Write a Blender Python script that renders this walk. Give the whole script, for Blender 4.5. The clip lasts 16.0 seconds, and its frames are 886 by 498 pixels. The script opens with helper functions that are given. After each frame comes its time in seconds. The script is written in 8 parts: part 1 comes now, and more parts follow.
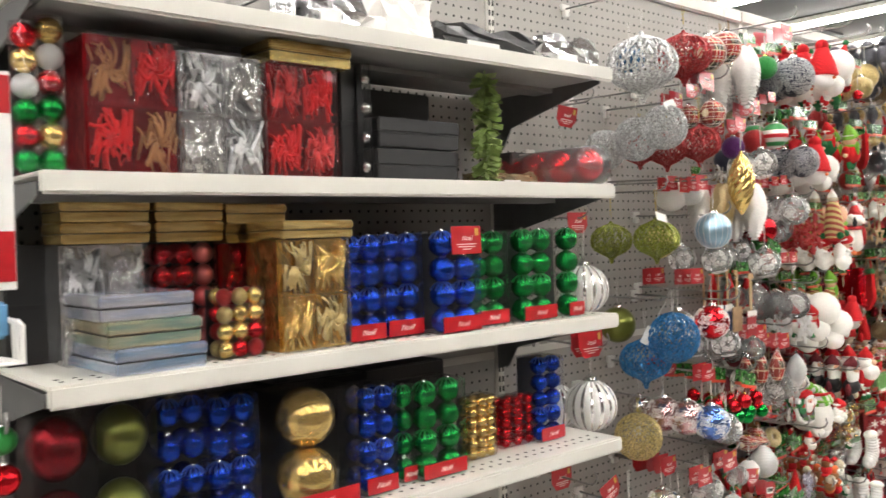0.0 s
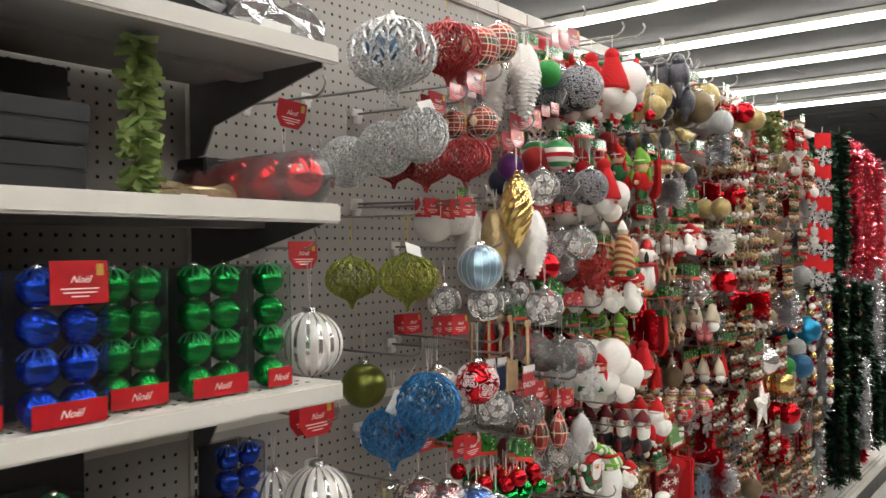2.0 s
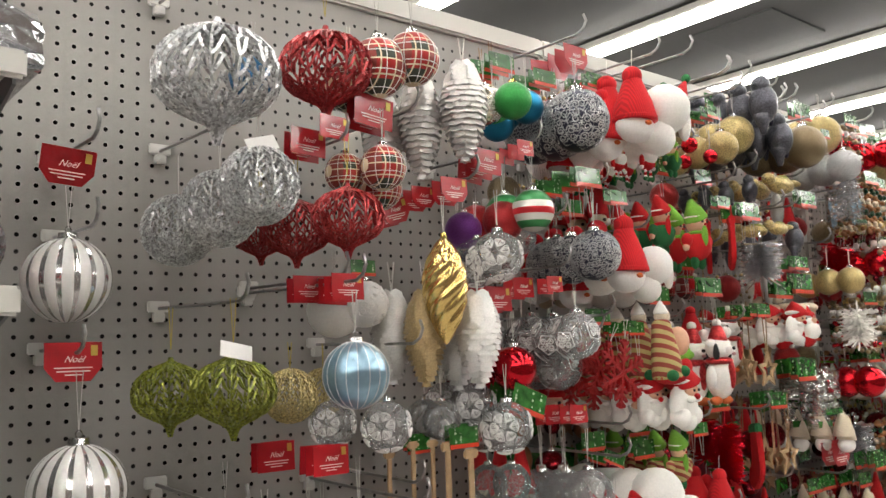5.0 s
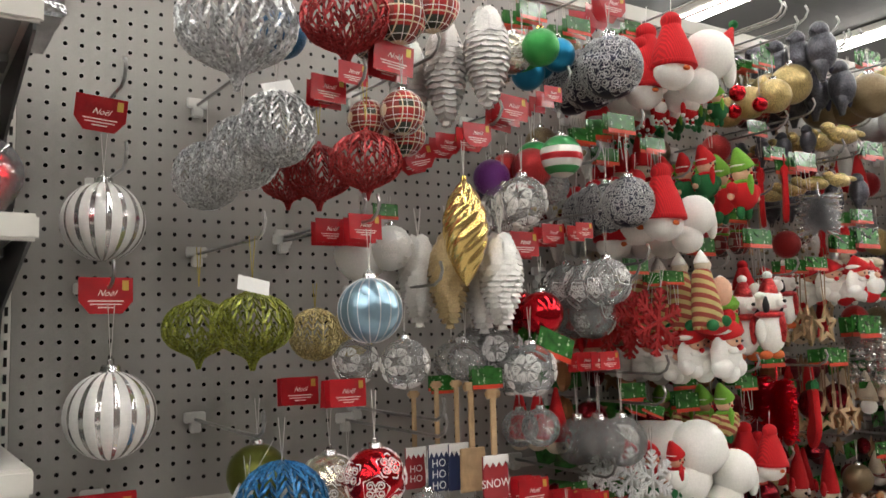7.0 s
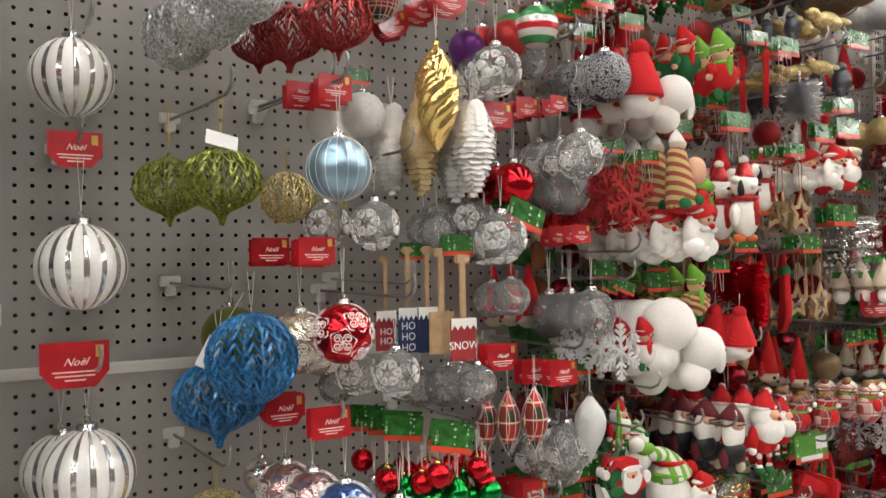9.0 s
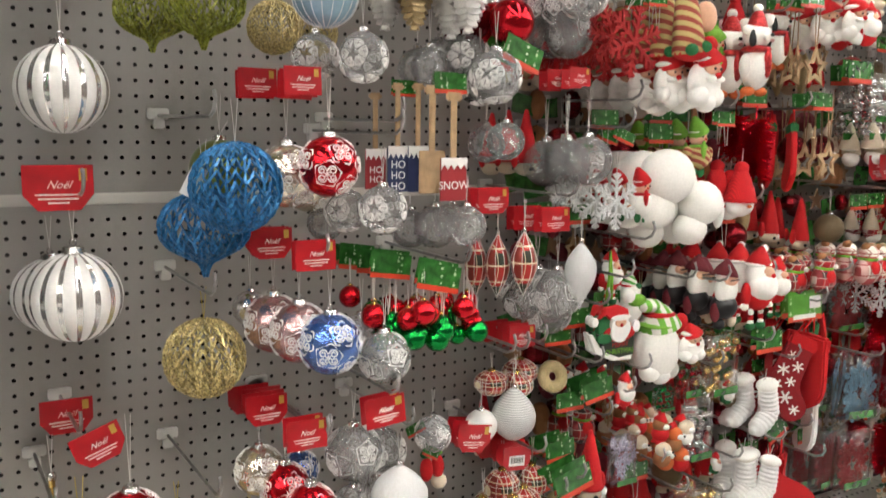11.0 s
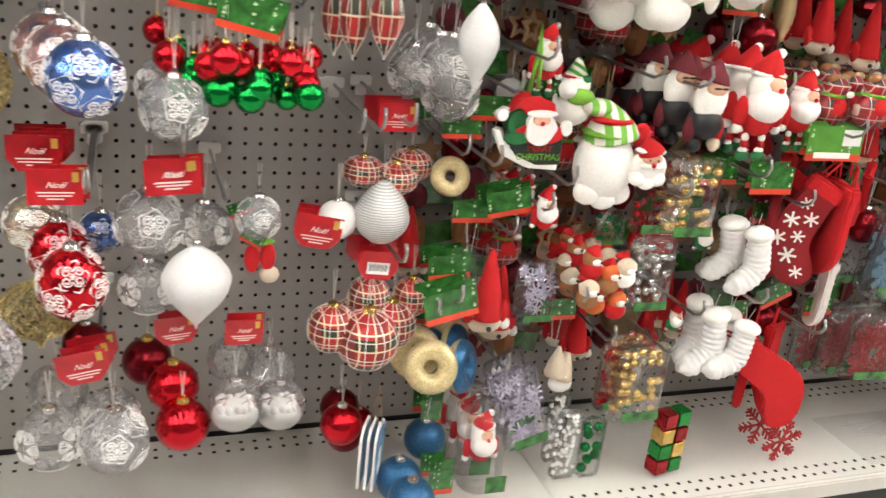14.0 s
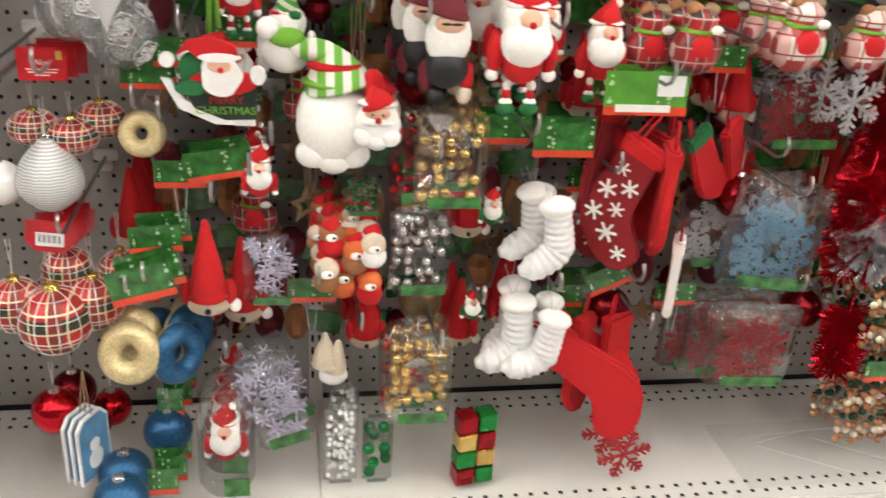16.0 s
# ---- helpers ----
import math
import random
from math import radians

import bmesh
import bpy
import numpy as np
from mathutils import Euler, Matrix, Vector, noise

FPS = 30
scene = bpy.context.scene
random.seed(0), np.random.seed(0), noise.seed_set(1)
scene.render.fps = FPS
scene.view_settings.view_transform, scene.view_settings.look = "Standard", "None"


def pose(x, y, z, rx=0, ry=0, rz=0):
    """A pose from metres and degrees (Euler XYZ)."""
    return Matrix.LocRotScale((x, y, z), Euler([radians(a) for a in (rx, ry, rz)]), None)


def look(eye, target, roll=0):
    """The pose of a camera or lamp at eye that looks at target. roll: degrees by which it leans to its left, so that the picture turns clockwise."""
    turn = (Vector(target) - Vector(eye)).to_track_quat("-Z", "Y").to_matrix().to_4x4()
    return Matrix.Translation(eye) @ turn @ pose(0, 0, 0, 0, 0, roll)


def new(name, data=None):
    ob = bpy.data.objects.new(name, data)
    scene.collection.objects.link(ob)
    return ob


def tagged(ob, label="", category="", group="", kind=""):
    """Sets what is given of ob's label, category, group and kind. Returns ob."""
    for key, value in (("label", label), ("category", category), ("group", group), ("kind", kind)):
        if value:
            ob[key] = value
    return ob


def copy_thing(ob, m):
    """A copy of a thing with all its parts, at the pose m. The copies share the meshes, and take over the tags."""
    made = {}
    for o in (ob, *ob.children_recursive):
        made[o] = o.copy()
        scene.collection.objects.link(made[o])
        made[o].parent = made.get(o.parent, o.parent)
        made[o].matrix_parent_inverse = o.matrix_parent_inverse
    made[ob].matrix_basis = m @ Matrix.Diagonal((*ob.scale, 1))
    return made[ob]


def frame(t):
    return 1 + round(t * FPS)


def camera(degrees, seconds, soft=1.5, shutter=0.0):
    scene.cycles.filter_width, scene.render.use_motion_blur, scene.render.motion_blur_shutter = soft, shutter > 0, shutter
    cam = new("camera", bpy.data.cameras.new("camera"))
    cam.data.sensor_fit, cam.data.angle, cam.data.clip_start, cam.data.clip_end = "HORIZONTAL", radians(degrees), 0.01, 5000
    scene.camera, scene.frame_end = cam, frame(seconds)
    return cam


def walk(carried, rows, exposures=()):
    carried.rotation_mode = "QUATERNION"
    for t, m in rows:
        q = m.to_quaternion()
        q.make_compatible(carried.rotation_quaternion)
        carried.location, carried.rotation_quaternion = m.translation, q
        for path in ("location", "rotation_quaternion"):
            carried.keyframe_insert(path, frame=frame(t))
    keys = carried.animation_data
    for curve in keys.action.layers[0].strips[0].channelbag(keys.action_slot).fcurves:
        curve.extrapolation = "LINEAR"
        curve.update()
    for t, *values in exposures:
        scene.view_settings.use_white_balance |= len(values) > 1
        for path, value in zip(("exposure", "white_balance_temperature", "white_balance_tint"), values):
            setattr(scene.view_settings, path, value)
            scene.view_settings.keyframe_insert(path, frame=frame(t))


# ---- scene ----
cam = camera(54.2, 16.0, 1.5, 0.4)
PATH = [
    (0, (0.035, 0.006, 1.397), (1.349, 1.514, 1.363), -1.7),
    (0.5, (0.128, 0.033, 1.391), (1.51, 1.479, 1.38), -1.4),
    (1, (0.277, 0.085, 1.4), (1.707, 1.483, 1.413), -1.0),
    (1.5, (0.428, 0.151, 1.403), (1.944, 1.454, 1.421), -0.5),
    (2, (0.568, 0.229, 1.41), (2.168, 1.428, 1.427), -0.8),
    (2.5, (0.703, 0.249, 1.408), (2.301, 1.452, 1.425), -1.1),
    (3, (0.884, 0.229, 1.415), (2.409, 1.522, 1.461), -1.1),
    (3.5, (1.029, 0.237, 1.413), (2.468, 1.621, 1.516), -1.8),
    (4, (1.178, 0.261, 1.425), (2.578, 1.68, 1.588), -1.7),
    (4.2, (1.222, 0.264, 1.429), (2.604, 1.699, 1.61), -1.7),
    (6.3, (1.464, 0.117, 1.362), (2.557, 1.77, 1.638), -1.8),
    (6.5, (1.461, 0.125, 1.355), (2.547, 1.784, 1.613), -1.7),
    (7, (1.456, 0.13, 1.341), (2.534, 1.802, 1.55), -1.5),
    (7.5, (1.462, 0.12, 1.318), (2.552, 1.79, 1.473), -1.3),
    (8, (1.472, 0.106, 1.297), (2.553, 1.785, 1.405), -1.2),
    (8.2, (1.475, 0.106, 1.285), (2.559, 1.784, 1.382), -1.1),
    (10.3, (1.514, 0.098, 1.217), (2.587, 1.78, 1.076), 0.2),
    (10.5, (1.519, 0.097, 1.215), (2.585, 1.78, 1.04), 0.5),
    (11, (1.534, 0.094, 1.188), (2.577, 1.781, 0.934), 0.7),
    (11.5, (1.564, 0.097, 1.153), (2.565, 1.792, 0.802), 0.7),
    (12, (1.61, 0.118, 1.122), (2.578, 1.799, 0.636), 0.3),
    (12.5, (1.708, 0.167, 1.095), (2.654, 1.821, 0.484), 0.9),
    (13, (1.804, 0.217, 1.089), (2.708, 1.873, 0.425), 4.7),
    (13.5, (1.937, 0.209, 1.09), (2.74, 1.903, 0.394), 7.3),
    (14, (2.111, 0.155, 1.09), (2.789, 1.905, 0.4), 6.5),
    (14.5, (2.292, 0.185, 1.076), (2.908, 1.95, 0.365), 6.1),
    (15, (2.463, 0.234, 1.076), (3.018, 2.003, 0.325), 5.4),
    (15.5, (2.611, 0.244, 1.08), (3.046, 2.031, 0.293), 4.4),
    (16, (2.778, 0.211, 1.085), (3.125, 2.005, 0.271), 3.9),
]
EXPOSURE = [(0, -0.12), (1.5, -0.56), (2.5, -0.58), (3.5, -0.5), (4.2, -0.52), (7, -0.74), (8, -0.6), (10.5, -0.19), (12.5, 0.04), (13.5, 0.24), (14.5, 0.1), (16, 0.03)]
walk(cam, [(t, look(eye, target, roll)) for t, eye, target, roll in PATH], EXPOSURE)

# ---- world and light ----
world = bpy.data.worlds.new("world")
scene.world = world
world.use_nodes = True
world.node_tree.nodes["Background"].inputs[0].default_value = (0.75, 0.8, 0.85, 1)
world.node_tree.nodes["Background"].inputs[1].default_value = 0.01
TUBE_GLOW = 32.0
CEIL = 3.5


# ---- materials ----
def mat(name, colour, rough=0.5, metal=0.0, var=0.08, scale=30.0, bump=0.0, bump_scale=200.0, coat=0.0, alpha=1.0,
        trans=0.0, spec=0.5, emit=0.0, sheen=0.0):
    m = bpy.data.materials.new(name)
    m.use_nodes = True
    nt = m.node_tree
    b = nt.nodes["Principled BSDF"]
    b.inputs["Roughness"].default_value = rough
    b.inputs["Metallic"].default_value = metal
    b.inputs["Coat Weight"].default_value = coat
    b.inputs["Coat Roughness"].default_value = 0.08
    b.inputs["Alpha"].default_value = alpha
    b.inputs["Transmission Weight"].default_value = trans
    b.inputs["Specular IOR Level"].default_value = spec
    b.inputs["Sheen Weight"].default_value = sheen
    co = nt.nodes.new("ShaderNodeTexCoord")
    if var > 0:
        n = nt.nodes.new("ShaderNodeTexNoise")
        n.inputs["Scale"].default_value = scale
        n.inputs["Detail"].default_value = 5
        nt.links.new(co.outputs["Object"], n.inputs["Vector"])
        r = nt.nodes.new("ShaderNodeValToRGB")
        r.color_ramp.elements[0].position, r.color_ramp.elements[1].position = 0.3, 0.7
        r.color_ramp.elements[0].color = (*[max(0, c * (1 - var)) for c in colour], 1)
        r.color_ramp.elements[1].color = (*[min(1, c * (1 + var)) for c in colour], 1)
        nt.links.new(n.outputs["Fac"], r.inputs["Fac"])
        nt.links.new(r.outputs["Color"], b.inputs["Base Color"])
        mr = nt.nodes.new("ShaderNodeMapRange")
        mr.inputs["To Min"].default_value, mr.inputs["To Max"].default_value = max(0.02, rough * 0.8), min(1, rough * 1.2)
        nt.links.new(n.outputs["Fac"], mr.inputs["Value"])
        nt.links.new(mr.outputs["Result"], b.inputs["Roughness"])
    else:
        b.inputs["Base Color"].default_value = (*colour, 1)
    if bump > 0:
        n2 = nt.nodes.new("ShaderNodeTexNoise")
        n2.inputs["Scale"].default_value = bump_scale
        n2.inputs["Detail"].default_value = 3
        nt.links.new(co.outputs["Object"], n2.inputs["Vector"])
        bp = nt.nodes.new("ShaderNodeBump")
        bp.inputs["Strength"].default_value = bump
        bp.inputs["Distance"].default_value = 0.005
        nt.links.new(n2.outputs["Fac"], bp.inputs["Height"])
        nt.links.new(bp.outputs["Normal"], b.inputs["Normal"])
    if emit > 0:
        b.inputs["Emission Color"].default_value = (*colour, 1)
        b.inputs["Emission Strength"].default_value = emit
    return m


def glitter(name, colour, metal=0.6, cell=55.0, rough=0.3, dark=0.5, bright=1.25):
    """Flakes of many brightnesses, each tilted its own way; their glints are painted into the colour."""
    m = mat(name, colour, rough, metal, 0)
    nt = m.node_tree
    b = nt.nodes["Principled BSDF"]
    co = nt.nodes.new("ShaderNodeTexCoord")
    v = nt.nodes.new("ShaderNodeTexVoronoi")
    v.inputs["Scale"].default_value = cell
    nt.links.new(co.outputs["Object"], v.inputs["Vector"])
    mx = nt.nodes.new("ShaderNodeMix")
    mx.data_type = "RGBA"
    # dull and glinting flakes, as a darkened and a brightened base colour
    mx.inputs[6].default_value = (*[c * dark for c in colour], 1)
    mx.inputs[7].default_value = (*[min(1, c * bright + 0.05) for c in colour], 1)
    nt.links.new(v.outputs["Color"], mx.inputs[0])
    nt.links.new(mx.outputs[2], b.inputs["Base Color"])
    bp = nt.nodes.new("ShaderNodeBump")
    bp.inputs["Strength"].default_value = 0.9
    bp.inputs["Distance"].default_value = 0.01
    nt.links.new(v.outputs["Color"], bp.inputs["Height"])
    nt.links.new(bp.outputs["Normal"], b.inputs["Normal"])
    return m


def clear(name, colour=(1, 1, 1), rough=0.04, veil=0.2, gloss=0.9):
    """Thin clear plastic: mostly see-through, with a glossy skin."""
    m = bpy.data.materials.new(name)
    m.use_nodes = True
    nt = m.node_tree
    out = nt.nodes["Material Output"]
    nt.nodes.remove(nt.nodes["Principled BSDF"])
    tr = nt.nodes.new("ShaderNodeBsdfTransparent")
    tr.inputs[0].default_value = (*[0.93 * c for c in colour], 1)
    gl = nt.nodes.new("ShaderNodeBsdfGlossy")
    gl.inputs["Roughness"].default_value = rough
    fr = nt.nodes.new("ShaderNodeFresnel")
    fr.inputs[0].default_value = 1.45
    mul = nt.nodes.new("ShaderNodeMath")
    mul.operation = "MULTIPLY_ADD"
    mul.inputs[1].default_value, mul.inputs[2].default_value = gloss, 0.02
    co = nt.nodes.new("ShaderNodeTexCoord")
    n = nt.nodes.new("ShaderNodeTexNoise")
    n.inputs["Scale"].default_value = 25
    nt.links.new(co.outputs["Object"], n.inputs["Vector"])
    bp = nt.nodes.new("ShaderNodeBump")
    bp.inputs["Strength"].default_value, bp.inputs["Distance"].default_value = 0.5, 0.01
    nt.links.new(n.outputs["Fac"], bp.inputs["Height"])
    nt.links.new(bp.outputs["Normal"], gl.inputs["Normal"])
    df = nt.nodes.new("ShaderNodeBsdfDiffuse")
    df.inputs[0].default_value = (*[0.85 * c for c in colour], 1)
    m0 = nt.nodes.new("ShaderNodeMixShader")
    m0.inputs[0].default_value = veil
    nt.links.new(tr.outputs[0], m0.inputs[1])
    nt.links.new(df.outputs[0], m0.inputs[2])
    mx = nt.nodes.new("ShaderNodeMixShader")
    nt.links.new(fr.outputs[0], mul.inputs[0])
    nt.links.new(mul.outputs[0], mx.inputs[0])
    nt.links.new(m0.outputs[0], mx.inputs[1])
    nt.links.new(gl.outputs[0], mx.inputs[2])
    nt.links.new(mx.outputs[0], out.inputs[0])
    return m


def plaid(name, base, dark, line, n=5.0):
    """Tartan by latitude and longitude (or x and z) bands with thin bright lines."""
    m = mat(name, base, 0.35, 0.2, 0)
    nt = m.node_tree
    b = nt.nodes["Principled BSDF"]
    co = nt.nodes.new("ShaderNodeTexCoord")
    sp = nt.nodes.new("ShaderNodeSeparateXYZ")
    nt.links.new(co.outputs["Generated"], sp.inputs[0])

    def band(out, freq, width):
        a = nt.nodes.new("ShaderNodeMath")
        a.operation = "MULTIPLY"
        a.inputs[1].default_value = freq
        nt.links.new(out, a.inputs[0])
        f = nt.nodes.new("ShaderNodeMath")
        f.operation = "FRACT"
        nt.links.new(a.outputs[0], f.inputs[0])
        g = nt.nodes.new("ShaderNodeMath")
        g.operation = "LESS_THAN"
        g.inputs[1].default_value = width
        nt.links.new(f.outputs[0], g.inputs[0])
        return g.outputs[0]

    def over(lower, fac, colour):
        mx = nt.nodes.new("ShaderNodeMix")
        mx.data_type = "RGBA"
        nt.links.new(fac, mx.inputs[0])
        if isinstance(lower, tuple):
            mx.inputs[6].default_value = (*lower, 1)
        else:
            nt.links.new(lower, mx.inputs[6])
        mx.inputs[7].default_value = (*colour, 1)
        return mx.outputs[2]
    c = over(base, band(sp.outputs["Z"], n * 0.5, 0.4), dark)
    c = over(c, band(sp.outputs["X"], n * 0.5, 0.4), [0.5 * (p + q) for p, q in zip(base, dark)])
    c = over(c, band(sp.outputs["Z"], n, 0.1), line)
    c = over(c, band(sp.outputs["X"], n, 0.1), line)
    nt.links.new(c, b.inputs["Base Color"])
    return m


def stripes(name, one, two, n=8.0, axis="Z", slant=0.0, rough=0.5, metal=0.0):
    m = mat(name, one, rough, metal, 0)
    nt = m.node_tree
    b = nt.nodes["Principled BSDF"]
    co = nt.nodes.new("ShaderNodeTexCoord")
    sp = nt.nodes.new("ShaderNodeSeparateXYZ")
    nt.links.new(co.outputs["Generated"], sp.inputs[0])
    a = nt.nodes.new("ShaderNodeMath")
    a.operation = "MULTIPLY_ADD"
    a.inputs[1].default_value = slant
    nt.links.new(sp.outputs["X"], a.inputs[0])
    nt.links.new(sp.outputs[axis], a.inputs[2])
    c = nt.nodes.new("ShaderNodeMath")
    c.operation = "MULTIPLY"
    c.inputs[1].default_value = n
    nt.links.new(a.outputs[0], c.inputs[0])
    f = nt.nodes.new("ShaderNodeMath")
    f.operation = "FRACT"
    nt.links.new(c.outputs[0], f.inputs[0])
    g = nt.nodes.new("ShaderNodeMath")
    g.operation = "LESS_THAN"
    g.inputs[1].default_value = 0.5
    nt.links.new(f.outputs[0], g.inputs[0])
    mx = nt.nodes.new("ShaderNodeMix")
    mx.data_type = "RGBA"
    mx.inputs[6].default_value, mx.inputs[7].default_value = (*one, 1), (*two, 1)
    nt.links.new(g.outputs[0], mx.inputs[0])
    nt.links.new(mx.outputs[2], b.inputs["Base Color"])
    return m


def banded(name, colours):
    """Level bands of glossy colour from bottom to top."""
    m = mat(name, colours[0], 0.3, 0.3, 0)
    nt = m.node_tree
    co, sp, r = (nt.nodes.new("ShaderNode" + k) for k in ("TexCoord", "SeparateXYZ", "ValToRGB"))
    r.color_ramp.interpolation = "CONSTANT"
    r.color_ramp.elements[0].color = (*colours[0], 1)
    r.color_ramp.elements[1].position, r.color_ramp.elements[1].color = 0.93, (*colours[-1], 1)
    for k, c in enumerate(colours[1:-1]):
        r.color_ramp.elements.new(0.08 + 0.15 * k).color = (*c, 1)
    nt.links.new(co.outputs["Generated"], sp.inputs[0])
    nt.links.new(sp.outputs["Z"], r.inputs["Fac"])
    nt.links.new(r.outputs["Color"], nt.nodes["Principled BSDF"].inputs["Base Color"])
    return m


STEEL = mat("cream_steel", (0.64, 0.62, 0.57), 0.42, 0, 0.05, 6, 0.05, 300)
PEG = mat("pegboard_paint", (0.34, 0.322, 0.298), 0.55, 0, 0.07, 3, 0.06, 150)
# near-black that paints the shade inside holes and slots
HOLE_SHADE = mat("hole_shade", (0.015, 0.014, 0.013), 0.9)
BRACKET = mat("bracket_steel", (0.13, 0.13, 0.132), 0.5, 0.2, 0.15, 20)
# darker than the cream steel: shade below the shelves put into the colour
UNDER = mat("shaded_underside", (0.2, 0.195, 0.19), 0.6, 0, 0.15, 10)
KICK = mat("black_kick", (0.012, 0.012, 0.012), 0.5, 0, 0.3, 15)
FLOOR = mat("vinyl_floor", (0.5, 0.485, 0.46), 0.3, 0, 0.12, 45, 0.02, 80)
CEILING = mat("grey_ceiling", (0.052, 0.051, 0.051), 0.8, 0, 0.1, 2, 0.2, 60)
GRILLE = mat("ceiling_grille", (0.03, 0.03, 0.03), 0.7, 0, 0.2, 30)
WALL = mat("store_wall", (0.25, 0.245, 0.24), 0.8, 0, 0.06, 2)
TUBE = mat("tube_diffuser", (1.0, 0.97, 0.92), 0.5, 0, 0, emit=TUBE_GLOW)
WIRE = mat("hook_wire", (0.35, 0.34, 0.33), 0.32, 0.9, 0.2, 60)
PLASTIC = mat("clip_plastic", (0.62, 0.61, 0.58), 0.35, 0, 0.05, 30)
CARD_RED = mat("red_card", (0.4, 0.008, 0.014), 0.3, 0, 0.2, 25, 0.1, 30, coat=0.5)
CARD_GREEN = mat("green_card", (0.026, 0.125, 0.022), 0.25, 0, 0.6, 60, 0.2, 40, coat=0.6)
CARD_LIME = mat("bright_green_card", (0.08, 0.26, 0.03), 0.3, 0, 0.25, 30, 0.1, 40, coat=0.5)
CARD_STRIP = mat("card_strip", (0.6, 0.05, 0.02), 0.35, 0, 0.1, 30, coat=0.4)
CARD_INK = mat("card_ink", (0.85, 0.72, 0.68), 0.5, 0, 0.05)
PAPER = mat("white_paper", (0.75, 0.74, 0.72), 0.6, 0, 0.05, 40)
GOLD_INK = mat("gold_ink", (0.55, 0.38, 0.08), 0.4, 0.5, 0.1)
STRING = mat("white_thread", (0.6, 0.58, 0.54), 0.7, 0, 0.1)
YARN_GOLD = mat("gold_thread", (0.55, 0.42, 0.08), 0.5, 0.3, 0.1)
CHROME = mat("silver_cap", (0.75, 0.74, 0.72), 0.22, 0.95, 0.1, 200)
GOLDCAP = mat("gold_cap", (0.7, 0.5, 0.15), 0.25, 0.9, 0.1, 200)


# ---- mesh helpers ----
def mesh_of(bm, name, mats, smooth=True):
    me = bpy.data.meshes.new(name)
    bmesh.ops.recalc_face_normals(bm, faces=bm.faces)
    bm.to_mesh(me)
    bm.free()
    for m in (mats if isinstance(mats, (list, tuple)) else [mats]):
        me.materials.append(m)
    if smooth:
        me.shade_smooth()
    return me


def piece(name, me, parent=None, m=None, label=""):
    ob = new(name, me)
    if parent is not None:
        ob.parent = parent
    if m is not None:
        ob.matrix_local = m
    return tagged(ob, label)


def part(name, bm, material, parent, label="", smooth=False):
    return piece(name, mesh_of(bm, name, material, smooth), parent, None, label)


def thing(name, x, y, z, label, category, group="", turn=0.0, scale=1.0):
    ob = new(name)
    ob.empty_display_size = 0.03
    ob.matrix_basis = Matrix.LocRotScale((x, y, z), Euler((0, 0, radians(turn))), (scale, scale, scale))
    return tagged(ob, label, category, group)


def add_box(bm, x0, x1, y0, y1, z0, z1, mi=0, bevel=0.0):
    r = bmesh.ops.create_cube(bm, size=1, matrix=Matrix.LocRotScale(((x0 + x1) / 2, (y0 + y1) / 2, (z0 + z1) / 2), None, (x1 - x0, y1 - y0, z1 - z0)))
    faces = {f for v in r["verts"] for f in v.link_faces}
    for f in faces:
        f.material_index = mi
    if bevel > 0:
        edges = list({e for v in r["verts"] for e in v.link_edges})
        out = bmesh.ops.bevel(bm, geom=edges, offset=bevel, segments=2, affect="EDGES")
        for f in out["faces"]:
            f.material_index = mi
    return bm


def box(x0, x1, y0, y1, z0, z1, bevel=0.0):
    return add_box(bmesh.new(), x0, x1, y0, y1, z0, z1, 0, bevel)


def add_ball(bm, x, y, z, rx, ry=None, rz=None, mi=0, seg=16, ring=10, tilt=None):
    ry, rz = ry or rx, rz or rx
    m = Matrix.Translation((x, y, z)) @ (tilt or Matrix()) @ Matrix.Diagonal((rx, ry, rz, 1))
    r = bmesh.ops.create_uvsphere(bm, u_segments=seg, v_segments=ring, radius=1, matrix=m)
    for f in {f for v in r["verts"] for f in v.link_faces}:
        f.material_index, f.smooth = mi, True
    return r["verts"]


def add_tube(bm, pts, r, sides=5, mi=0, closed=False):
    """A round rod along pts."""
    pts = [Vector(p) for p in pts]
    n = len(pts)
    rings = []
    for i, p in enumerate(pts):
        a = pts[(i - 1) % n] if (closed or i > 0) else p
        b = pts[(i + 1) % n] if (closed or i < n - 1) else p
        d = (b - a).normalized() if (b - a).length > 1e-9 else Vector((0, 0, 1))
        side = d.cross(Vector((0.31, 0.93, 0.2))).normalized()
        up = d.cross(side)
        rr = r[i] if isinstance(r, (list, tuple)) else r
        rings.append([bm.verts.new(p + side * math.cos(k * math.tau / sides) * rr + up * math.sin(k * math.tau / sides) * rr) for k in range(sides)])
    for i in range(n if closed else n - 1):
        p, q = rings[i], rings[(i + 1) % n]
        for k in range(sides):
            f = bm.faces.new((p[k], p[(k + 1) % sides], q[(k + 1) % sides], q[k]))
            f.material_index, f.smooth = mi, True
    if not closed:
        bm.faces.new(rings[0][::-1]).material_index = mi
        bm.faces.new(rings[-1]).material_index = mi
    return bm


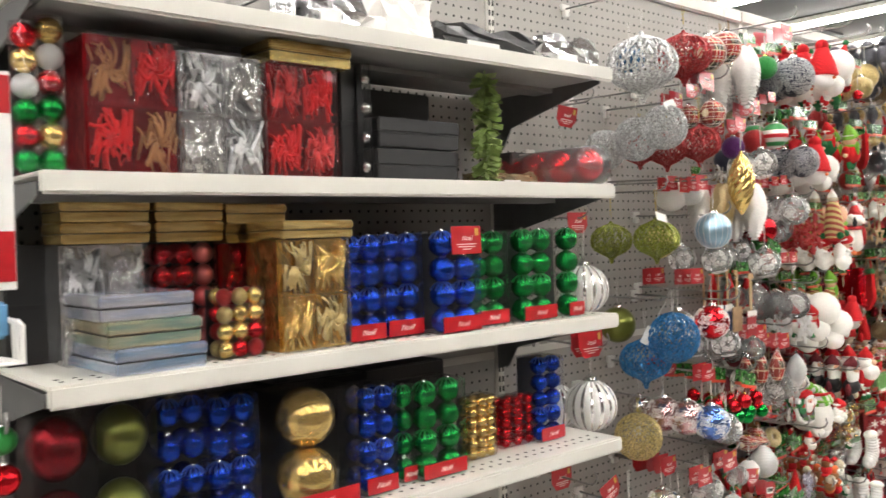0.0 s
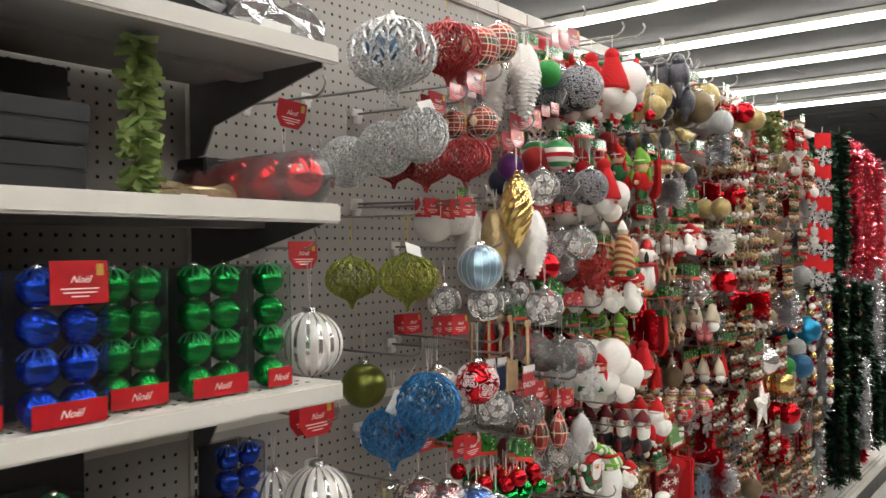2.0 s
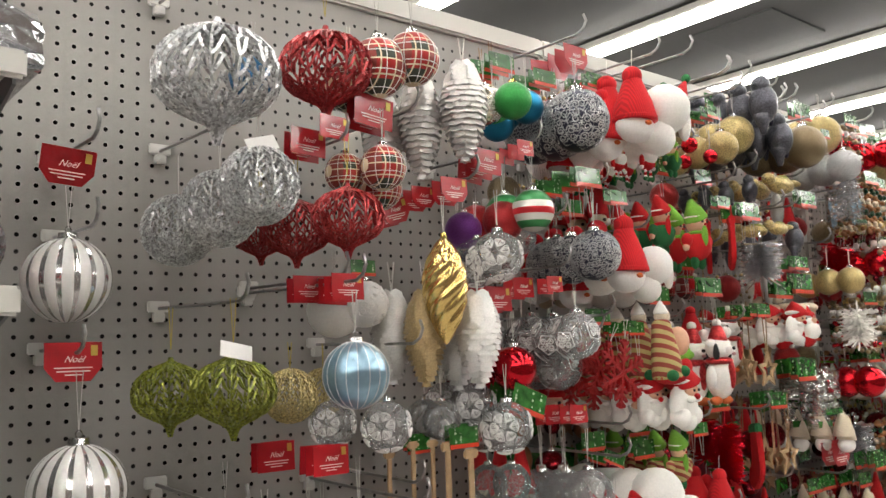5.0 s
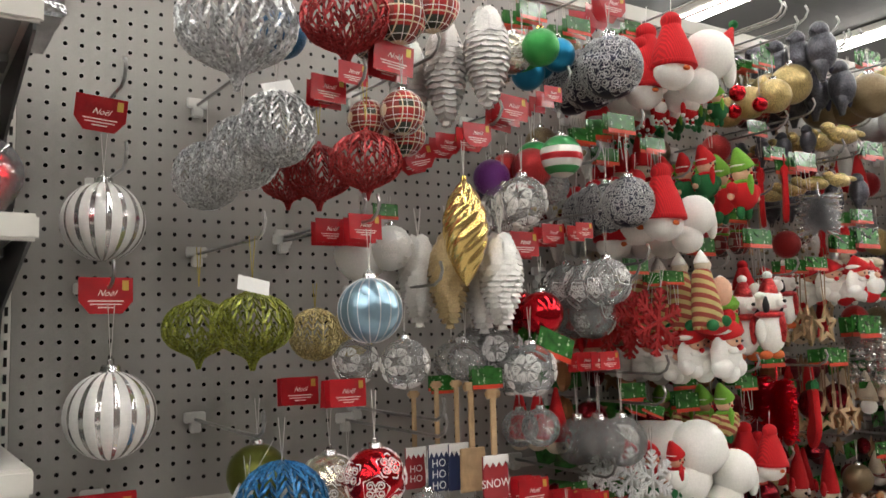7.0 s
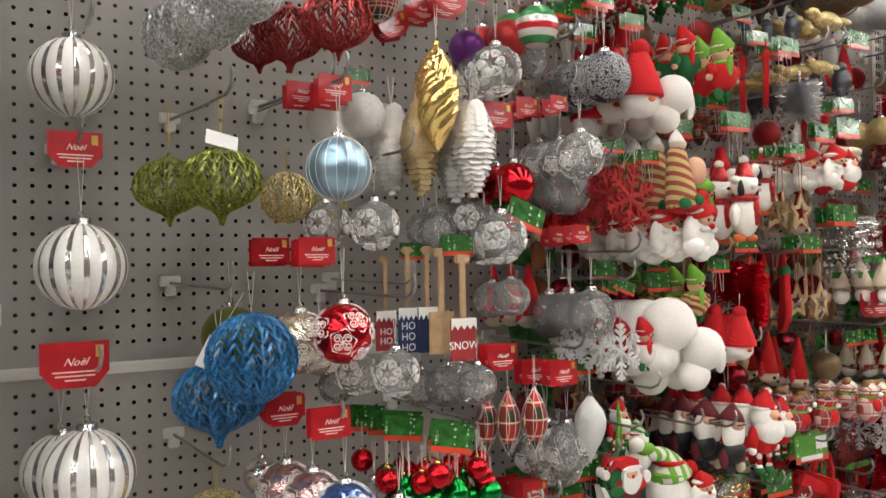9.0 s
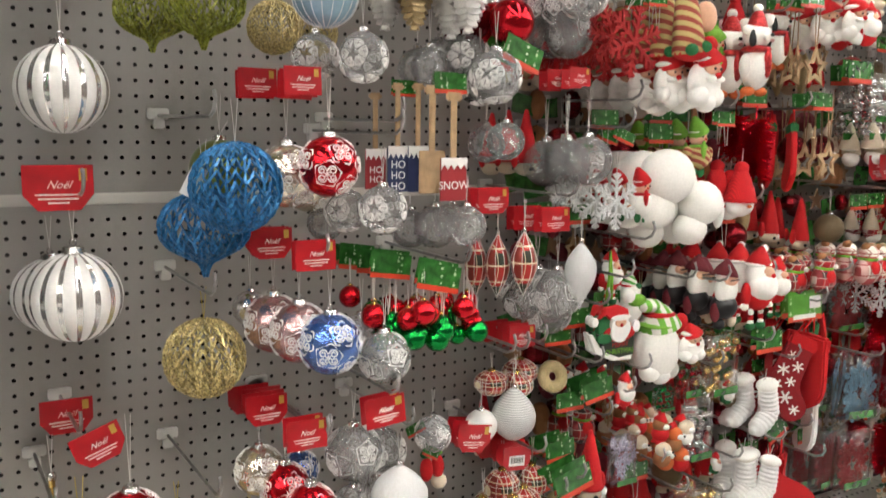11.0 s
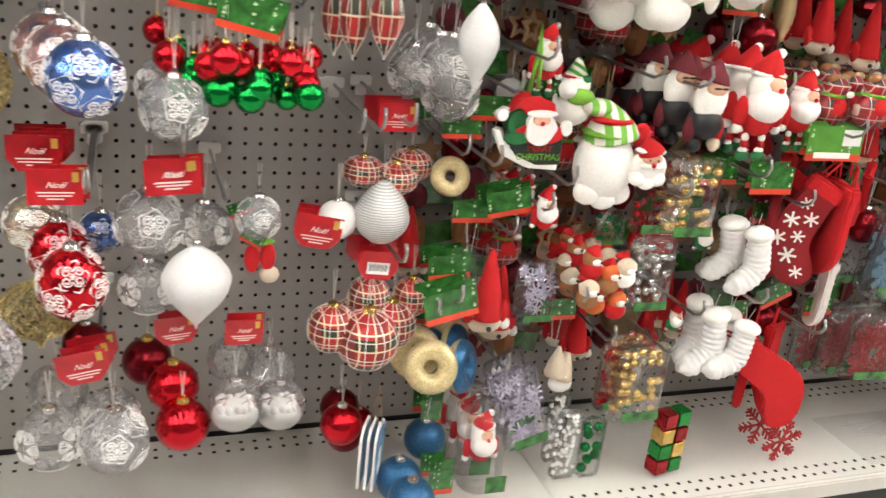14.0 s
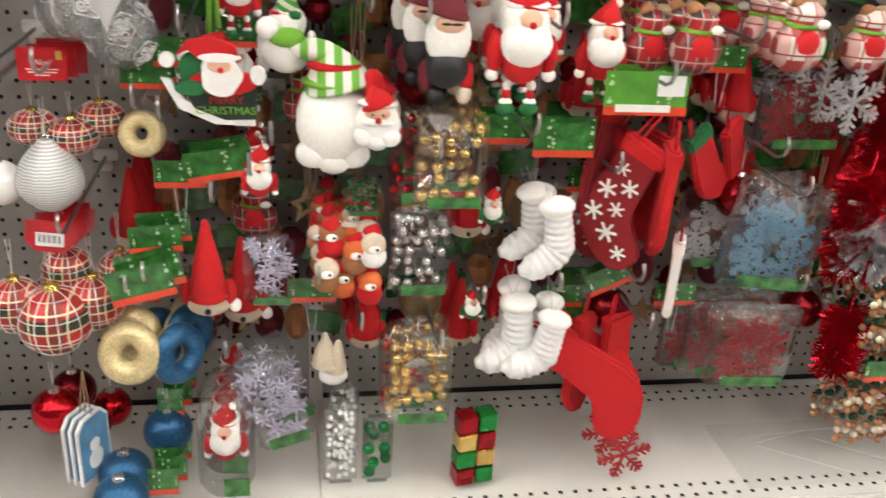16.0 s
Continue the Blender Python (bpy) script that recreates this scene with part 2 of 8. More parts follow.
def add_lathe(bm, profile, seg=24, mi=0, wave=None):
    """Turns (r, z) pairs round the z axis; wave(a, z, r) may reshape r."""
    rings = []
    for r, z in profile:
        rings.append([bm.verts.new(((wave(k * math.tau / seg, z, r) if wave else r) * math.cos(k * math.tau / seg),
                                    (wave(k * math.tau / seg, z, r) if wave else r) * math.sin(k * math.tau / seg), z)) for k in range(seg)])
    for p, q in zip(rings, rings[1:]):
        for k in range(seg):
            f = bm.faces.new((p[k], p[(k + 1) % seg], q[(k + 1) % seg], q[k]))
            f.material_index, f.smooth = mi, True
    bm.faces.new(rings[0][::-1]).material_index = mi
    bm.faces.new(rings[-1]).material_index = mi
    return bm


def add_plate(bm, outline, y0, y1, mi=0):
    """A flat outline in x, z with thickness in y."""
    a = [bm.verts.new((x, y0, z)) for x, z in outline]
    b = [bm.verts.new((x, y1, z)) for x, z in outline]
    n = len(outline)
    fs = [bm.faces.new(a), bm.faces.new(b[::-1])] + [bm.faces.new((a[i], b[i], b[(i + 1) % n], a[(i + 1) % n])) for i in range(n)]
    for f in fs:
        f.material_index = mi
    return fs


# ---- the room ----
X0, PITCH_BAY, WALL_Y = 0.384, 1.219, 1.6
PEG_TOP, DECK_Z, DECK_Y, SHELF_Y = 2.10, 0.15, 1.25, 1.22
STORE = (-6.0, 24.0, -5.0, 12.0)


def structure(name, bm, material, label, smooth=False):
    return tagged(part(name, bm, material, None, "", smooth), label, kind="structure")


structure("floor", box(STORE[0], STORE[1], STORE[2], STORE[3], -0.1, 0), FLOOR, "pale speckled vinyl store floor")
bm = box(STORE[0], STORE[1], STORE[2], STORE[3], CEIL + 0.08, CEIL + 0.2)
for i in range(16):
    for j in range(10):
        if (i + j) % 3 == 0:
            add_box(bm, -4.0 + i * 1.5, -3.3 + i * 1.5, -4.5 + j * 1.5, -3.9 + j * 1.5, CEIL + 0.065, CEIL + 0.08, 1)
for i in range(1, 20):
    add_box(bm, STORE[0] + i * 1.5 - 0.01, STORE[0] + i * 1.5 + 0.01, STORE[2], STORE[3], CEIL + 0.07, CEIL + 0.079, 1)
structure("ceiling", bm, [CEILING, GRILLE], "dark grey panelled store ceiling with grilles")
structure("wall_south", box(STORE[0], STORE[1], STORE[2] - 0.15, STORE[2], 0, CEIL + 0.08), WALL, "plain painted store wall")
structure("wall_north", box(STORE[0], STORE[1], STORE[3], STORE[3] + 0.15, 0, CEIL + 0.08), WALL, "plain painted store wall")
structure("wall_west", box(STORE[0] - 0.15, STORE[0], STORE[2], STORE[3], 0, CEIL + 0.08), WALL, "plain painted store wall")
structure("wall_east", box(STORE[1], STORE[1] + 0.15, STORE[2], STORE[3], 0, CEIL + 0.08), WALL, "plain painted store wall")

# unseen block in place of the facing gondola, added to shade the low goods
structure("aisle_light_block", box(-3.5, 9.0, -1.25, -1.05, 0, 2.0), mat("goods_wall", (0.11, 0.09, 0.08), 0.7, 0, 0.5, 4), "plain dark unseen stand-in for the facing gondola, added to block low light")

for i in range(13):
    x = 7.55 + (i - 8) * 1.5
    lamp = thing("ceiling_light", x, 2.0, CEIL, "long white fluorescent strip light under the ceiling", "ceiling light", "ceiling strip lights")
    part("housing", box(-0.07, 0.07, -6.2, 8.0, 0.02, 0.07, 0.008), STEEL, lamp)
    part("diffuser", box(-0.058, 0.058, -6.15, 7.95, -0.02, 0.018, 0.01), TUBE, lamp, "glowing white diffuser")

vent = thing("ceiling_vent", 5.2, 2.45, CEIL + 0.055, "round white ceiling air diffuser", "air vent")
for k, r in enumerate((0.28, 0.21, 0.14, 0.07)):
    part("ring", add_lathe(bmesh.new(), [(r, 0), (r + 0.03, -0.03), (r + 0.035, -0.03), (r + 0.01, 0)], 32), STEEL, vent, smooth=True)


# ---- pegboard run ----
def pegboard(bay, z0, z1):
    """One painted hardboard panel with its holes punched through."""
    x0, x1, p, r = X0 + bay * PITCH_BAY + 0.014, X0 + (bay + 1) * PITCH_BAY - 0.014, 0.0254, 0.0036
    first = x0 + ((1.66 - x0) % p)
    cx = [first + i * p for i in range(int((x1 - first) / p) + 1) if first + i * p - p / 2 > x0 and first + i * p + p / 2 < x1]
    firstz = z0 + ((1.175 - z0) % p)
    cz = [firstz + i * p for i in range(int((z1 - firstz) / p) + 1) if firstz + i * p - p / 2 > z0 and firstz + i * p + p / 2 < z1]
    unit = []
    for k in range(8):
        a = k * math.tau / 8
        unit.append((r * math.cos(a), r * math.sin(a)))
    h = p / 2
    rim = [(h, 0), (h, h), (0, h), (-h, h), (-h, 0), (-h, -h), (0, -h), (h, -h)]
    cell = np.array(unit + rim)
    gx, gz = np.meshgrid(cx, cz)
    cen = np.stack([gx.ravel(), gz.ravel()], 1)
    v2 = (cen[:, None, :] + cell[None]).reshape(-1, 2)
    verts = np.stack([v2[:, 0], np.full(len(v2), WALL_Y), v2[:, 1]], 1)
    quad = np.array([(k, k + 8, (k + 1) % 8 + 8, (k + 1) % 8) for k in range(8)])
    faces = (np.arange(len(cen))[:, None, None] * 16 + quad[None]).reshape(-1, 4)
    left, right, low, high = min(cx) - h, max(cx) + h, min(cz) - h, max(cz) + h
    verts, faces = verts.tolist(), faces.tolist()
    for a, b, c, d in ((x0, x1, z0, low), (x0, x1, high, z1), (x0, left, low, high), (right, x1, low, high)):
        n = len(verts)
        verts += [(a, WALL_Y, c), (b, WALL_Y, c), (b, WALL_Y, d), (a, WALL_Y, d)]
        faces.append((n, n + 1, n + 2, n + 3))
    me = bpy.data.meshes.new("pegboard_panel")
    me.from_pydata(verts, [], faces)
    me.materials.append(PEG)
    return me


gondola = thing("gondola", X0, WALL_Y, 0, "cream steel retail gondola with grey pegboard back panels", "shelving")
gondola.matrix_basis = Matrix()
for bay in range(-1, 5):
    for z0, z1 in ((DECK_Z + 0.01, 1.075), (1.09, PEG_TOP)):
        piece("pegboard_panel", pegboard(bay, z0, z1), gondola, None, "grey perforated pegboard")
    xa, xb = X0 + bay * PITCH_BAY, X0 + (bay + 1) * PITCH_BAY
    # black sheet added so that the punched holes look dark
    part("hole_shade_sheet", box(xa, xb, WALL_Y + 0.012, WALL_Y + 0.03, 0, PEG_TOP), HOLE_SHADE, gondola)
    part("seam_rail", box(xa + 0.015, xb - 0.015, WALL_Y - 0.004, WALL_Y + 0.01, 1.073, 1.092, 0.003), STEEL, gondola)
    part("top_rail", box(xa, xb, WALL_Y - 0.012, WALL_Y + 0.05, PEG_TOP, PEG_TOP + 0.045, 0.005), STEEL, gondola, "cream steel top rail")
    bm = box(xa + 0.001, xb - 0.001, DECK_Y, WALL_Y - 0.001, DECK_Z - 0.02, DECK_Z, 0.002)
    add_box(bm, xa + 0.001, xb - 0.001, DECK_Y - 0.012, DECK_Y, DECK_Z - 0.035, DECK_Z + 0.001, 0, 0.003)
    # deck holes: black squares painted as their inner shade
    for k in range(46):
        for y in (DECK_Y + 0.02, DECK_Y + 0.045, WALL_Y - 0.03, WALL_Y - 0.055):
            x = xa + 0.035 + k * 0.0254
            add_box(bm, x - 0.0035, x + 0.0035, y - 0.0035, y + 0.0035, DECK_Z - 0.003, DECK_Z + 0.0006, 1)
    part("base_deck", bm, [STEEL, HOLE_SHADE], gondola, "cream perforated base deck")
    part("kick_plate", box(xa, xb, DECK_Y + 0.012, DECK_Y + 0.03, 0, DECK_Z - 0.02), KICK, gondola, "black kick plate")
for k in range(0, 6):
    x = X0 + k * PITCH_BAY
    bm = box(x - 0.013, x + 0.013, WALL_Y - 0.008, WALL_Y + 0.05, 0, PEG_TOP, 0.003)
    # upright slots: black chips painted as the shade within
    for j in range(74):
        z = DECK_Z + 0.05 + j * 0.0254
        for dx in (-0.006, 0.006):
            add_box(bm, x + dx - 0.0025, x + dx + 0.0025, WALL_Y - 0.0095, WALL_Y - 0.0082, z, z + 0.014, 1)
    part("upright", bm, [STEEL, HOLE_SHADE], gondola, "slotted steel upright")

# ---- shelves of the first bay ----
SHELVES = (1.756, 1.497, 1.209, 0.93)


def shelf(x0, x1, top):
    s = thing("shelf", (x0 + x1) / 2, WALL_Y, top, "cream steel gondola shelf with a rolled front edge", "shelf", "gondola shelves")
    w, d = (x1 - x0) / 2 - 0.002, WALL_Y - SHELF_Y
    bm = box(-w, w, -d, -0.012, -0.006, 0, 0.002)
    # shelf holes, likewise black squares in place of shade
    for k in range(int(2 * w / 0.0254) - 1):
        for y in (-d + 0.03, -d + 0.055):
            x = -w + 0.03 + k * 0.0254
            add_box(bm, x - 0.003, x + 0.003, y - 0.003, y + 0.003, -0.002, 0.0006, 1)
    part("shelf_plate", bm, [STEEL, HOLE_SHADE], s)
    part("front_edge", box(-w, w, -d - 0.012, -d, -0.031, 0.001, 0.004), STEEL, s, "rolled cream front edge")
    # tray in the darkened underside colour, which carries the shade
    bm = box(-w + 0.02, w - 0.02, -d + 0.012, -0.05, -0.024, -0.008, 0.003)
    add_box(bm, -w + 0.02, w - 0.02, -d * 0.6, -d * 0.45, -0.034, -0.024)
    part("under_tray", bm, UNDER, s, "shelf underside with its shade put into the colour")
    for sx in (-1, 1):
        bm = bmesh.new()
        outline = [(0.0, -0.008), (-d + 0.03, -0.012), (-d + 0.03, -0.03), (-0.07, -0.1), (-0.04, -0.15), (0.0, -0.16)]
        a = [bm.verts.new((sx * (w - 0.004), y - 0.008, z)) for y, z in outline]
        b = [bm.verts.new((sx * (w - 0.008), y - 0.008, z)) for y, z in outline]
        bm.faces.new(a)
        bm.faces.new(b[::-1])
        for i in range(6):
            bm.faces.new((a[i], b[i], b[(i + 1) % 6], a[(i + 1) % 6]))
        part("bracket", bm, BRACKET, s, "dark steel bracket")
    return s


for top in SHELVES:
    shelf(X0, X0 + PITCH_BAY, top)


# ---- makers of things ----
CACHE = {}


def cached(key, make):
    if key not in CACHE:
        CACHE[key] = make()
    return CACHE[key]


def shine(name, colour, rough=0.16):
    return mat(name, colour, rough, 0.85, 0.06, 8)


SH_RED, SH_GREEN, SH_BLUE = shine("red_lustre", (0.55, 0.01, 0.02)), shine("green_lustre", (0.004, 0.24, 0.045), 0.18), shine("blue_lustre", (0.005, 0.05, 0.4), 0.16)
SH_GOLD, SH_SILVER = shine("gold_lustre", (0.78, 0.55, 0.2), 0.18), shine("silver_lustre", (0.8, 0.78, 0.76), 0.14)
SH_PINK, SH_CHAMP = shine("pink_lustre", (0.62, 0.4, 0.4), 0.25), shine("champagne_lustre", (0.7, 0.62, 0.5), 0.25)
SH_SKY, SH_ROYAL, SH_NAVY = shine("sky_lustre", (0.3, 0.45, 0.56), 0.3), shine("royal_lustre", (0.13, 0.24, 0.6), 0.22), shine("navy_lustre", (0.055, 0.055, 0.085), 0.35)
SH_GREEN_DARK, SH_TEAL, SH_MAROON = shine("olive_lustre", (0.2, 0.22, 0.05), 0.3), shine("teal_lustre", (0.02, 0.22, 0.4), 0.3), shine("maroon_lustre", (0.2, 0.008, 0.015), 0.25)
SH_ROSE = shine("rose_lustre", (0.7, 0.2, 0.2), 0.3)
SATIN = mat("white_satin", (0.86, 0.84, 0.81), 0.38, 0.1, 0.04, 12)
PEARL = mat("pearl_white", (0.76, 0.75, 0.73), 0.3, 0.05, 0.05, 20, 0.15, 120)
GL_PALE = glitter("pale_gold_glitter", (0.7, 0.56, 0.28), 0.35, 30.0, 0.3, 0.6)
GL_SKY = glitter("sky_glitter", (0.2, 0.42, 0.6), 0.2)
GL_SILVER, GL_GOLD, GL_BLUE = glitter("silver_glitter", (0.8, 0.8, 0.8), 0.55, 55.0, 0.3, 0.28), glitter("gold_glitter", (0.5, 0.38, 0.15), 0.6, 32.0, 0.3, 0.4, 1.7), glitter("blue_glitter", (0.004, 0.085, 0.2), 0.6, 35.0, 0.3, 0.35, 1.8)
GL_GREEN, GL_RED, GL_WHITE = glitter("lime_glitter", (0.3, 0.33, 0.02)), glitter("red_glitter", (0.55, 0.012, 0.015)), glitter("white_glitter", (0.88, 0.87, 0.85), 0.0, 55, 0.4, 0.9)
GL_GREEN2, GL_PURPLE, GL_BROWN = glitter("green_glitter", (0.02, 0.35, 0.05)), glitter("purple_glitter", (0.2, 0.02, 0.28)), glitter("bronze_glitter", (0.28, 0.2, 0.1))
CONE_WHITE, CONE_GOLD = mat("frosted_silver", (0.7, 0.68, 0.65), 0.35, 0.45, 0.1, 30, 0.2, 300), mat("antique_gold", (0.5, 0.38, 0.2), 0.35, 0.6, 0.2, 30, 0.2, 300)
CLEAR, CLEAR_BAG, CLEAR_BOX = clear("clear_shell", veil=0.1, gloss=0.9), clear("clear_bag", rough=0.08, veil=0.014, gloss=0.4), clear("clear_box", rough=0.05, veil=0.005, gloss=0.35)
FROST = clear("frosted_shell", rough=0.1, veil=0.2, gloss=1.0)
PLAID = plaid("red_tartan", (0.42, 0.018, 0.014), (0.03, 0.035, 0.02), (0.75, 0.65, 0.45), 4)
PLAID_RED = plaid("felt_tartan", (0.42, 0.015, 0.02), (0.05, 0.02, 0.02), (0.5, 0.4, 0.35), 5)
PLAID_WHITE = plaid("white_tartan", (0.7, 0.64, 0.56), (0.42, 0.05, 0.05), (0.3, 0.05, 0.05), 4)
FELT_RED = mat("red_felt", (0.55, 0.006, 0.01), 0.95, 0, 0.12, 60, 0.4, 500)
FELT_CRIMSON = mat("crimson_felt", (0.26, 0.007, 0.012), 0.95, 0, 0.15, 60, 0.4, 400)
KNIT_RED = stripes("red_knit", (0.6, 0.008, 0.014), (0.42, 0.005, 0.01), 26, "X", 0.0, 0.9)
FLEECE = mat("white_fleece", (0.9, 0.88, 0.83), 0.95, 0, 0.05, 40, 0.3, 160, sheen=0.15)
FELT_GREEN, FELT_LIME = mat("green_felt", (0.015, 0.14, 0.04), 0.95, 0, 0.15, 60, 0.4, 400), mat("lime_felt", (0.18, 0.42, 0.04), 0.9, 0, 0.15, 60, 0.4, 400)
SKIN, BLACK, ORANGE = mat("doll_face", (0.72, 0.42, 0.28), 0.7, 0, 0.06, 30), mat("black_felt", (0.007, 0.007, 0.008), 0.5, 0, 0.3, 40), mat("orange_felt", (0.6, 0.13, 0.03), 0.8, 0, 0.1, 40)
CREAM, BROWN, STRIPE_ELF = mat("cream_felt", (0.66, 0.56, 0.42), 0.9, 0, 0.1, 40, 0.3, 300), mat("brown_felt", (0.3, 0.13, 0.05), 0.85, 0, 0.15, 40), stripes("elf_stripes", (0.5, 0.4, 0.16), (0.3, 0.06, 0.04), 9, "Z", 0.3, 0.9)
WOOD, WOOD_DARK, TWINE = mat("plywood", (0.42, 0.28, 0.15), 0.65, 0, 0.2, 50, 0.2, 90), mat("plywood_edge", (0.25, 0.15, 0.08), 0.7, 0, 0.2, 40), mat("jute_twine", (0.3, 0.2, 0.11), 0.9, 0, 0.2, 80)
FOIL_RED, FOIL_GOLD, FOIL_SILVER = mat("red_foil", (0.32, 0.008, 0.014), 0.22, 0.7, 0.3, 18, 0.6, 40), mat("gold_foil", (0.72, 0.48, 0.16), 0.2, 0.9, 0.25, 14, 0.6, 35), mat("silver_foil", (0.72, 0.72, 0.73), 0.16, 0.9, 0.3, 14, 0.6, 35)
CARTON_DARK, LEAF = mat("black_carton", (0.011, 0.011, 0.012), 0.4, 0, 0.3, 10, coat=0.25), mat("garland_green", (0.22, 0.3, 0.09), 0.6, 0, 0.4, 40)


def foil_reflections(name, colours, rough=0.2):
    """Mirror foil whose tint drifts in long level streaks, which paint in its reflections."""
    m = mat(name, colours[0], rough, 0.75, 0, bump=0.25, bump_scale=22)
    nt = m.node_tree
    co, mp, n, r = (nt.nodes.new("ShaderNode" + k) for k in ("TexCoord", "Mapping", "TexNoise", "ValToRGB"))
    mp.inputs["Scale"].default_value = (5, 5, 75)
    n.inputs["Scale"].default_value, n.inputs["Detail"].default_value = 1.0, 3
    nt.links.new(co.outputs["Object"], mp.inputs["Vector"])
    nt.links.new(mp.outputs["Vector"], n.inputs["Vector"])
    nt.links.new(n.outputs["Fac"], r.inputs["Fac"])
    r.color_ramp.elements[0].position, r.color_ramp.elements[1].position = 0.3, 0.7
    r.color_ramp.elements[0].color, r.color_ramp.elements[1].color = (*colours[0], 1), (*colours[-1], 1)
    for k, c in enumerate(colours[1:-1]):
        r.color_ramp.elements.new(0.3 + 0.4 * (k + 1) / (len(colours) - 1)).color = (*c, 1)
    nt.links.new(r.outputs["Color"], nt.nodes["Principled BSDF"].inputs["Base Color"])
    return m


# dark and bright stops paint mirror banding into the foil colours
IRIS_GOLD = foil_reflections("gold_streak_foil", ((0.28, 0.17, 0.05), (0.85, 0.66, 0.3), (0.5, 0.33, 0.1), (1.0, 0.9, 0.62)))
IRIS_SILVER = foil_reflections("silver_streak_foil", ((0.4, 0.4, 0.48), (0.85, 0.85, 0.9), (0.5, 0.56, 0.75), (0.95, 0.92, 0.95)))
IRIS_BLUE = foil_reflections("blue_streak_foil", ((0.25, 0.33, 0.62), (0.75, 0.78, 0.9), (0.3, 0.5, 0.75), (0.8, 0.68, 0.8)))
IRIS_PALE = foil_reflections("pale_streak_foil", ((0.5, 0.36, 0.2), (0.85, 0.78, 0.55), (0.3, 0.5, 0.42), (0.9, 0.85, 0.7)))
PINK, LILAC = mat("pink_plastic", (0.55, 0.3, 0.3), 0.4, 0, 0.2, 30), clear("lilac_acrylic", (0.86, 0.8, 1.0), 0.1, 0.75)
SILVER_TINSEL, RED_TINSEL, GREEN_TINSEL = shine("silver_tinsel", (0.75, 0.75, 0.76), 0.2), shine("red_tinsel", (0.6, 0.01, 0.03), 0.25), shine("green_tinsel", (0.018, 0.055, 0.028), 0.3)
PINK_TINSEL, TEAL_PRINT = shine("rose_tinsel", (0.85, 0.24, 0.3), 0.16), mat("blue_print", (0.1, 0.25, 0.42), 0.4, 0, 0.3, 30)


def segs_mesh(name, segs, r, material):
    """Thin three-sided rods, one for each pair of points."""
    v, f = [], []
    for p, q in segs:
        p, q = Vector(p), Vector(q)
        d = q - p
        if d.length < 1e-9:
            continue
        d.normalize()
        s = d.cross(Vector((0.31, 0.83, 0.46))).normalized()
        u = d.cross(s)
        n = len(v)
        for c in (p, q):
            for k in range(3):
                a = k * math.tau / 3
                v.append(c + (s * math.cos(a) + u * math.sin(a)) * r)
        f += [(n, n + 1, n + 4, n + 3), (n + 1, n + 2, n + 5, n + 4), (n + 2, n, n + 3, n + 5), (n, n + 2, n + 1), (n + 3, n + 4, n + 5)]
    me = bpy.data.meshes.new(name)
    me.from_pydata([tuple(a) for a in v], [], f)
    me.materials.append(material)
    return me


def text_mesh(words, size, material, slant=0.0):
    def make():
        cu = bpy.data.curves.new("lettering", "FONT")
        cu.body, cu.size, cu.shear, cu.align_x, cu.align_y, cu.extrude = words, size, slant, "CENTER", "CENTER", 0.0002
        cu.resolution_u = 3
        ob = new("lettering", cu)
        dg = bpy.context.evaluated_depsgraph_get()
        me = bpy.data.meshes.new_from_object(ob.evaluated_get(dg))
        bpy.data.objects.remove(ob)
        me.materials.clear()
        me.materials.append(material)
        return me
    return cached(("text", words, size, material.name, slant), make)


def string(parent, z, up, r, material=STRING, loop=0.25):
    """The thread from a thing's top; lengths in the thing's own units."""
    if up <= 0:
        return
    me = segs_mesh("thread", [((0, 0, z), (loop * 0.3, 0, z + up)), ((0, 0, z), (-loop * 0.3, 0.02, z + up))], 0.0007 / r, material)
    piece("thread", me, parent)


def cap_mesh(material):
    def make():
        bm = bmesh.new()
        add_lathe(bm, [(0.2, 0.93), (0.235, 0.95), (0.235, 1.0), (0.215, 1.02), (0.215, 1.11), (0.19, 1.13), (0.04, 1.135)], 16,
                  wave=lambda a, z, r: r * (1 + 0.05 * math.cos(8 * a)))
        ring = [(0.07 * math.cos(k * math.tau / 10), 0, 1.2 + 0.08 * math.sin(k * math.tau / 10)) for k in range(10)]
        add_tube(bm, ring, 0.014, 4, closed=True)
        return mesh_of(bm, "cap", material)
    return cached(("cap", material.name), make)


def on_globe(c, u, w, a, b, rad=1.012):
    return (c + u * a + w * b).normalized() * rad


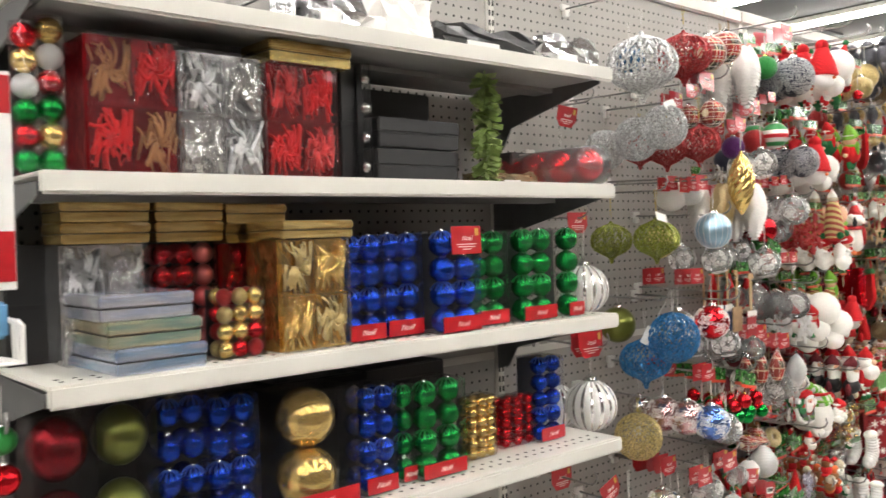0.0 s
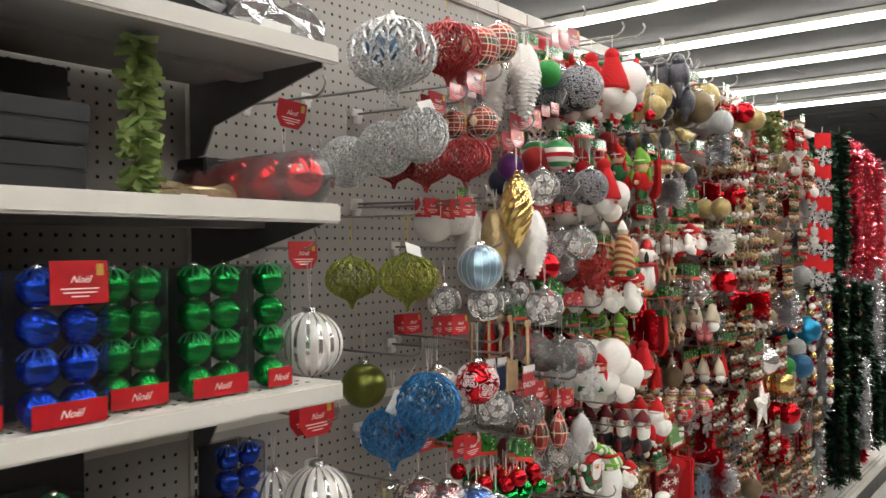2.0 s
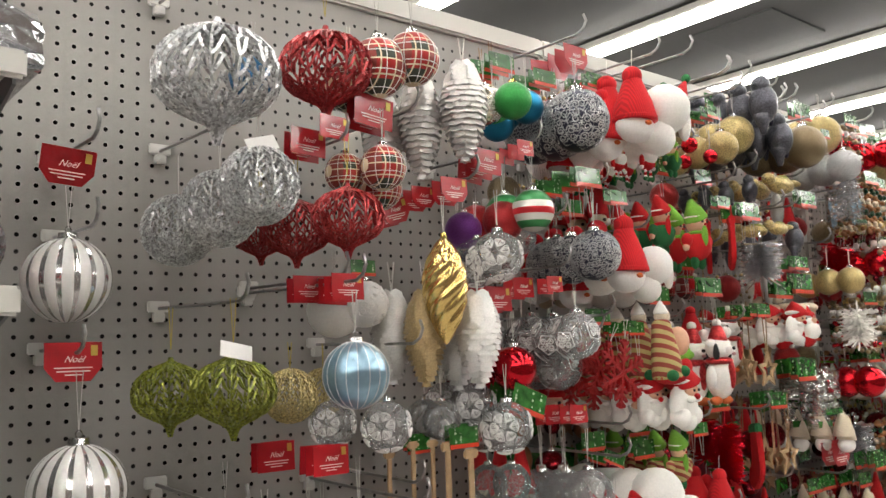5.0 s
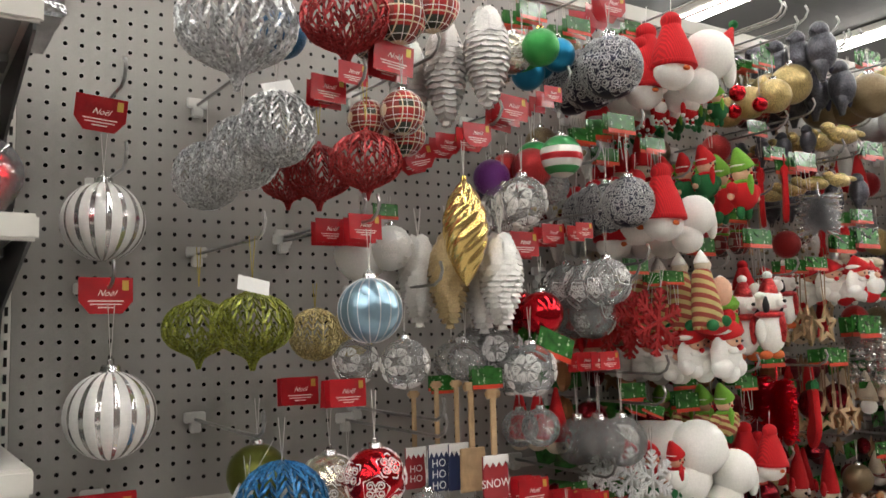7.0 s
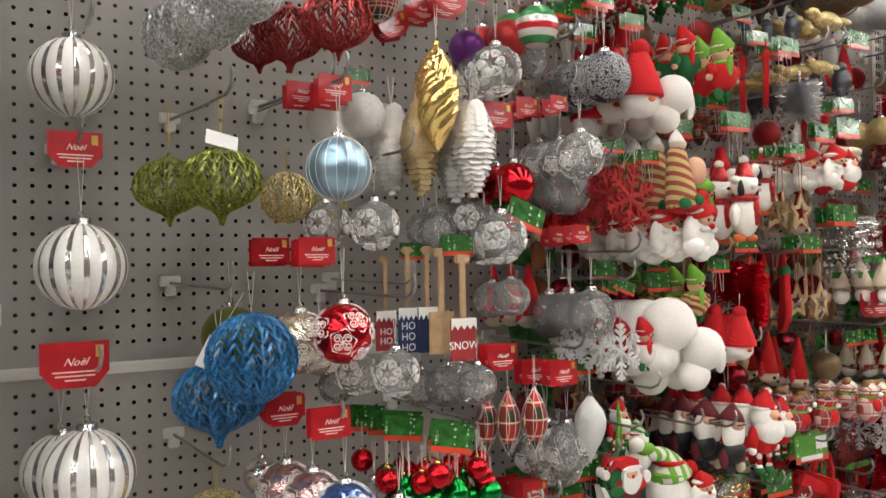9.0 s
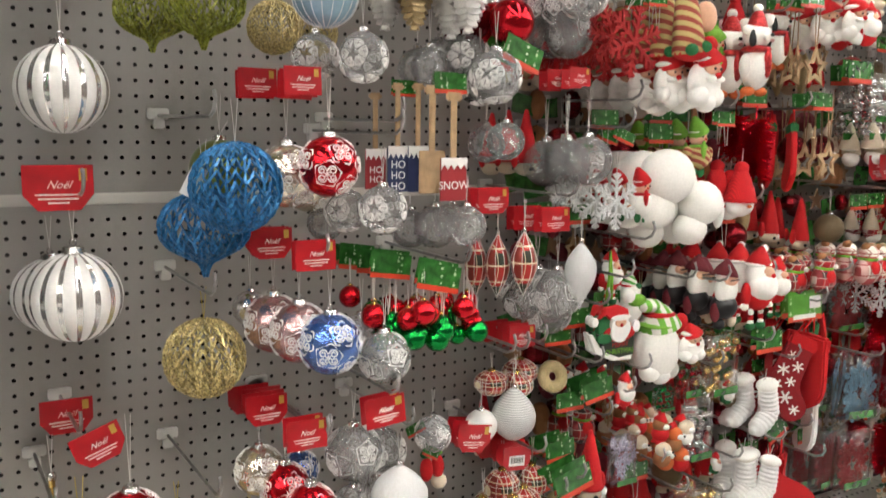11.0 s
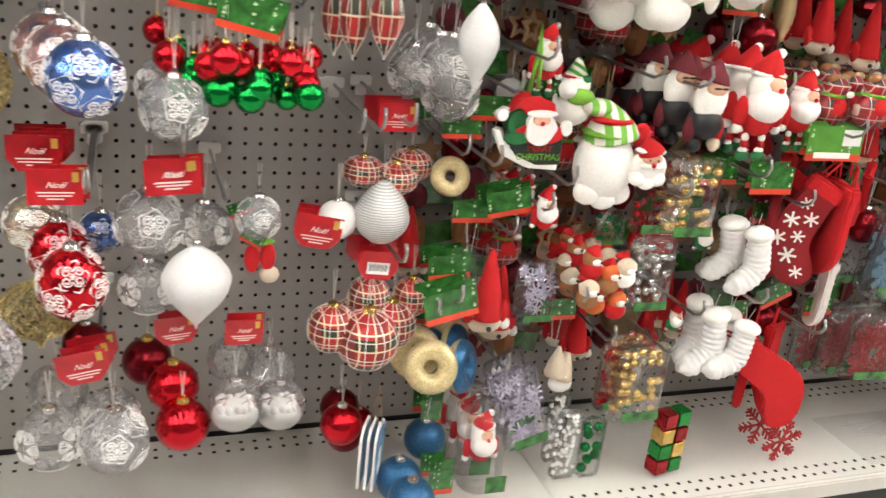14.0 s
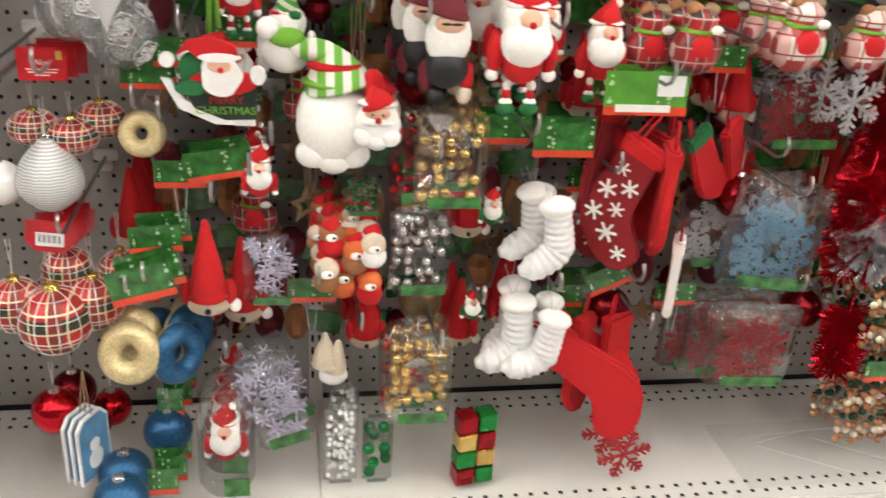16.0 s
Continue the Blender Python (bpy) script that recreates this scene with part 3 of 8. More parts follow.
def scroll_mesh(material, seed, n=11):
    def make():
        rnd = random.Random(seed)
        segs = []
        for i in range(n):
            zc = 0.86 - 1.72 * (i + 0.5) / n
            a = i * 2.399963
            c = Vector((math.cos(a) * math.sqrt(1 - zc * zc), math.sin(a) * math.sqrt(1 - zc * zc), zc))
            u = c.cross(Vector((0, 0, 1))).normalized()
            w = c.cross(u)
            for s in (-1, 1):
                for v in (-1, 1):
                    pts = []
                    for k in range(11):
                        t = k / 10
                        ang = t * 1.5 * math.tau
                        rr = 0.16 * (1 - t * 0.75)
                        pts.append(on_globe(c, u, w, s * (0.17 - rr * math.cos(ang)), v * (0.13 + rr * math.sin(ang))))
                    segs += list(zip(pts, pts[1:]))
            for k in range(6):
                b = k * math.tau / 6 + i
                segs.append((on_globe(c, u, w, 0.1 * math.cos(b), 0.1 * math.sin(b)), on_globe(c, u, w, -0.02 * math.cos(b), 0.02 * math.sin(b))))
            for k in range(5):
                b, e = k * math.tau / 5 + i, (k + 1) * math.tau / 5 + i
                segs.append((on_globe(c, u, w, 0.5 * math.cos(b), 0.5 * math.sin(b)), on_globe(c, u, w, 0.5 * math.cos(e), 0.5 * math.sin(e))))
        return segs_mesh("scrollwork", segs, 0.025, material)
    return cached(("scroll", material.name, seed, n), make)


def petal_mesh(material):
    """Six looped petals with fine inner lines round each of six centres."""
    def make():
        segs = []
        for c in (Vector((0.75, -0.65, 0.1)), Vector((-0.75, -0.65, 0.1)), Vector((0, -0.2, -1)), Vector((0, 1, 0.1)), Vector((0.9, 0.5, -0.3)), Vector((-0.9, 0.5, -0.3))):
            c.normalize()
            u = c.cross(Vector((0.1, 0.2, 1))).normalized()
            w = c.cross(u)
            for k in range(6):
                b = k * math.tau / 6
                for width in (0.2, 0.12, 0.05):
                    loop = []
                    for q in range(13):
                        a, d = math.pi * q / 12, 0.2 + 0.42 * math.sin(math.pi * q / 12)
                        e = width * math.cos(a) * math.sin(a) * 2.2
                        loop.append(on_globe(c, u, w, d * math.cos(b) - e * math.sin(b), d * math.sin(b) + e * math.cos(b)))
                    segs += list(zip(loop, loop[1:]))
        return segs_mesh("petals", segs, 0.02, material)
    return cached(("petals", material.name), make)


def lines_mesh(material, n, across=0, r=0.02, span=2.74):
    def make():
        segs = []
        for k in range(n):
            a = k * math.tau / n
            pts = [(1.01 * math.sin(t) * math.cos(a), 1.01 * math.sin(t) * math.sin(a), 1.01 * math.cos(t)) for t in [0.2 + span * i / 14 for i in range(15)]]
            segs += list(zip(pts, pts[1:]))
        for j in range(across):
            t = math.pi * (j + 1) / (across + 1)
            pts = [(1.01 * math.sin(t) * math.cos(b), 1.01 * math.sin(t) * math.sin(b), 1.01 * math.cos(t)) for b in [i * math.tau / 20 for i in range(21)]]
            segs += list(zip(pts, pts[1:]))
        return segs_mesh("thread_netting", segs, r, material)
    return cached(("lines", material.name, n, across, r, span), make)


def globe_mesh(material, seg=32, ring=18):
    def make():
        bm = bmesh.new()
        add_ball(bm, 0, 0, 0, 1, seg=seg, ring=ring)
        return mesh_of(bm, "globe", material)
    return cached(("globe", material.name, seg), make)


def rib_globe():
    """Silver globe with raised satin-white gores."""
    def make():
        bm = bmesh.new()
        seg, prof = 96, [(math.sin(t), math.cos(t)) for t in [0.12 + 2.9 * i / 20 for i in range(21)]]
        add_lathe(bm, prof, seg, 0, lambda a, z, r: r * (1.0 + 0.02 * (1 if (a / math.tau * 16) % 1 < 0.6 else 0)))
        bm.faces.ensure_lookup_table()
        for f in bm.faces:
            c = f.calc_center_median()
            if (math.atan2(c.y, c.x) / math.tau * 16) % 1 < 0.6:
                f.material_index = 1
        return mesh_of(bm, "globe", [SH_SILVER, SATIN])
    return cached("rib_globe", make)


def filling_mesh(material, seed, n=90, curl=0.35):
    def make():
        rnd = random.Random(seed)
        segs = []
        for _ in range(n):
            p = Vector((rnd.gauss(0, 1), rnd.gauss(0, 1), rnd.gauss(0, 1))).normalized() * rnd.uniform(0.2, 0.9)
            for _ in range(4):
                q = p + Vector((rnd.uniform(-curl, curl), rnd.uniform(-curl, curl), rnd.uniform(-curl, curl)))
                if q.length > 0.93:
                    q = q.normalized() * 0.93
                segs.append((p, q))
                p = q
        return segs_mesh("filling", segs, 0.016, material)
    return cached(("fill", material.name, seed, n), make)


def snow_mesh():
    def make():
        bm = bmesh.new()
        add_ball(bm, 0, 0, -0.38, 0.86, 0.86, 0.52, seg=20, ring=10)
        for k in range(14):
            a = k * 2.4
            add_ball(bm, 0.6 * math.cos(a), 0.6 * math.sin(a), 0.05 + 0.1 * math.sin(3 * a), 0.16, seg=8, ring=5)
        return mesh_of(bm, "snow_filling", SATIN)
    return cached("snow_mesh", make)


STYLES = {
    "red": (SH_RED, "shiny red"), "maroon": (SH_MAROON, "dark red"), "green": (SH_GREEN, "metallic green"), "blue": (SH_BLUE, "metallic blue"),
    "gold": (SH_GOLD, "shiny gold"), "silver": (SH_SILVER, "shiny silver"), "purple": (GL_PURPLE, "purple glitter"), "teal": (SH_TEAL, "teal blue"),
    "gl_green": (GL_GREEN2, "green glitter"), "gl_blue": (GL_BLUE, "blue glitter"), "gl_red": (GL_RED, "red glitter"), "gl_white": (GL_WHITE, "white glitter"),
    "gl_gold": (GL_GOLD, "gold glitter"), "gl_silver": (GL_SILVER, "silver glitter"), "pearl": (PEARL, "pearl white"), "white": (SATIN, "satin white"),
    "plaid": (PLAID, "red tartan"), "bronze": (GL_BROWN, "bronze glitter"), "navy": (SH_NAVY, "dark navy"), "rosy": (SH_ROSE, "pearly rose"), "olive": (SH_GREEN_DARK, "shiny olive green"),
    "bands": (banded("banded_lustre", ((0.62, 0.6, 0.55), (0.03, 0.22, 0.06), (0.7, 0.69, 0.64), (0.55, 0.02, 0.03), (0.7, 0.69, 0.64), (0.03, 0.22, 0.06), (0.7, 0.69, 0.64))), "red white and green banded"),
}


def ball(x, y, z, r, style, up=0.05, cap=CHROME, squash=1.0, turn=0.0):
    k = style.split("_", 1)
    scroll = k[0] == "scroll"
    skins = {"red": SH_RED, "blue": SH_ROYAL, "pink": SH_PINK, "gold": SH_CHAMP, "clear": CLEAR, "white": PEARL, "navy": SH_NAVY}
    words = {"stripe": "large silver bauble with satin white gores", "sky": "pale blue bauble with white thread lines", "clear": "clear plastic bauble filled with silver tinsel",
             "snow": "clear plastic bauble half filled with snow", "frost": "frosted clear bauble with raised white scrollwork"}
    if scroll:
        label = {"clear": "clear bauble with white glitter scrollwork", "navy": "dark bauble with silver glitter scrollwork"}.get(k[1], k[1] + " bauble with white glitter scrollwork")
    else:
        label = words.get(style) or STYLES[style][1] + " bauble hanging on a thread"
    t = thing("bauble", x, y, z, label, "christmas bauble", "", turn, r)
    if squash != 1.0:
        t.scale = (r, r, r * squash)
    if style == "stripe":
        piece("globe", rib_globe(), t)
    elif style == "sky":
        piece("globe", globe_mesh(SH_SKY), t)
        piece("thread_netting", lines_mesh(SATIN, 18, 0, 0.012), t, None, "white thread lines")
    elif style in ("clear", "frost"):
        piece("globe", globe_mesh(FROST if style == "frost" else CLEAR), t)
        if style == "frost":
            piece("scrollwork", scroll_mesh(SATIN, 9, 7), t, None, "white raised scrollwork")
        piece("filling", filling_mesh(SH_SILVER, 3, 26), t, None, "silver tinsel filling")
    elif style == "snow":
        piece("globe", globe_mesh(CLEAR), t)
        piece("snow_filling", snow_mesh(), t, None, "white snow filling")
        piece("filling", filling_mesh(SH_RED, 8, 10), t, None, "red berries")
    elif scroll:
        piece("globe", globe_mesh(skins[k[1]]), t)
        if k[1] == "clear":
            piece("petals", petal_mesh(SATIN), t, None, "white looped petals")
        else:
            piece("scrollwork", scroll_mesh(GL_SILVER if k[1] == "navy" else SATIN, 5, 30 if k[1] == "navy" else 12), t, None, "glitter scrollwork")
    else:
        piece("globe", globe_mesh(STYLES[style][0]), t)
        if style == "plaid":
            piece("thread_netting", lines_mesh(SATIN, 10, 4, 0.016), t, None, "pale thread lines")
    piece("cap", cap_mesh(cap), t, None, "crimped metal cap")
    string(t, 1.25, up / r, r)
    return t


ONION = ((0.03, 1.12), (0.06, 0.98), (0.34, 0.86), (0.7, 0.68), (0.94, 0.38), (1.02, 0.02), (0.96, -0.32), (0.76, -0.58), (0.42, -0.78), (0.15, -0.92), (0.08, -1.1), (0.03, -1.3))


WIRE_GLITTER = {"silver": glitter("silver_wire_glitter", (0.62, 0.62, 0.62), 0.45, 20.0, 0.28, 0.3, 1.5), "gold": glitter("gold_wire_glitter", (0.6, 0.46, 0.2), 0.55, 20.0, 0.28, 0.35, 1.7),
                "blue": glitter("blue_wire_glitter", (0.005, 0.14, 0.34), 0.4, 20.0, 0.28, 0.4, 1.7), "lime": glitter("lime_wire_glitter", (0.18, 0.2, 0.012), 0.45, 20.0, 0.28, 0.3, 2.0),
                "red": glitter("red_wire_glitter", (0.36, 0.009, 0.012), 0.4, 20.0, 0.28, 0.4, 1.6)}


def filigree(x, y, z, r, colour, onion=False, up=0.04, turn=0.0, tag=False):
    """An openwork shell of glittered wire: plaited chevrons above, a denser tangle below."""
    mats = WIRE_GLITTER

    def make():
        rnd = random.Random(len(colour) + 7 * onion)
        pr = ONION if onion else tuple((math.sin(t), math.cos(t)) for t in [0.06 + 3.02 * i / 13 for i in range(14)])

        def at(u, v, lift=1.0):
            s = min(max(v, 0), 1) * (len(pr) - 1)
            i = min(int(s), len(pr) - 2)
            f = s - i
            rr, zz = pr[i][0] * (1 - f) + pr[i + 1][0] * f, pr[i][1] * (1 - f) + pr[i + 1][1] * f
            return (rr * lift * math.cos(u), rr * lift * math.sin(u), zz * (0.88 if onion else 1.0))
        segs, n, m = [], 15, 11
        for k in range(n):
            u, half = k * math.tau / n, math.pi / n
            line = [at(u + rnd.uniform(-0.03, 0.03), j / m) for j in range(m + 1)]
            segs += list(zip(line, line[1:]))
            for j in range(2, m + 1):
                v = j / m
                for s in (-1, 1):
                    bow, tip = at(u + s * half * 0.5, v - 0.035 + rnd.uniform(-0.01, 0.01), 1.02), at(u + s * half * rnd.uniform(0.92, 1.08), v - 0.1 + rnd.uniform(-0.012, 0.012))
                    segs += [(at(u, v), bow), (bow, tip)]
        for k in range(520):
            u, v = rnd.uniform(0, math.tau), 0.5 + 0.42 * rnd.random() ** 0.8
            a = rnd.uniform(0, math.tau)
            segs.append((at(u, v, 0.99), at(u + 0.16 * math.cos(a), v + 0.06 * math.sin(a), rnd.uniform(0.9, 1.03))))
        return segs_mesh("wire_shell", segs, 0.033, mats[colour])
    t = thing("bauble", x, y, z, "%s glitter openwork %s ornament" % (colour, "onion" if onion else "ball"), "christmas bauble", "", turn, r)
    piece("wire_shell", cached(("fili", colour, onion), make), t)
    string(t, 1.2 if onion else 1.0, up / r, r, YARN_GOLD if colour in ("gold", "lime", "red") else STRING)
    if tag:
        bm = box(-0.42, 0.42, -0.012, 0.0, -0.2, 0.2, 0.004)
        bmesh.ops.rotate(bm, verts=bm.verts, matrix=Euler((radians(-20), radians(12 if onion else -16), 0)).to_matrix())
        bmesh.ops.translate(bm, verts=bm.verts, vec=(-0.1, -0.35, 0.98))
        part("price_tag", bm, PAPER, t, "white paper price tag")
    return t


def pinecone(x, y, z, h, w, colour="silver", up=0.05, turn=0.0):
    material = {"silver": CONE_WHITE, "gold": CONE_GOLD}[colour]

    def make():
        v, f = [], []

        def rad(t):
            return math.sin(math.pi * min(1, t * 0.93 + 0.06)) ** 0.75 * (1 - 0.35 * t)
        for row in range(18):
            t = (row + 0.4) / 18
            count = max(4, round(12 * rad(t)))
            for i in range(count):
                a, rr, zz = (i + 0.5 * (row % 2)) * math.tau / count + 0.1 * row, 0.5 * rad(t), 1 - 2 * t
                out, side = Vector((math.cos(a), math.sin(a), 0)), Vector((-math.sin(a), math.cos(a), 0))
                s = max(0.06, math.pi * rr / count) * 1.2
                k = len(v)
                for ds, do, dz in ((0, -0.02, 0.11), (1, -0.01, 0.03), (-1, -0.01, 0.03), (0.85, 0.028, -0.045), (0, 0.04, -0.068), (-0.85, 0.028, -0.045), (0, -0.04, -0.06)):
                    v.append(tuple(out * (rr + do) + side * s * ds + Vector((0, 0, zz + dz))))
                f += [(k, k + 1, k + 3, k + 4), (k, k + 4, k + 5, k + 2), (k + 1, k + 6, k + 3), (k + 3, k + 6, k + 4), (k + 4, k + 6, k + 5), (k + 5, k + 6, k + 2)]
        me = bpy.data.meshes.new("scaled_skin")
        me.from_pydata(v, [], f)
        me.materials.append(material)
        bm = bmesh.new()
        add_lathe(bm, [(max(0.02, 0.47 * rad(i / 14)), 1 - 2 * i / 14) for i in range(15)], 16)
        return me, mesh_of(bm, "core", material)
    scales, core = cached(("cone", colour), make)
    t = thing("pine_cone_ornament", x, y, z, "frosted %s plastic pine cone ornament" % colour, "christmas ornament", "", turn)
    t.scale = (2.0 * w, 2.0 * w, h / 2)
    piece("scaled_skin", scales, t)
    piece("core", core, t)
    string(t, 1.0, up / (h / 2), w)
    return t


def twist(x, y, z, h, w):
    t = thing("finial_ornament", x, y, z, "shiny gold twisted teardrop glass ornament", "christmas ornament")
    t.scale = (w / 2, w / 2, h / 2)
    bm = bmesh.new()
    prof = [(max(0.03, math.sin(math.pi * (i / 100) ** 0.9) ** 0.8), 1 - 2 * i / 100) for i in range(101)]
    add_lathe(bm, prof, 48, 0, lambda a, zz, r: r * (0.9 + 0.16 * abs(math.cos(3.5 * a - 10 * zz)) ** 0.7))
    part("body", bm, SH_GOLD, t, smooth=True)
    part("cap", add_lathe(bmesh.new(), [(0.14, 0.92), (0.14, 1.05), (0.03, 1.07)], 12), GOLDCAP, t, smooth=True)
    string(t, 1.05, 0.12 / h, w / 2)
    return t


def drop(x, y, z, h, w, style="white", up=0.05, turn=0.0):
    """A turned teardrop or finial."""
    material = {"white": GL_WHITE, "plaid": PLAID, "silver": GL_SILVER, "red": SH_RED, "egg": mat_egg, "gold": SH_GOLD, "bell": SH_GOLD}[style]
    words = {"white": "white glitter teardrop ornament", "plaid": "red tartan teardrop ornament with pale lines", "silver": "silver glitter finial ornament", "red": "shiny red faceted teardrop ornament",
             "egg": "silver beaded egg-shaped ornament", "gold": "shiny gold finial ornament", "bell": "shiny gold ribbed teardrop ornament with a long neck"}[style]
    t = thing("finial_ornament", x, y, z, words, "christmas ornament", "", turn)
    t.scale = (w / 2, w / 2, h / 2)
    prof = {"egg": [(max(0.04, math.sin(math.pi * (i / 24) ** 1.22) ** 0.62), 1 - 2 * i / 24) for i in range(25)],
            "white": [(max(0.03, math.sin(math.pi * (i / 24) ** 0.8) ** 1.25), 1 - 2 * i / 24) for i in range(25)]}
    prof["bell"] = [(max(0.05, 0.1 + 0.9 * math.sin(math.pi * max(0, (i - 6) / 26) ** 0.8) if i > 6 else 0.1), 1 - 2 * i / 24) for i in range(25)]
    p = prof.get(style) or [(max(0.03, math.sin(math.pi * i / 24) ** 1.2), 1 - 2 * i / 24) for i in range(25)]
    wave = (lambda a, zz, r: r * (1 + 0.03 * math.cos(14 * a))) if style != "red" else (lambda a, zz, r: r * (1 + 0.08 * abs(math.cos(4 * a))))
    part("body", add_lathe(bmesh.new(), p, 28, 0, wave), material, t, smooth=style != "red")
    if style == "plaid":
        segs = []
        for k in range(8):
            a = k * math.tau / 8
            pts = [(1.03 * r * math.cos(a), 1.03 * r * math.sin(a), zz) for r, zz in p]
            segs += list(zip(pts, pts[1:]))
        piece("thread_netting", segs_mesh("thread_netting", segs, 0.02, SATIN), t, None, "pale thread lines")
    part("cap", add_lathe(bmesh.new(), [(0.14, 0.93), (0.14, 1.06), (0.03, 1.08)], 10), CHROME, t, smooth=True)
    string(t, 1.05, up / (h / 2), w / 2)
    return t


mat_egg = stripes("ribbed_pearl", (0.68, 0.67, 0.65), (0.4, 0.4, 0.39), 26, "Z", 0.0, 0.4, 0.1)


def hook(x, z, length=0.3, empty=False):
    t = thing("peg_hook", x, WALL_Y, z, "grey wire peg hook with an upturned tip", "peg hook", "pegboard hooks")
    bm = bmesh.new()
    add_tube(bm, [(0, -0.004, 0), (0, -length * 0.5, -0.004), (0, -length + 0.012, -0.006), (0, -length - 0.006, 0.002), (0, -length - 0.014, 0.016), (0, -length - 0.008, 0.03)], 0.0028, 6)
    part("rod", bm, WIRE, t, smooth=True)
    bm = box(-0.018, 0.018, -0.01, -0.001, -0.006, 0.012, 0.002)
    add_box(bm, -0.009, 0.009, -0.014, -0.001, -0.022, -0.006, 0, 0.002)
    part("clip", bm, PLASTIC, t, "pale plastic clip")
    return t


def red_board(w, h):
    c = w * 0.2
    return [(-w / 2, h / 2), (w / 2, h / 2), (w / 2, -h * 0.15), (w / 2 - c, -h / 2), (-w / 2 + c, -h / 2), (-w / 2, -h * 0.15)]


def red_card(x, y, z, w=0.085, tilt=0.0, turn=0.0, lean=0.0, square=False, n=1, step=0.03, barcode=False):
    """Red header cards threaded on a hook, n of them one behind another."""
    h = w * 0.7

    def make():
        bm = bmesh.new()
        outline = [(-w / 2, h / 2), (w / 2, h / 2), (w / 2, -h / 2), (-w / 2, -h / 2)] if square else red_board(w, h)
        add_plate(bm, outline, 0, 0.0008)
        bars = bmesh.new()
        for k, ww in enumerate((0.66, 0.58, 0.3)):
            add_box(bars, -w * ww / 2, w * ww / 2, -0.0006, -0.0001, -h * (0.15 + 0.09 * k) - h * 0.015, -h * (0.15 + 0.09 * k) + h * 0.015)
        em = bmesh.new()
        add_box(em, w * 0.3, w * 0.42, -0.0006, -0.0001, h * 0.15, h * 0.42)
        return mesh_of(bm, "board", CARD_RED, False), mesh_of(bars, "print", CARD_INK, False), mesh_of(em, "emblem", GOLD_INK, False)
    board, bars, em = cached(("redcard", round(w, 3), square), make)
    out = []
    for k in range(n):
        j = ((k * 37) % 11 - 5)
        t = thing("header_card", x - 0.006 * k * (1 if tilt < 0 else -0.3), y + step * k, z - 0.002 * k, "glossy red header card with pale lettering", "header card", "red header cards")
        t.matrix_basis = pose(x + 0.0015 * j, y + step * k, z - 0.002 * k, lean + j * 0.6, tilt + j * 0.5 * (k > 0), turn + j * 1.6 * (k > 0))
        piece("board", board, t)
        if barcode and k == 0:
            part("barcode_label", box(-w * 0.28, w * 0.28, -0.0012, -0.0001, -h * 0.3, h * 0.12), PAPER, t, "white barcode label")
            lines = bmesh.new()
            for q in range(14):
                add_box(lines, -w * 0.22 + q * w * 0.033, -w * 0.22 + q * w * 0.033 + w * (0.008 + 0.012 * ((q * 7) % 3 == 0)), -0.0018, -0.0013, -h * 0.18, h * 0.06)
            part("barcode", lines, BLACK, t, "black printed bars")
        elif k == 0 or n < 4:
            piece("lettering", text_mesh("Noël", w * 0.17, CARD_INK, 0.5), t, pose(0, -0.0006, h * 0.06, 90), "pale lettering")
            piece("print", bars, t, None, "pale printed lines")
            piece("emblem", em, t, None, "gold printed emblem")
        out.append(t)
    return out[0]


GLINT_INK = mat("glint_ink", (0.4, 0.55, 0.32), 0.4, 0, 0.2, 40)


def green_card(x, y, z, w=0.085, tilt=0.0, turn=0.0, n=1, step=0.025, h=None, threads=0.0):
    h = h or w * 0.55

    def make():
        bm = bmesh.new()
        add_box(bm, -w / 2, w / 2, 0, 0.0009, -h / 2, h / 2)
        st = bmesh.new()
        add_box(st, -w / 2, w / 2, -0.0007, -0.0001, -h / 2, -h * 0.3)
        le = bmesh.new()
        # small pale flecks painted as the foil's glints
        for k in range(14):
            cx, cz, q = w * 0.44 * math.sin(k * 2.1 + w * 90), h * (0.1 + 0.3 * math.cos(k * 1.73 + 1)), 0.6 + 0.5 * math.sin(k * 3.3)
            add_plate(le, [(cx - w * 0.035 * q, cz - h * 0.03), (cx - w * 0.01, cz + h * 0.05 * q), (cx + w * 0.04 * q, cz + h * 0.02), (cx + w * 0.01, cz - h * 0.05)], -0.0006, -0.0001)
        return mesh_of(bm, "board", CARD_LIME if h > 0.055 else CARD_GREEN, False), mesh_of(st, "strip", CARD_STRIP, False), mesh_of(le, "print", GLINT_INK, False)
    board, strip, leaves = cached(("greencard", round(w, 3), round(h, 3)), make)
    out = []
    for k in range(n):
        j = ((k * 41) % 9 - 4)
        t = thing("header_card", x, y, z, "green foil header card with a red strip", "header card", "green header cards")
        t.matrix_basis = pose(x + 0.002 * j, y + step * k, z + 0.0007 * j, j * 0.8, tilt + j * 0.7 * (k > 0), turn + j * 2.0 * (k > 0))
        piece("board", board, t)
        piece("strip", strip, t, None, "red printed strip")
        piece("print", leaves, t, None, "pale green flecks painted as glints of the foil")
        if h > 0.055 and k == 0:
            part("price_label", box(w * 0.12, w * 0.45, -0.0016, -0.0008, -h * 0.05, h * 0.42), PAPER, t, "white barcode label")
            part("price_label", box(-w * 0.36, w * 0.3, -0.0016, -0.0008, -h * 0.42, -h * 0.25), PAPER, t, "white printed strip")
        if threads:
            piece("thread", segs_mesh("thread", [((s * w * 0.12, 0.001, -h / 2), (s * w * 0.05, 0.001, -h / 2 - threads)) for s in (-1, 1)], 0.0007, STRING), t)
        out.append(t)
    return out[0]


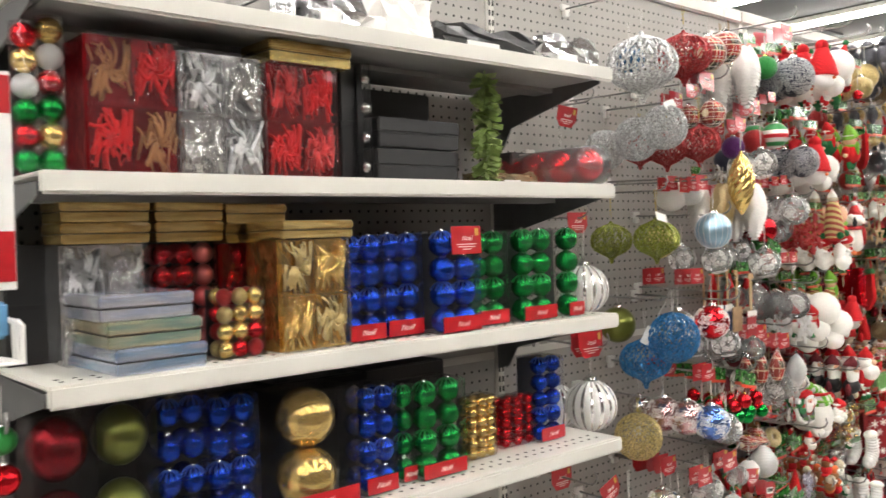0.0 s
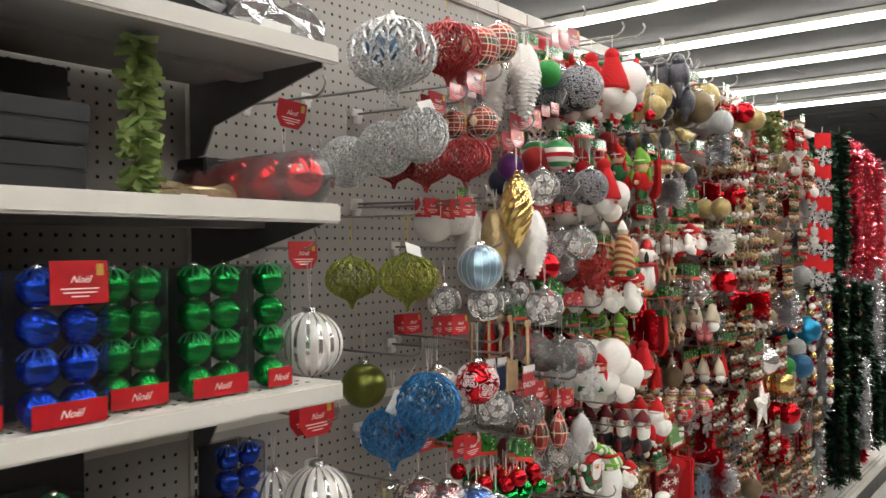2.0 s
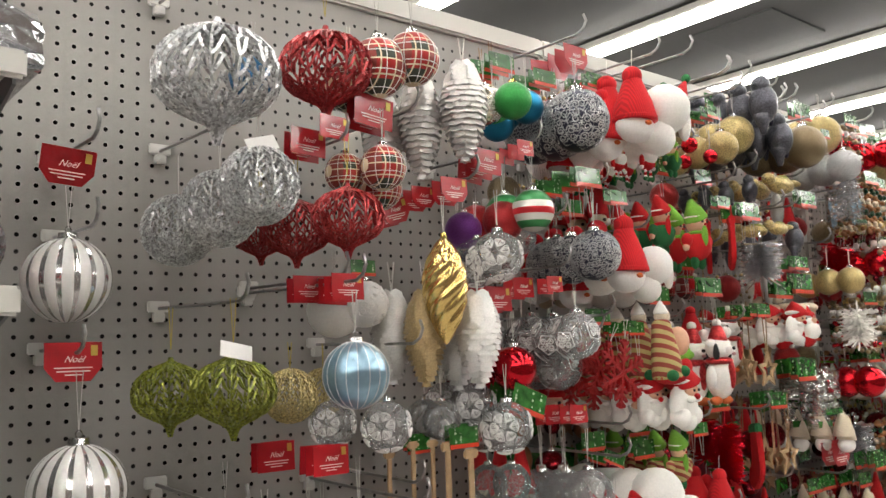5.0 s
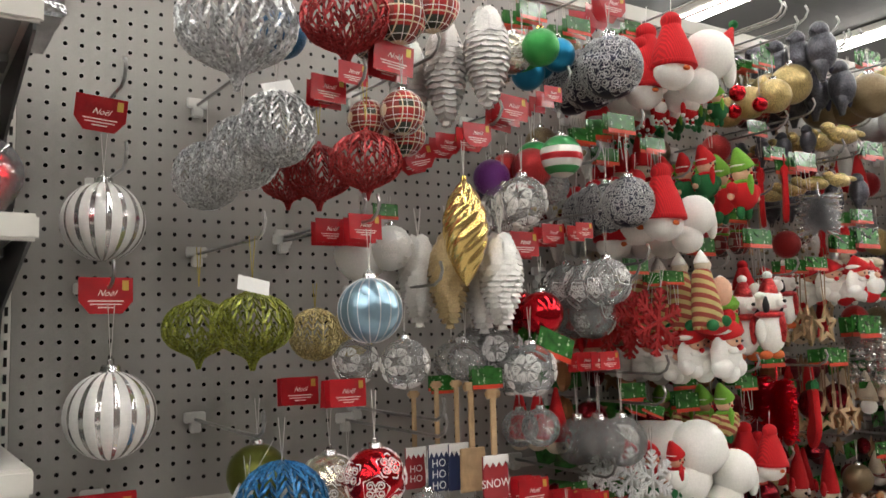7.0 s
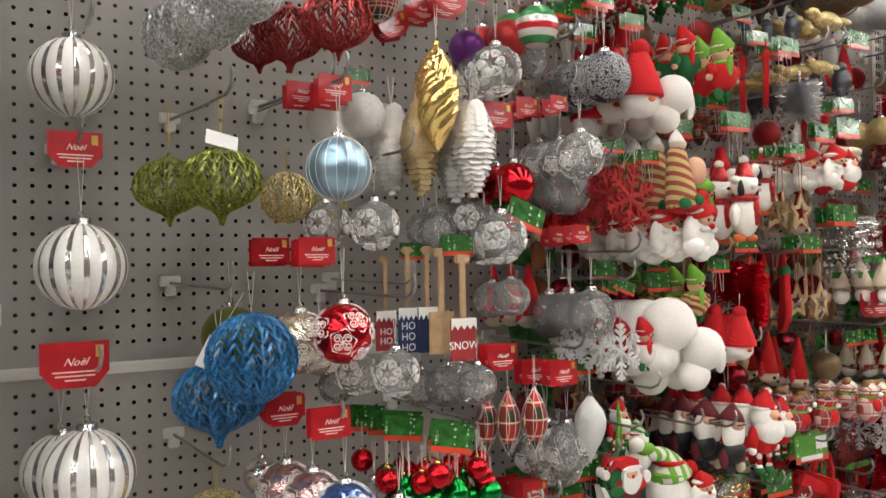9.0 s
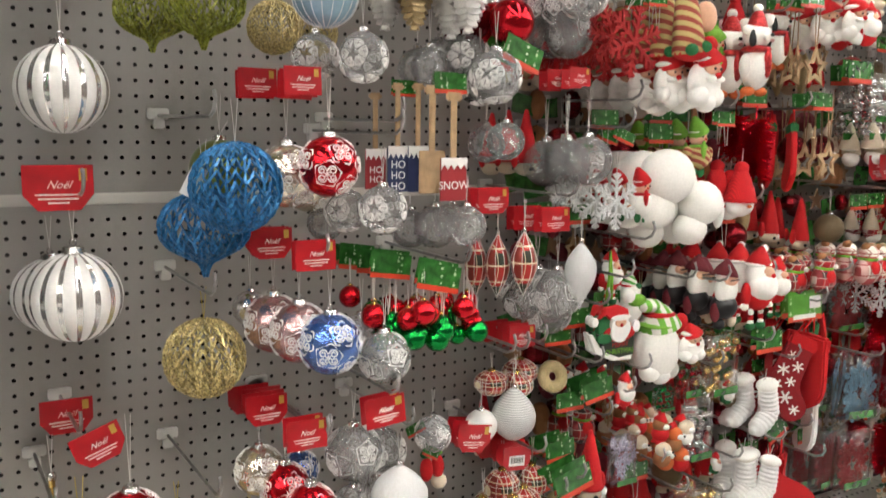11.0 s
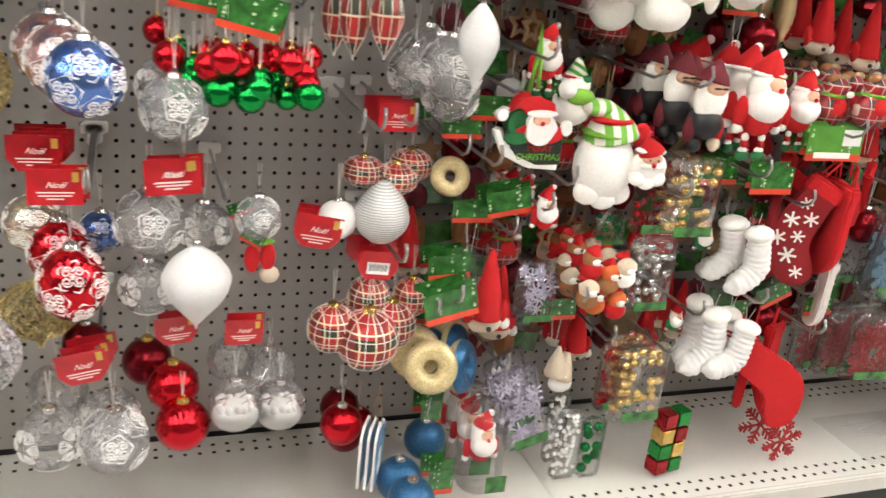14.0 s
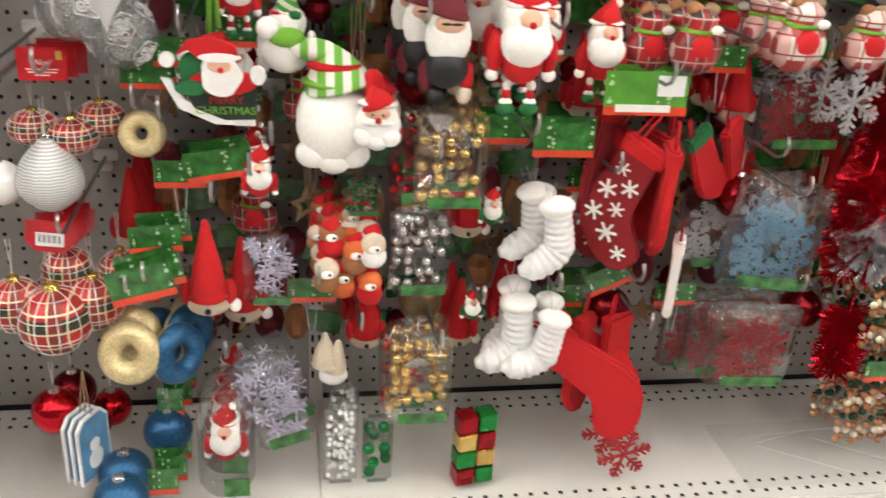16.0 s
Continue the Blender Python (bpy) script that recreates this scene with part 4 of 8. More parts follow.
def flake_mesh(colour):
    material = {"white": GL_WHITE, "red": GL_RED, "blue": GL_SKY, "wood": WOOD, "silver": GL_SILVER}[colour]

    def make():
        bm = bmesh.new()
        for k in range(6):
            rot = Matrix.Rotation(k * math.tau / 6, 4, "Y")
            n0 = len(bm.verts)
            sub = bmesh.new()
            add_box(sub, -0.05, 0.05, -0.035, 0.035, 0.0, 1.0)
            for zz, ln in ((0.35, 0.3), (0.58, 0.32), (0.8, 0.22)):
                for s in (-1, 1):
                    b2 = bmesh.new()
                    add_box(b2, -0.04, 0.04, -0.035, 0.035, 0, ln)
                    bmesh.ops.transform(b2, verts=b2.verts, matrix=Matrix.Translation((0, 0, zz)) @ Matrix.Rotation(s * radians(50), 4, "Y"))
                    me = bpy.data.meshes.new("tmp")
                    b2.to_mesh(me)
                    b2.free()
                    sub.from_mesh(me)
                    bpy.data.meshes.remove(me)
            bmesh.ops.transform(sub, verts=sub.verts, matrix=rot)
            me = bpy.data.meshes.new("tmp")
            sub.to_mesh(me)
            sub.free()
            bm.from_mesh(me)
            bpy.data.meshes.remove(me)
        return mesh_of(bm, "flake", material, False)
    return cached(("flake", colour), make)


def snowflake(x, y, z, r, colour="white", turn=0.0, roll=0.0, up=0.04):
    t = thing("snowflake_ornament", x, y, z, "%s glitter snowflake ornament" % colour, "christmas ornament")
    t.matrix_basis = Matrix.LocRotScale((x, y, z), Euler((0, radians(roll), radians(turn))), (r, r, r))
    piece("flake", flake_mesh(colour), t)
    string(t, 1.0, up / r, r)
    return t


def star_outline(r, k=0.42, off=0.0):
    return [(r * (1 if i % 2 == 0 else k) * math.sin(i * math.tau / 10 + off), r * (1 if i % 2 == 0 else k) * math.cos(i * math.tau / 10 + off)) for i in range(10)]


def star_mesh(material, hollow=True):
    def make():
        bm = bmesh.new()
        o, i = star_outline(1, 0.48), star_outline(0.55, 0.48)
        if not hollow:
            add_plate(bm, o, -0.05, 0.05)
            return mesh_of(bm, "star", material, False)
        ring = []
        for yy in (-0.06, 0.06):
            ring.append(([bm.verts.new((a, yy, b)) for a, b in o], [bm.verts.new((a, yy, b)) for a, b in i]))
        for k in range(10):
            n = (k + 1) % 10
            for a, b in ring:
                bm.faces.new((a[k], a[n], b[n], b[k]))
            bm.faces.new((ring[0][0][k], ring[1][0][k], ring[1][0][n], ring[0][0][n]))
            bm.faces.new((ring[0][1][k], ring[1][1][k], ring[1][1][n], ring[0][1][n]))
        return mesh_of(bm, "star", material, False)
    return cached(("star", material.name, hollow), make)


def wood_star(x, y, z, r, up=0.1, turn=0.0, roll=0.0):
    t = thing("star_ornament", x, y, z, "cut-out plywood star hanging on jute twine", "christmas ornament", "plywood stars")
    t.matrix_basis = Matrix.LocRotScale((x, y, z), Euler((0, radians(roll), radians(turn))), (r, r, r))
    piece("star", star_mesh(WOOD), t)
    piece("twine", segs_mesh("twine", [((0.05, 0, 0.95), (0.2, 0, 1 + up / r)), ((-0.05, 0, 0.95), (-0.1, 0.1, 1 + up / r))], 0.0014 / r, TWINE), t, None, "jute twine")
    return t


def doll(name, label, category, x, y, z, h, spec, turn=0.0, up=0.0):
    """A soft figure in one mesh: spheres ('s', x, z, rx, rz, material, y, ry) and cones ('c', x, z, r0, r1, height, material, lean)."""
    key = (name, up, tuple(tuple(q.name if isinstance(q, bpy.types.Material) else q for q in s) for s in spec))
    me = CACHE.get(key)
    if me is None:
        me = CACHE[key] = doll_mesh(name, h, spec, up)
    ob = new(name, me)
    ob.matrix_basis = Matrix.LocRotScale((x, y, z), Euler((0, 0, radians(turn))), (h, h, h))
    return tagged(ob, label, category)


def doll_mesh(name, h, spec, up):
    bm = bmesh.new()
    mats = []
    for s in spec:
        m = s[5] if s[0] == "s" else s[6]
        if m not in mats:
            mats.append(m)
        i = mats.index(m)
        if s[0] == "s":
            y0 = s[6] if len(s) > 6 else 0
            ry = s[7] if len(s) > 7 else min(s[3], s[4])
            add_ball(bm, s[1], y0, s[2], s[3], ry, s[4], i, 14, 9)
        else:
            sub = bmesh.new()
            add_lathe(sub, [(s[3] * 0.98, -0.02), (s[3], 0), (s[3] * 0.7 + s[4] * 0.3, s[5] * 0.4), (s[4], s[5]), (s[4] * 0.5, s[5] + s[4] * 0.5)], 16, i)
            lean = s[7] if len(s) > 7 else 0
            bmesh.ops.transform(sub, verts=sub.verts, matrix=Matrix.Translation((s[1], 0, s[2])) @ Matrix.Rotation(radians(lean), 4, "Y"))
            me = bpy.data.meshes.new("tmp")
            sub.to_mesh(me)
            sub.free()
            bm.from_mesh(me)
            bpy.data.meshes.remove(me)
    if up:
        add_tube(bm, [(0, 0, 0.45), (0.02, 0, 0.5 + up / h)], 0.0008 / h, 4, 0)
    for f in bm.faces:
        f.smooth = True
    return mesh_of(bm, name, mats)


def queue(ob, n, step=0.06):
    """More of the same thing hung one behind another on its hook."""
    m = ob.matrix_basis.copy()
    if ob.type == "MESH":
        n = max(n, int((WALL_Y - 0.05 - m.translation.y) / step))
    for k in range(1, n + 1):
        j = (k * 53 + int(m.translation.x * 997)) % 13 - 6
        if m.translation.y + k * step < WALL_Y - 0.03:
            copy_thing(ob, Matrix.Translation((0.0018 * j, k * step, -0.002 * k + 0.0012 * ((j * 5) % 7 - 3))) @ Matrix.LocRotScale(m.translation, m.to_quaternion() @ Euler((0, 0, radians(5 * j))).to_quaternion(), None))


def gnome(x, y, z, h, turn=0.0, up=0.03):
    return doll("gnome_doll", "plush snowman doll in a tall red knitted hat", "plush doll", x, y, z, h, [
        ("s", 0, -0.27, 0.27, 0.2, FLEECE), ("c", 0, -0.2, 0.28, 0.11, 0.5, KNIT_RED), ("s", 0, 0.35, 0.13, 0.12, KNIT_RED), ("s", 0, -0.18, 0.29, 0.06, KNIT_RED, 0, 0.28),
        ("s", -0.05, -0.28, 0.05, 0.03, ORANGE, -0.24)], turn, up)


KNIT_CAP = stripes("knit_cap", (0.06, 0.26, 0.03), (0.62, 0.6, 0.5), 8, "Z", 0.4, 0.9)


def snowman(x, y, z, h, turn=0.0, hat=True):
    spec = [("s", 0.02, 0.08, 0.34, 0.33, FLEECE), ("s", -0.12, -0.3, 0.27, 0.24, FLEECE, 0.05), ("s", 0.36, -0.06, 0.09, 0.24, FLEECE, -0.05), ("s", 0.3, 0.14, 0.1, 0.12, FLEECE, -0.03)]
    if hat:
        spec = [("s", 0, -0.2, 0.34, 0.3, FLEECE), ("s", 0.02, 0.18, 0.26, 0.24, FLEECE), ("s", 0.34, -0.12, 0.08, 0.2, FLEECE), ("s", -0.33, -0.12, 0.08, 0.2, FLEECE)]
        spec += [("c", 0.02, 0.28, 0.2, 0.05, 0.3, KNIT_CAP), ("s", 0.0, 0.3, 0.22, 0.06, FELT_RED, 0, 0.2), ("s", 0.12, 0.3, 0.09, 0.06, FELT_GREEN, -0.18)]
    return doll("snowman_doll", "white fleece plush snowman" + (" in a green hat" if hat else ""), "plush doll", x, y, z, h, spec, turn)


STRIPE_CAP = stripes("striped_cap", (0.16, 0.42, 0.05), (0.72, 0.7, 0.64), 5, "X", 0.5, 0.9)


def capped_plush(x, y, z, h, turn=0.0):
    return doll("snowman_doll", "round white fleece plush in a striped green cap", "plush doll", x, y, z, h, [
        ("s", 0, -0.15, 0.28, 0.34, FLEECE, 0, 0.25), ("s", -0.15, -0.38, 0.13, 0.11, FLEECE, -0.06), ("s", 0.14, -0.38, 0.13, 0.11, FLEECE, -0.06), ("s", 0, -0.43, 0.13, 0.1, FLEECE, -0.08),
        ("c", 0.03, 0.12, 0.25, 0.13, 0.2, STRIPE_CAP, -14), ("s", 0.02, 0.14, 0.26, 0.05, FELT_LIME, 0, 0.24), ("s", 0.0, 0.26, 0.2, 0.045, FELT_RED, -0.02, 0.17), ("s", -0.14, 0.36, 0.17, 0.08, STRIPE_CAP, 0, 0.11),
        ("s", -0.33, 0.44, 0.13, 0.07, FELT_LIME), ("s", -0.46, 0.5, 0.08, 0.08, FLEECE), ("s", 0.27, 0.14, 0.08, 0.12, FELT_RED, -0.1)], turn)


def santa_head(x, y, z, h, turn=0.0, hat=True):
    spec = [("s", 0, -0.1, 0.36, 0.34, FLEECE, 0, 0.16), ("s", -0.2, -0.28, 0.16, 0.15, FLEECE, -0.03), ("s", 0.2, -0.28, 0.16, 0.15, FLEECE, -0.03), ("s", 0, -0.36, 0.17, 0.14, FLEECE, -0.03),
            ("s", 0, 0.1, 0.2, 0.1, SKIN, -0.12, 0.08), ("s", 0.02, 0.0, 0.05, 0.045, FELT_RED, -0.2), ("s", -0.07, 0.09, 0.02, 0.02, BLACK, -0.2), ("s", 0.09, 0.09, 0.02, 0.02, BLACK, -0.2),
            ("s", -0.1, -0.04, 0.13, 0.05, FLEECE, -0.16), ("s", 0.12, -0.04, 0.13, 0.05, FLEECE, -0.16)]
    if hat:
        spec += [("s", 0, 0.22, 0.3, 0.07, FLEECE, 0, 0.2), ("c", 0, 0.2, 0.26, 0.05, 0.26, FELT_RED, -20)]
    return doll("santa_head_ornament", "plush santa head with a full white beard", "plush ornament", x, y, z, h, spec, turn)


def santa(x, y, z, h, turn=0.0, coat=FELT_RED, legs=True, hat=FELT_RED):
    spec = [("s", 0, -0.11, 0.155, 0.155, coat), ("s", 0, 0.16, 0.17, 0.17, FLEECE, -0.02), ("s", 0, 0.04, 0.18, 0.18, FLEECE, -0.07), ("s", -0.09, 0.04, 0.09, 0.12, FLEECE, -0.11), ("s", 0.09, 0.04, 0.09, 0.12, FLEECE, -0.11), ("s", 0, 0.2, 0.09, 0.08, SKIN, -0.13), ("s", 0.0, 0.18, 0.025, 0.025, FELT_RED, -0.22),
            ("s", 0, 0.29, 0.17, 0.045, FLEECE, 0, 0.15), ("c", 0, 0.29, 0.15, 0.03, 0.2, hat, 14), ("s", 0.09, 0.47, 0.045, 0.045, FLEECE),
            ("s", -0.2, -0.06, 0.06, 0.15, coat), ("s", 0.2, -0.06, 0.06, 0.15, coat), ("s", -0.21, -0.2, 0.05, 0.05, FLEECE), ("s", 0.21, -0.2, 0.05, 0.05, FLEECE)]
    if legs:
        for sx in (-1, 1):
            spec += [("s", 0.09 * sx, -0.28, 0.035, 0.04, FLEECE), ("s", 0.09 * sx, -0.34, 0.035, 0.04, FELT_RED), ("s", 0.09 * sx, -0.4, 0.05, 0.03, FLEECE), ("s", 0.09 * sx, -0.45, 0.07, 0.05, FELT_GREEN if coat is FELT_RED else BLACK)]
    return doll("santa_doll", "small felt santa doll with a white beard", "plush doll", x, y, z, h, spec, turn)


def bear(x, y, z, h, turn=0.0):
    return doll("bear_doll", "white knitted bear doll with red hat and scarf", "plush doll", x, y, z, h, [
        ("s", 0, -0.2, 0.16, 0.23, FLEECE), ("s", 0, 0.14, 0.16, 0.14, FLEECE), ("s", 0, 0.12, 0.06, 0.05, FLEECE, -0.15), ("s", 0, 0.14, 0.025, 0.02, BLACK, -0.2), ("s", 0.01, 0.08, 0.03, 0.02, PINK, -0.19),
        ("s", -0.15, 0.2, 0.07, 0.05, FLEECE), ("s", 0.15, 0.2, 0.07, 0.05, FLEECE), ("s", -0.12, 0.1, 0.04, 0.1, BLACK, -0.05), ("s", 0.12, 0.1, 0.04, 0.1, BLACK, -0.05),
        ("c", 0, 0.24, 0.11, 0.06, 0.14, GL_RED), ("s", 0, 0.43, 0.06, 0.05, FLEECE), ("s", 0, 0.0, 0.17, 0.05, GL_RED, 0, 0.16), ("s", 0.01, -0.15, 0.045, 0.16, GL_RED, -0.15, 0.04),
        ("s", -0.1, -0.44, 0.1, 0.05, ORANGE), ("s", 0.1, -0.44, 0.1, 0.05, ORANGE), ("s", -0.17, -0.18, 0.06, 0.13, FLEECE), ("s", 0.17, -0.18, 0.06, 0.13, BLACK), ("s", 0.16, 0.32, 0.07, 0.07, FLEECE)], turn)


def elf(x, y, z, h, turn=0.0, dress=FELT_RED, hat=FELT_LIME):
    return doll("elf_doll", "small plush elf doll with a pointed hat", "plush doll", x, y, z, h, [
        ("s", 0, -0.16, 0.2, 0.22, dress), ("s", 0, 0.14, 0.15, 0.14, SKIN), ("s", 0, 0.0, 0.16, 0.05, hat, 0, 0.15), ("s", -0.05, 0.16, 0.015, 0.02, BLACK, -0.14), ("s", 0.06, 0.16, 0.015, 0.02, BLACK, -0.14),
        ("s", 0, 0.12, 0.02, 0.02, FELT_RED, -0.15), ("c", 0, 0.22, 0.17, 0.05, 0.26, hat, -25), ("s", 0, 0.23, 0.17, 0.045, FLEECE, 0, 0.16), ("s", -0.24, -0.1, 0.08, 0.1, dress), ("s", 0.24, -0.1, 0.08, 0.1, dress),
        ("s", -0.27, -0.2, 0.05, 0.05, SKIN), ("s", 0.27, -0.2, 0.05, 0.05, SKIN), ("s", -0.08, -0.4, 0.06, 0.1, FELT_GREEN), ("s", 0.08, -0.4, 0.06, 0.1, FELT_GREEN), ("s", -0.06, -0.05, 0.045, 0.15, hat, -0.17)], turn)


def knit_elf(x, y, z, h, turn=0.0):
    return doll("elf_doll", "elf doll with a long striped stocking hat", "plush doll", x, y, z, h, [
        ("c", -0.05, -0.3, 0.17, 0.1, 0.55, STRIPE_ELF, -8), ("s", -0.1, 0.32, 0.1, 0.08, CREAM), ("c", -0.12, 0.36, 0.08, 0.01, 0.12, FLEECE), ("s", 0.16, 0.05, 0.12, 0.16, SKIN), ("s", -0.02, -0.32, 0.2, 0.08, FELT_RED, 0, 0.17),
        ("s", 0.02, -0.26, 0.07, 0.06, FELT_GREEN, -0.15), ("s", -0.16, -0.3, 0.07, 0.06, FELT_GREEN, -0.14), ("s", 0.26, -0.1, 0.16, 0.06, FELT_LIME), ("s", 0.22, -0.22, 0.1, 0.1, FELT_RED)], turn)


def bag_doll(x, y, z, h, cloth, turn=0.0):
    return doll("sack_ornament", "small stuffed tartan sack ornament with a ribbon", "plush ornament", x, y, z, h, [
        ("s", 0, -0.2, 0.3, 0.28, cloth, 0, 0.2), ("c", 0, 0.0, 0.16, 0.2, 0.16, cloth), ("s", 0, 0.02, 0.2, 0.06, FELT_LIME, 0, 0.18), ("s", 0, -0.15, 0.15, 0.14, FELT_RED, -0.14, 0.08), ("s", 0.14, 0.05, 0.08, 0.05, FLEECE, -0.14),
        ("s", -0.08, 0.24, 0.1, 0.08, BROWN), ("s", 0.1, 0.25, 0.1, 0.07, TWINE)], turn)


def puppies(x, y, z, h, turn=0.0):
    spec = []
    for k, (a, b) in enumerate(((-0.16, 0.25), (0.05, 0.1), (0.2, 0.18), (-0.05, -0.15), (0.18, -0.2), (-0.2, -0.05))):
        spec += [("s", a, b, 0.11, 0.1, (BROWN, ORANGE, CREAM)[k % 3], -0.05 * (k % 3)), ("s", a, b - 0.12, 0.12, 0.11, (FELT_RED, BROWN, FLEECE, ORANGE)[k % 4], -0.04 * (k % 3)), ("c", a, b + 0.06, 0.09, 0.02, 0.09, FELT_RED, 25), ("s", a, b - 0.01, 0.05, 0.035, FLEECE, -0.1 - 0.05 * (k % 3)),
                 ("s", a + 0.02, b + 0.01, 0.015, 0.015, BLACK, -0.15 - 0.05 * (k % 3))]
    return doll("puppy_ornament", "cluster of small resin puppies in santa hats", "christmas ornament", x, y, z, h, spec, turn)


def stocking(x, y, z, h, cloth=None, cuff=None, turn=0.0, tilt=0.0, flake=False):
    cloth, cuff = cloth or FELT_RED, cuff or cloth or FELT_RED
    t = thing("stocking", x, y, z, "small %s stocking hanging on a ribbon loop" % ("dark red snowflake-patterned" if cloth is FELT_CRIMSON else "white knitted" if cloth is FLEECE else "red felt"), "christmas stocking")
    t.matrix_basis = Matrix.LocRotScale((x, y, z), Euler((0, radians(tilt), radians(turn))), (h, h, h))
    outline = [(-0.19, 0.5), (0.13, 0.5), (0.15, 0.0), (0.2, -0.1), (0.36, -0.18), (0.43, -0.29), (0.4, -0.42), (0.28, -0.5), (0.12, -0.48), (-0.08, -0.36), (-0.17, -0.24), (-0.2, -0.08)]
    bm = bmesh.new()
    add_plate(bm, outline, -0.045, 0.045)
    bmesh.ops.bevel(bm, geom=bm.edges[:], offset=0.022, segments=2, affect="EDGES")
    part("sock", bm, cloth, t, smooth=False)
    part("cuff", box(-0.215, 0.155, -0.06, 0.06, 0.36, 0.53, 0.03), cuff, t)
    part("ribbon", add_tube(bmesh.new(), [(-0.15, 0, 0.5), (-0.12, 0, 0.72), (-0.08, 0, 0.74), (-0.1, 0, 0.5)], 0.012, 5), FELT_RED, t)
    if flake:
        for px, pz, roll, size in ((-0.08, 0.26, 10, 0.45), (0.05, 0.16, 25, 0.55), (-0.09, 0.06, 35, 0.6), (0.06, -0.04, 50, 0.5), (-0.08, -0.15, 20, 0.6), (0.1, -0.24, 5, 0.65), (0.27, -0.33, 15, 0.5)):
            piece("snowflake", snowflake_patch(), t, pose(px, -0.05, pz, 0, roll, 0) @ Matrix.Scale(size, 4), "white snowflake patch")
    return t


def snowflake_patch():
    def make():
        bm = bmesh.new()
        for k in range(3):
            b = box(-0.018, 0.018, -0.004, 0.004, -0.13, 0.13)
            bmesh.ops.rotate(b, verts=b.verts, matrix=Matrix.Rotation(k * math.pi / 3, 3, "Y"))
            me = bpy.data.meshes.new("tmp")
            b.to_mesh(me)
            b.free()
            bm.from_mesh(me)
            bpy.data.meshes.remove(me)
        return mesh_of(bm, "snowflake", FLEECE, False)
    return cached("patch", make)


def boot(x, y, z, h, turn=0.0, tilt=0.0):
    t = thing("boot_ornament", x, y, z, "white ribbed knitted boot ornament", "christmas ornament")
    t.matrix_basis = Matrix.LocRotScale((x, y, z), Euler((0, radians(tilt), radians(turn))), (h, h, h))
    bm = bmesh.new()
    n = 54
    path = [(0.07 - 0.03 * f if f < 0.5 else 0.055 - 1.3 * (f - 0.5) ** 1.35, 0, 0.36 - 0.98 * f if f < 0.5 else -0.13 - 0.24 * math.sin((f - 0.5) * math.pi)) for f in [k / n for k in range(n + 1)]]
    add_tube(bm, path, [(0.155 + 0.03 * math.sin(math.pi * k / n)) * (1 + 0.06 * math.cos(k * 1.4)) * min(1, 0.35 + (n - k) * 0.11) for k in range(n + 1)], 16)
    part("upper", bm, PEARL, t, smooth=True)
    part("cuff", (lambda b: (add_ball(b, 0.06, 0, 0.38, 0.22, 0.19, 0.12), b)[1])(bmesh.new()), FLEECE, t, "white fleece cuff", True)
    string(t, 0.45, 0.25, h)
    return t


def donut(x, y, z, r, colour="gold", turn=0.0, tilt=90.0):
    t = thing("ring_ornament", x, y, z, "glittered %s doughnut-shaped ornament" % colour, "christmas ornament")
    t.matrix_basis = Matrix.LocRotScale((x, y, z), Euler((radians(tilt), 0, radians(turn))), (r, r, r))
    bm = bmesh.new()
    n, m = 30, 14
    vs = [[bm.verts.new(((0.63 + 0.37 * math.cos(b)) * math.cos(a), (0.63 + 0.37 * math.cos(b)) * math.sin(a), 0.36 * math.sin(b))) for b in [j * math.tau / m for j in range(m)]] for a in [i * math.tau / n for i in range(n)]]
    for i in range(n):
        for j in range(m):
            f = bm.faces.new((vs[i][j], vs[(i + 1) % n][j], vs[(i + 1) % n][(j + 1) % m], vs[i][(j + 1) % m]))
            f.material_index = 1 if (colour == "blue" and math.sin((j + 0.5) * math.tau / m) > 0) else 0
    part("ring", bm, [GL_PALE, GL_BLUE], t, smooth=True)
    return t


def beads_mesh(material, w, h, d, r, seed, n):
    def make():
        rnd = random.Random(seed)
        bm = bmesh.new()
        cols = max(2, int(w * 0.86 / (2.15 * r)))
        rows = max(2, int(h * 0.84 / (2.15 * r)))
        for i in range(cols):
            for j in range(rows):
                if rnd.random() < 0.72:
                    add_ball(bm, ((i + 0.5 + 0.25 * (j % 2)) / cols - 0.53) * w * 0.86 + rnd.uniform(-0.3, 0.3) * r, rnd.uniform(-d, d) * 0.28, ((j + 0.5) / rows - 0.5) * h * 0.84 + rnd.uniform(-0.3, 0.3) * r, r, seg=9, ring=7)
        return mesh_of(bm, "beads", material)
    return cached(("beads", material.name, round(w, 3), round(h, 3), seed), make)


def acrylic_shape():
    """A flat six-armed acrylic flake."""
    bm = bmesh.new()
    for k in range(6):
        c, q = math.cos(k * math.tau / 6), math.sin(k * math.tau / 6)
        add_tube(bm, [(0.15 * c, 0, 0.15 * q), (0.6 * c, 0.05, 0.6 * q), (c, 0, q)], 0.13, 5)
    return bm


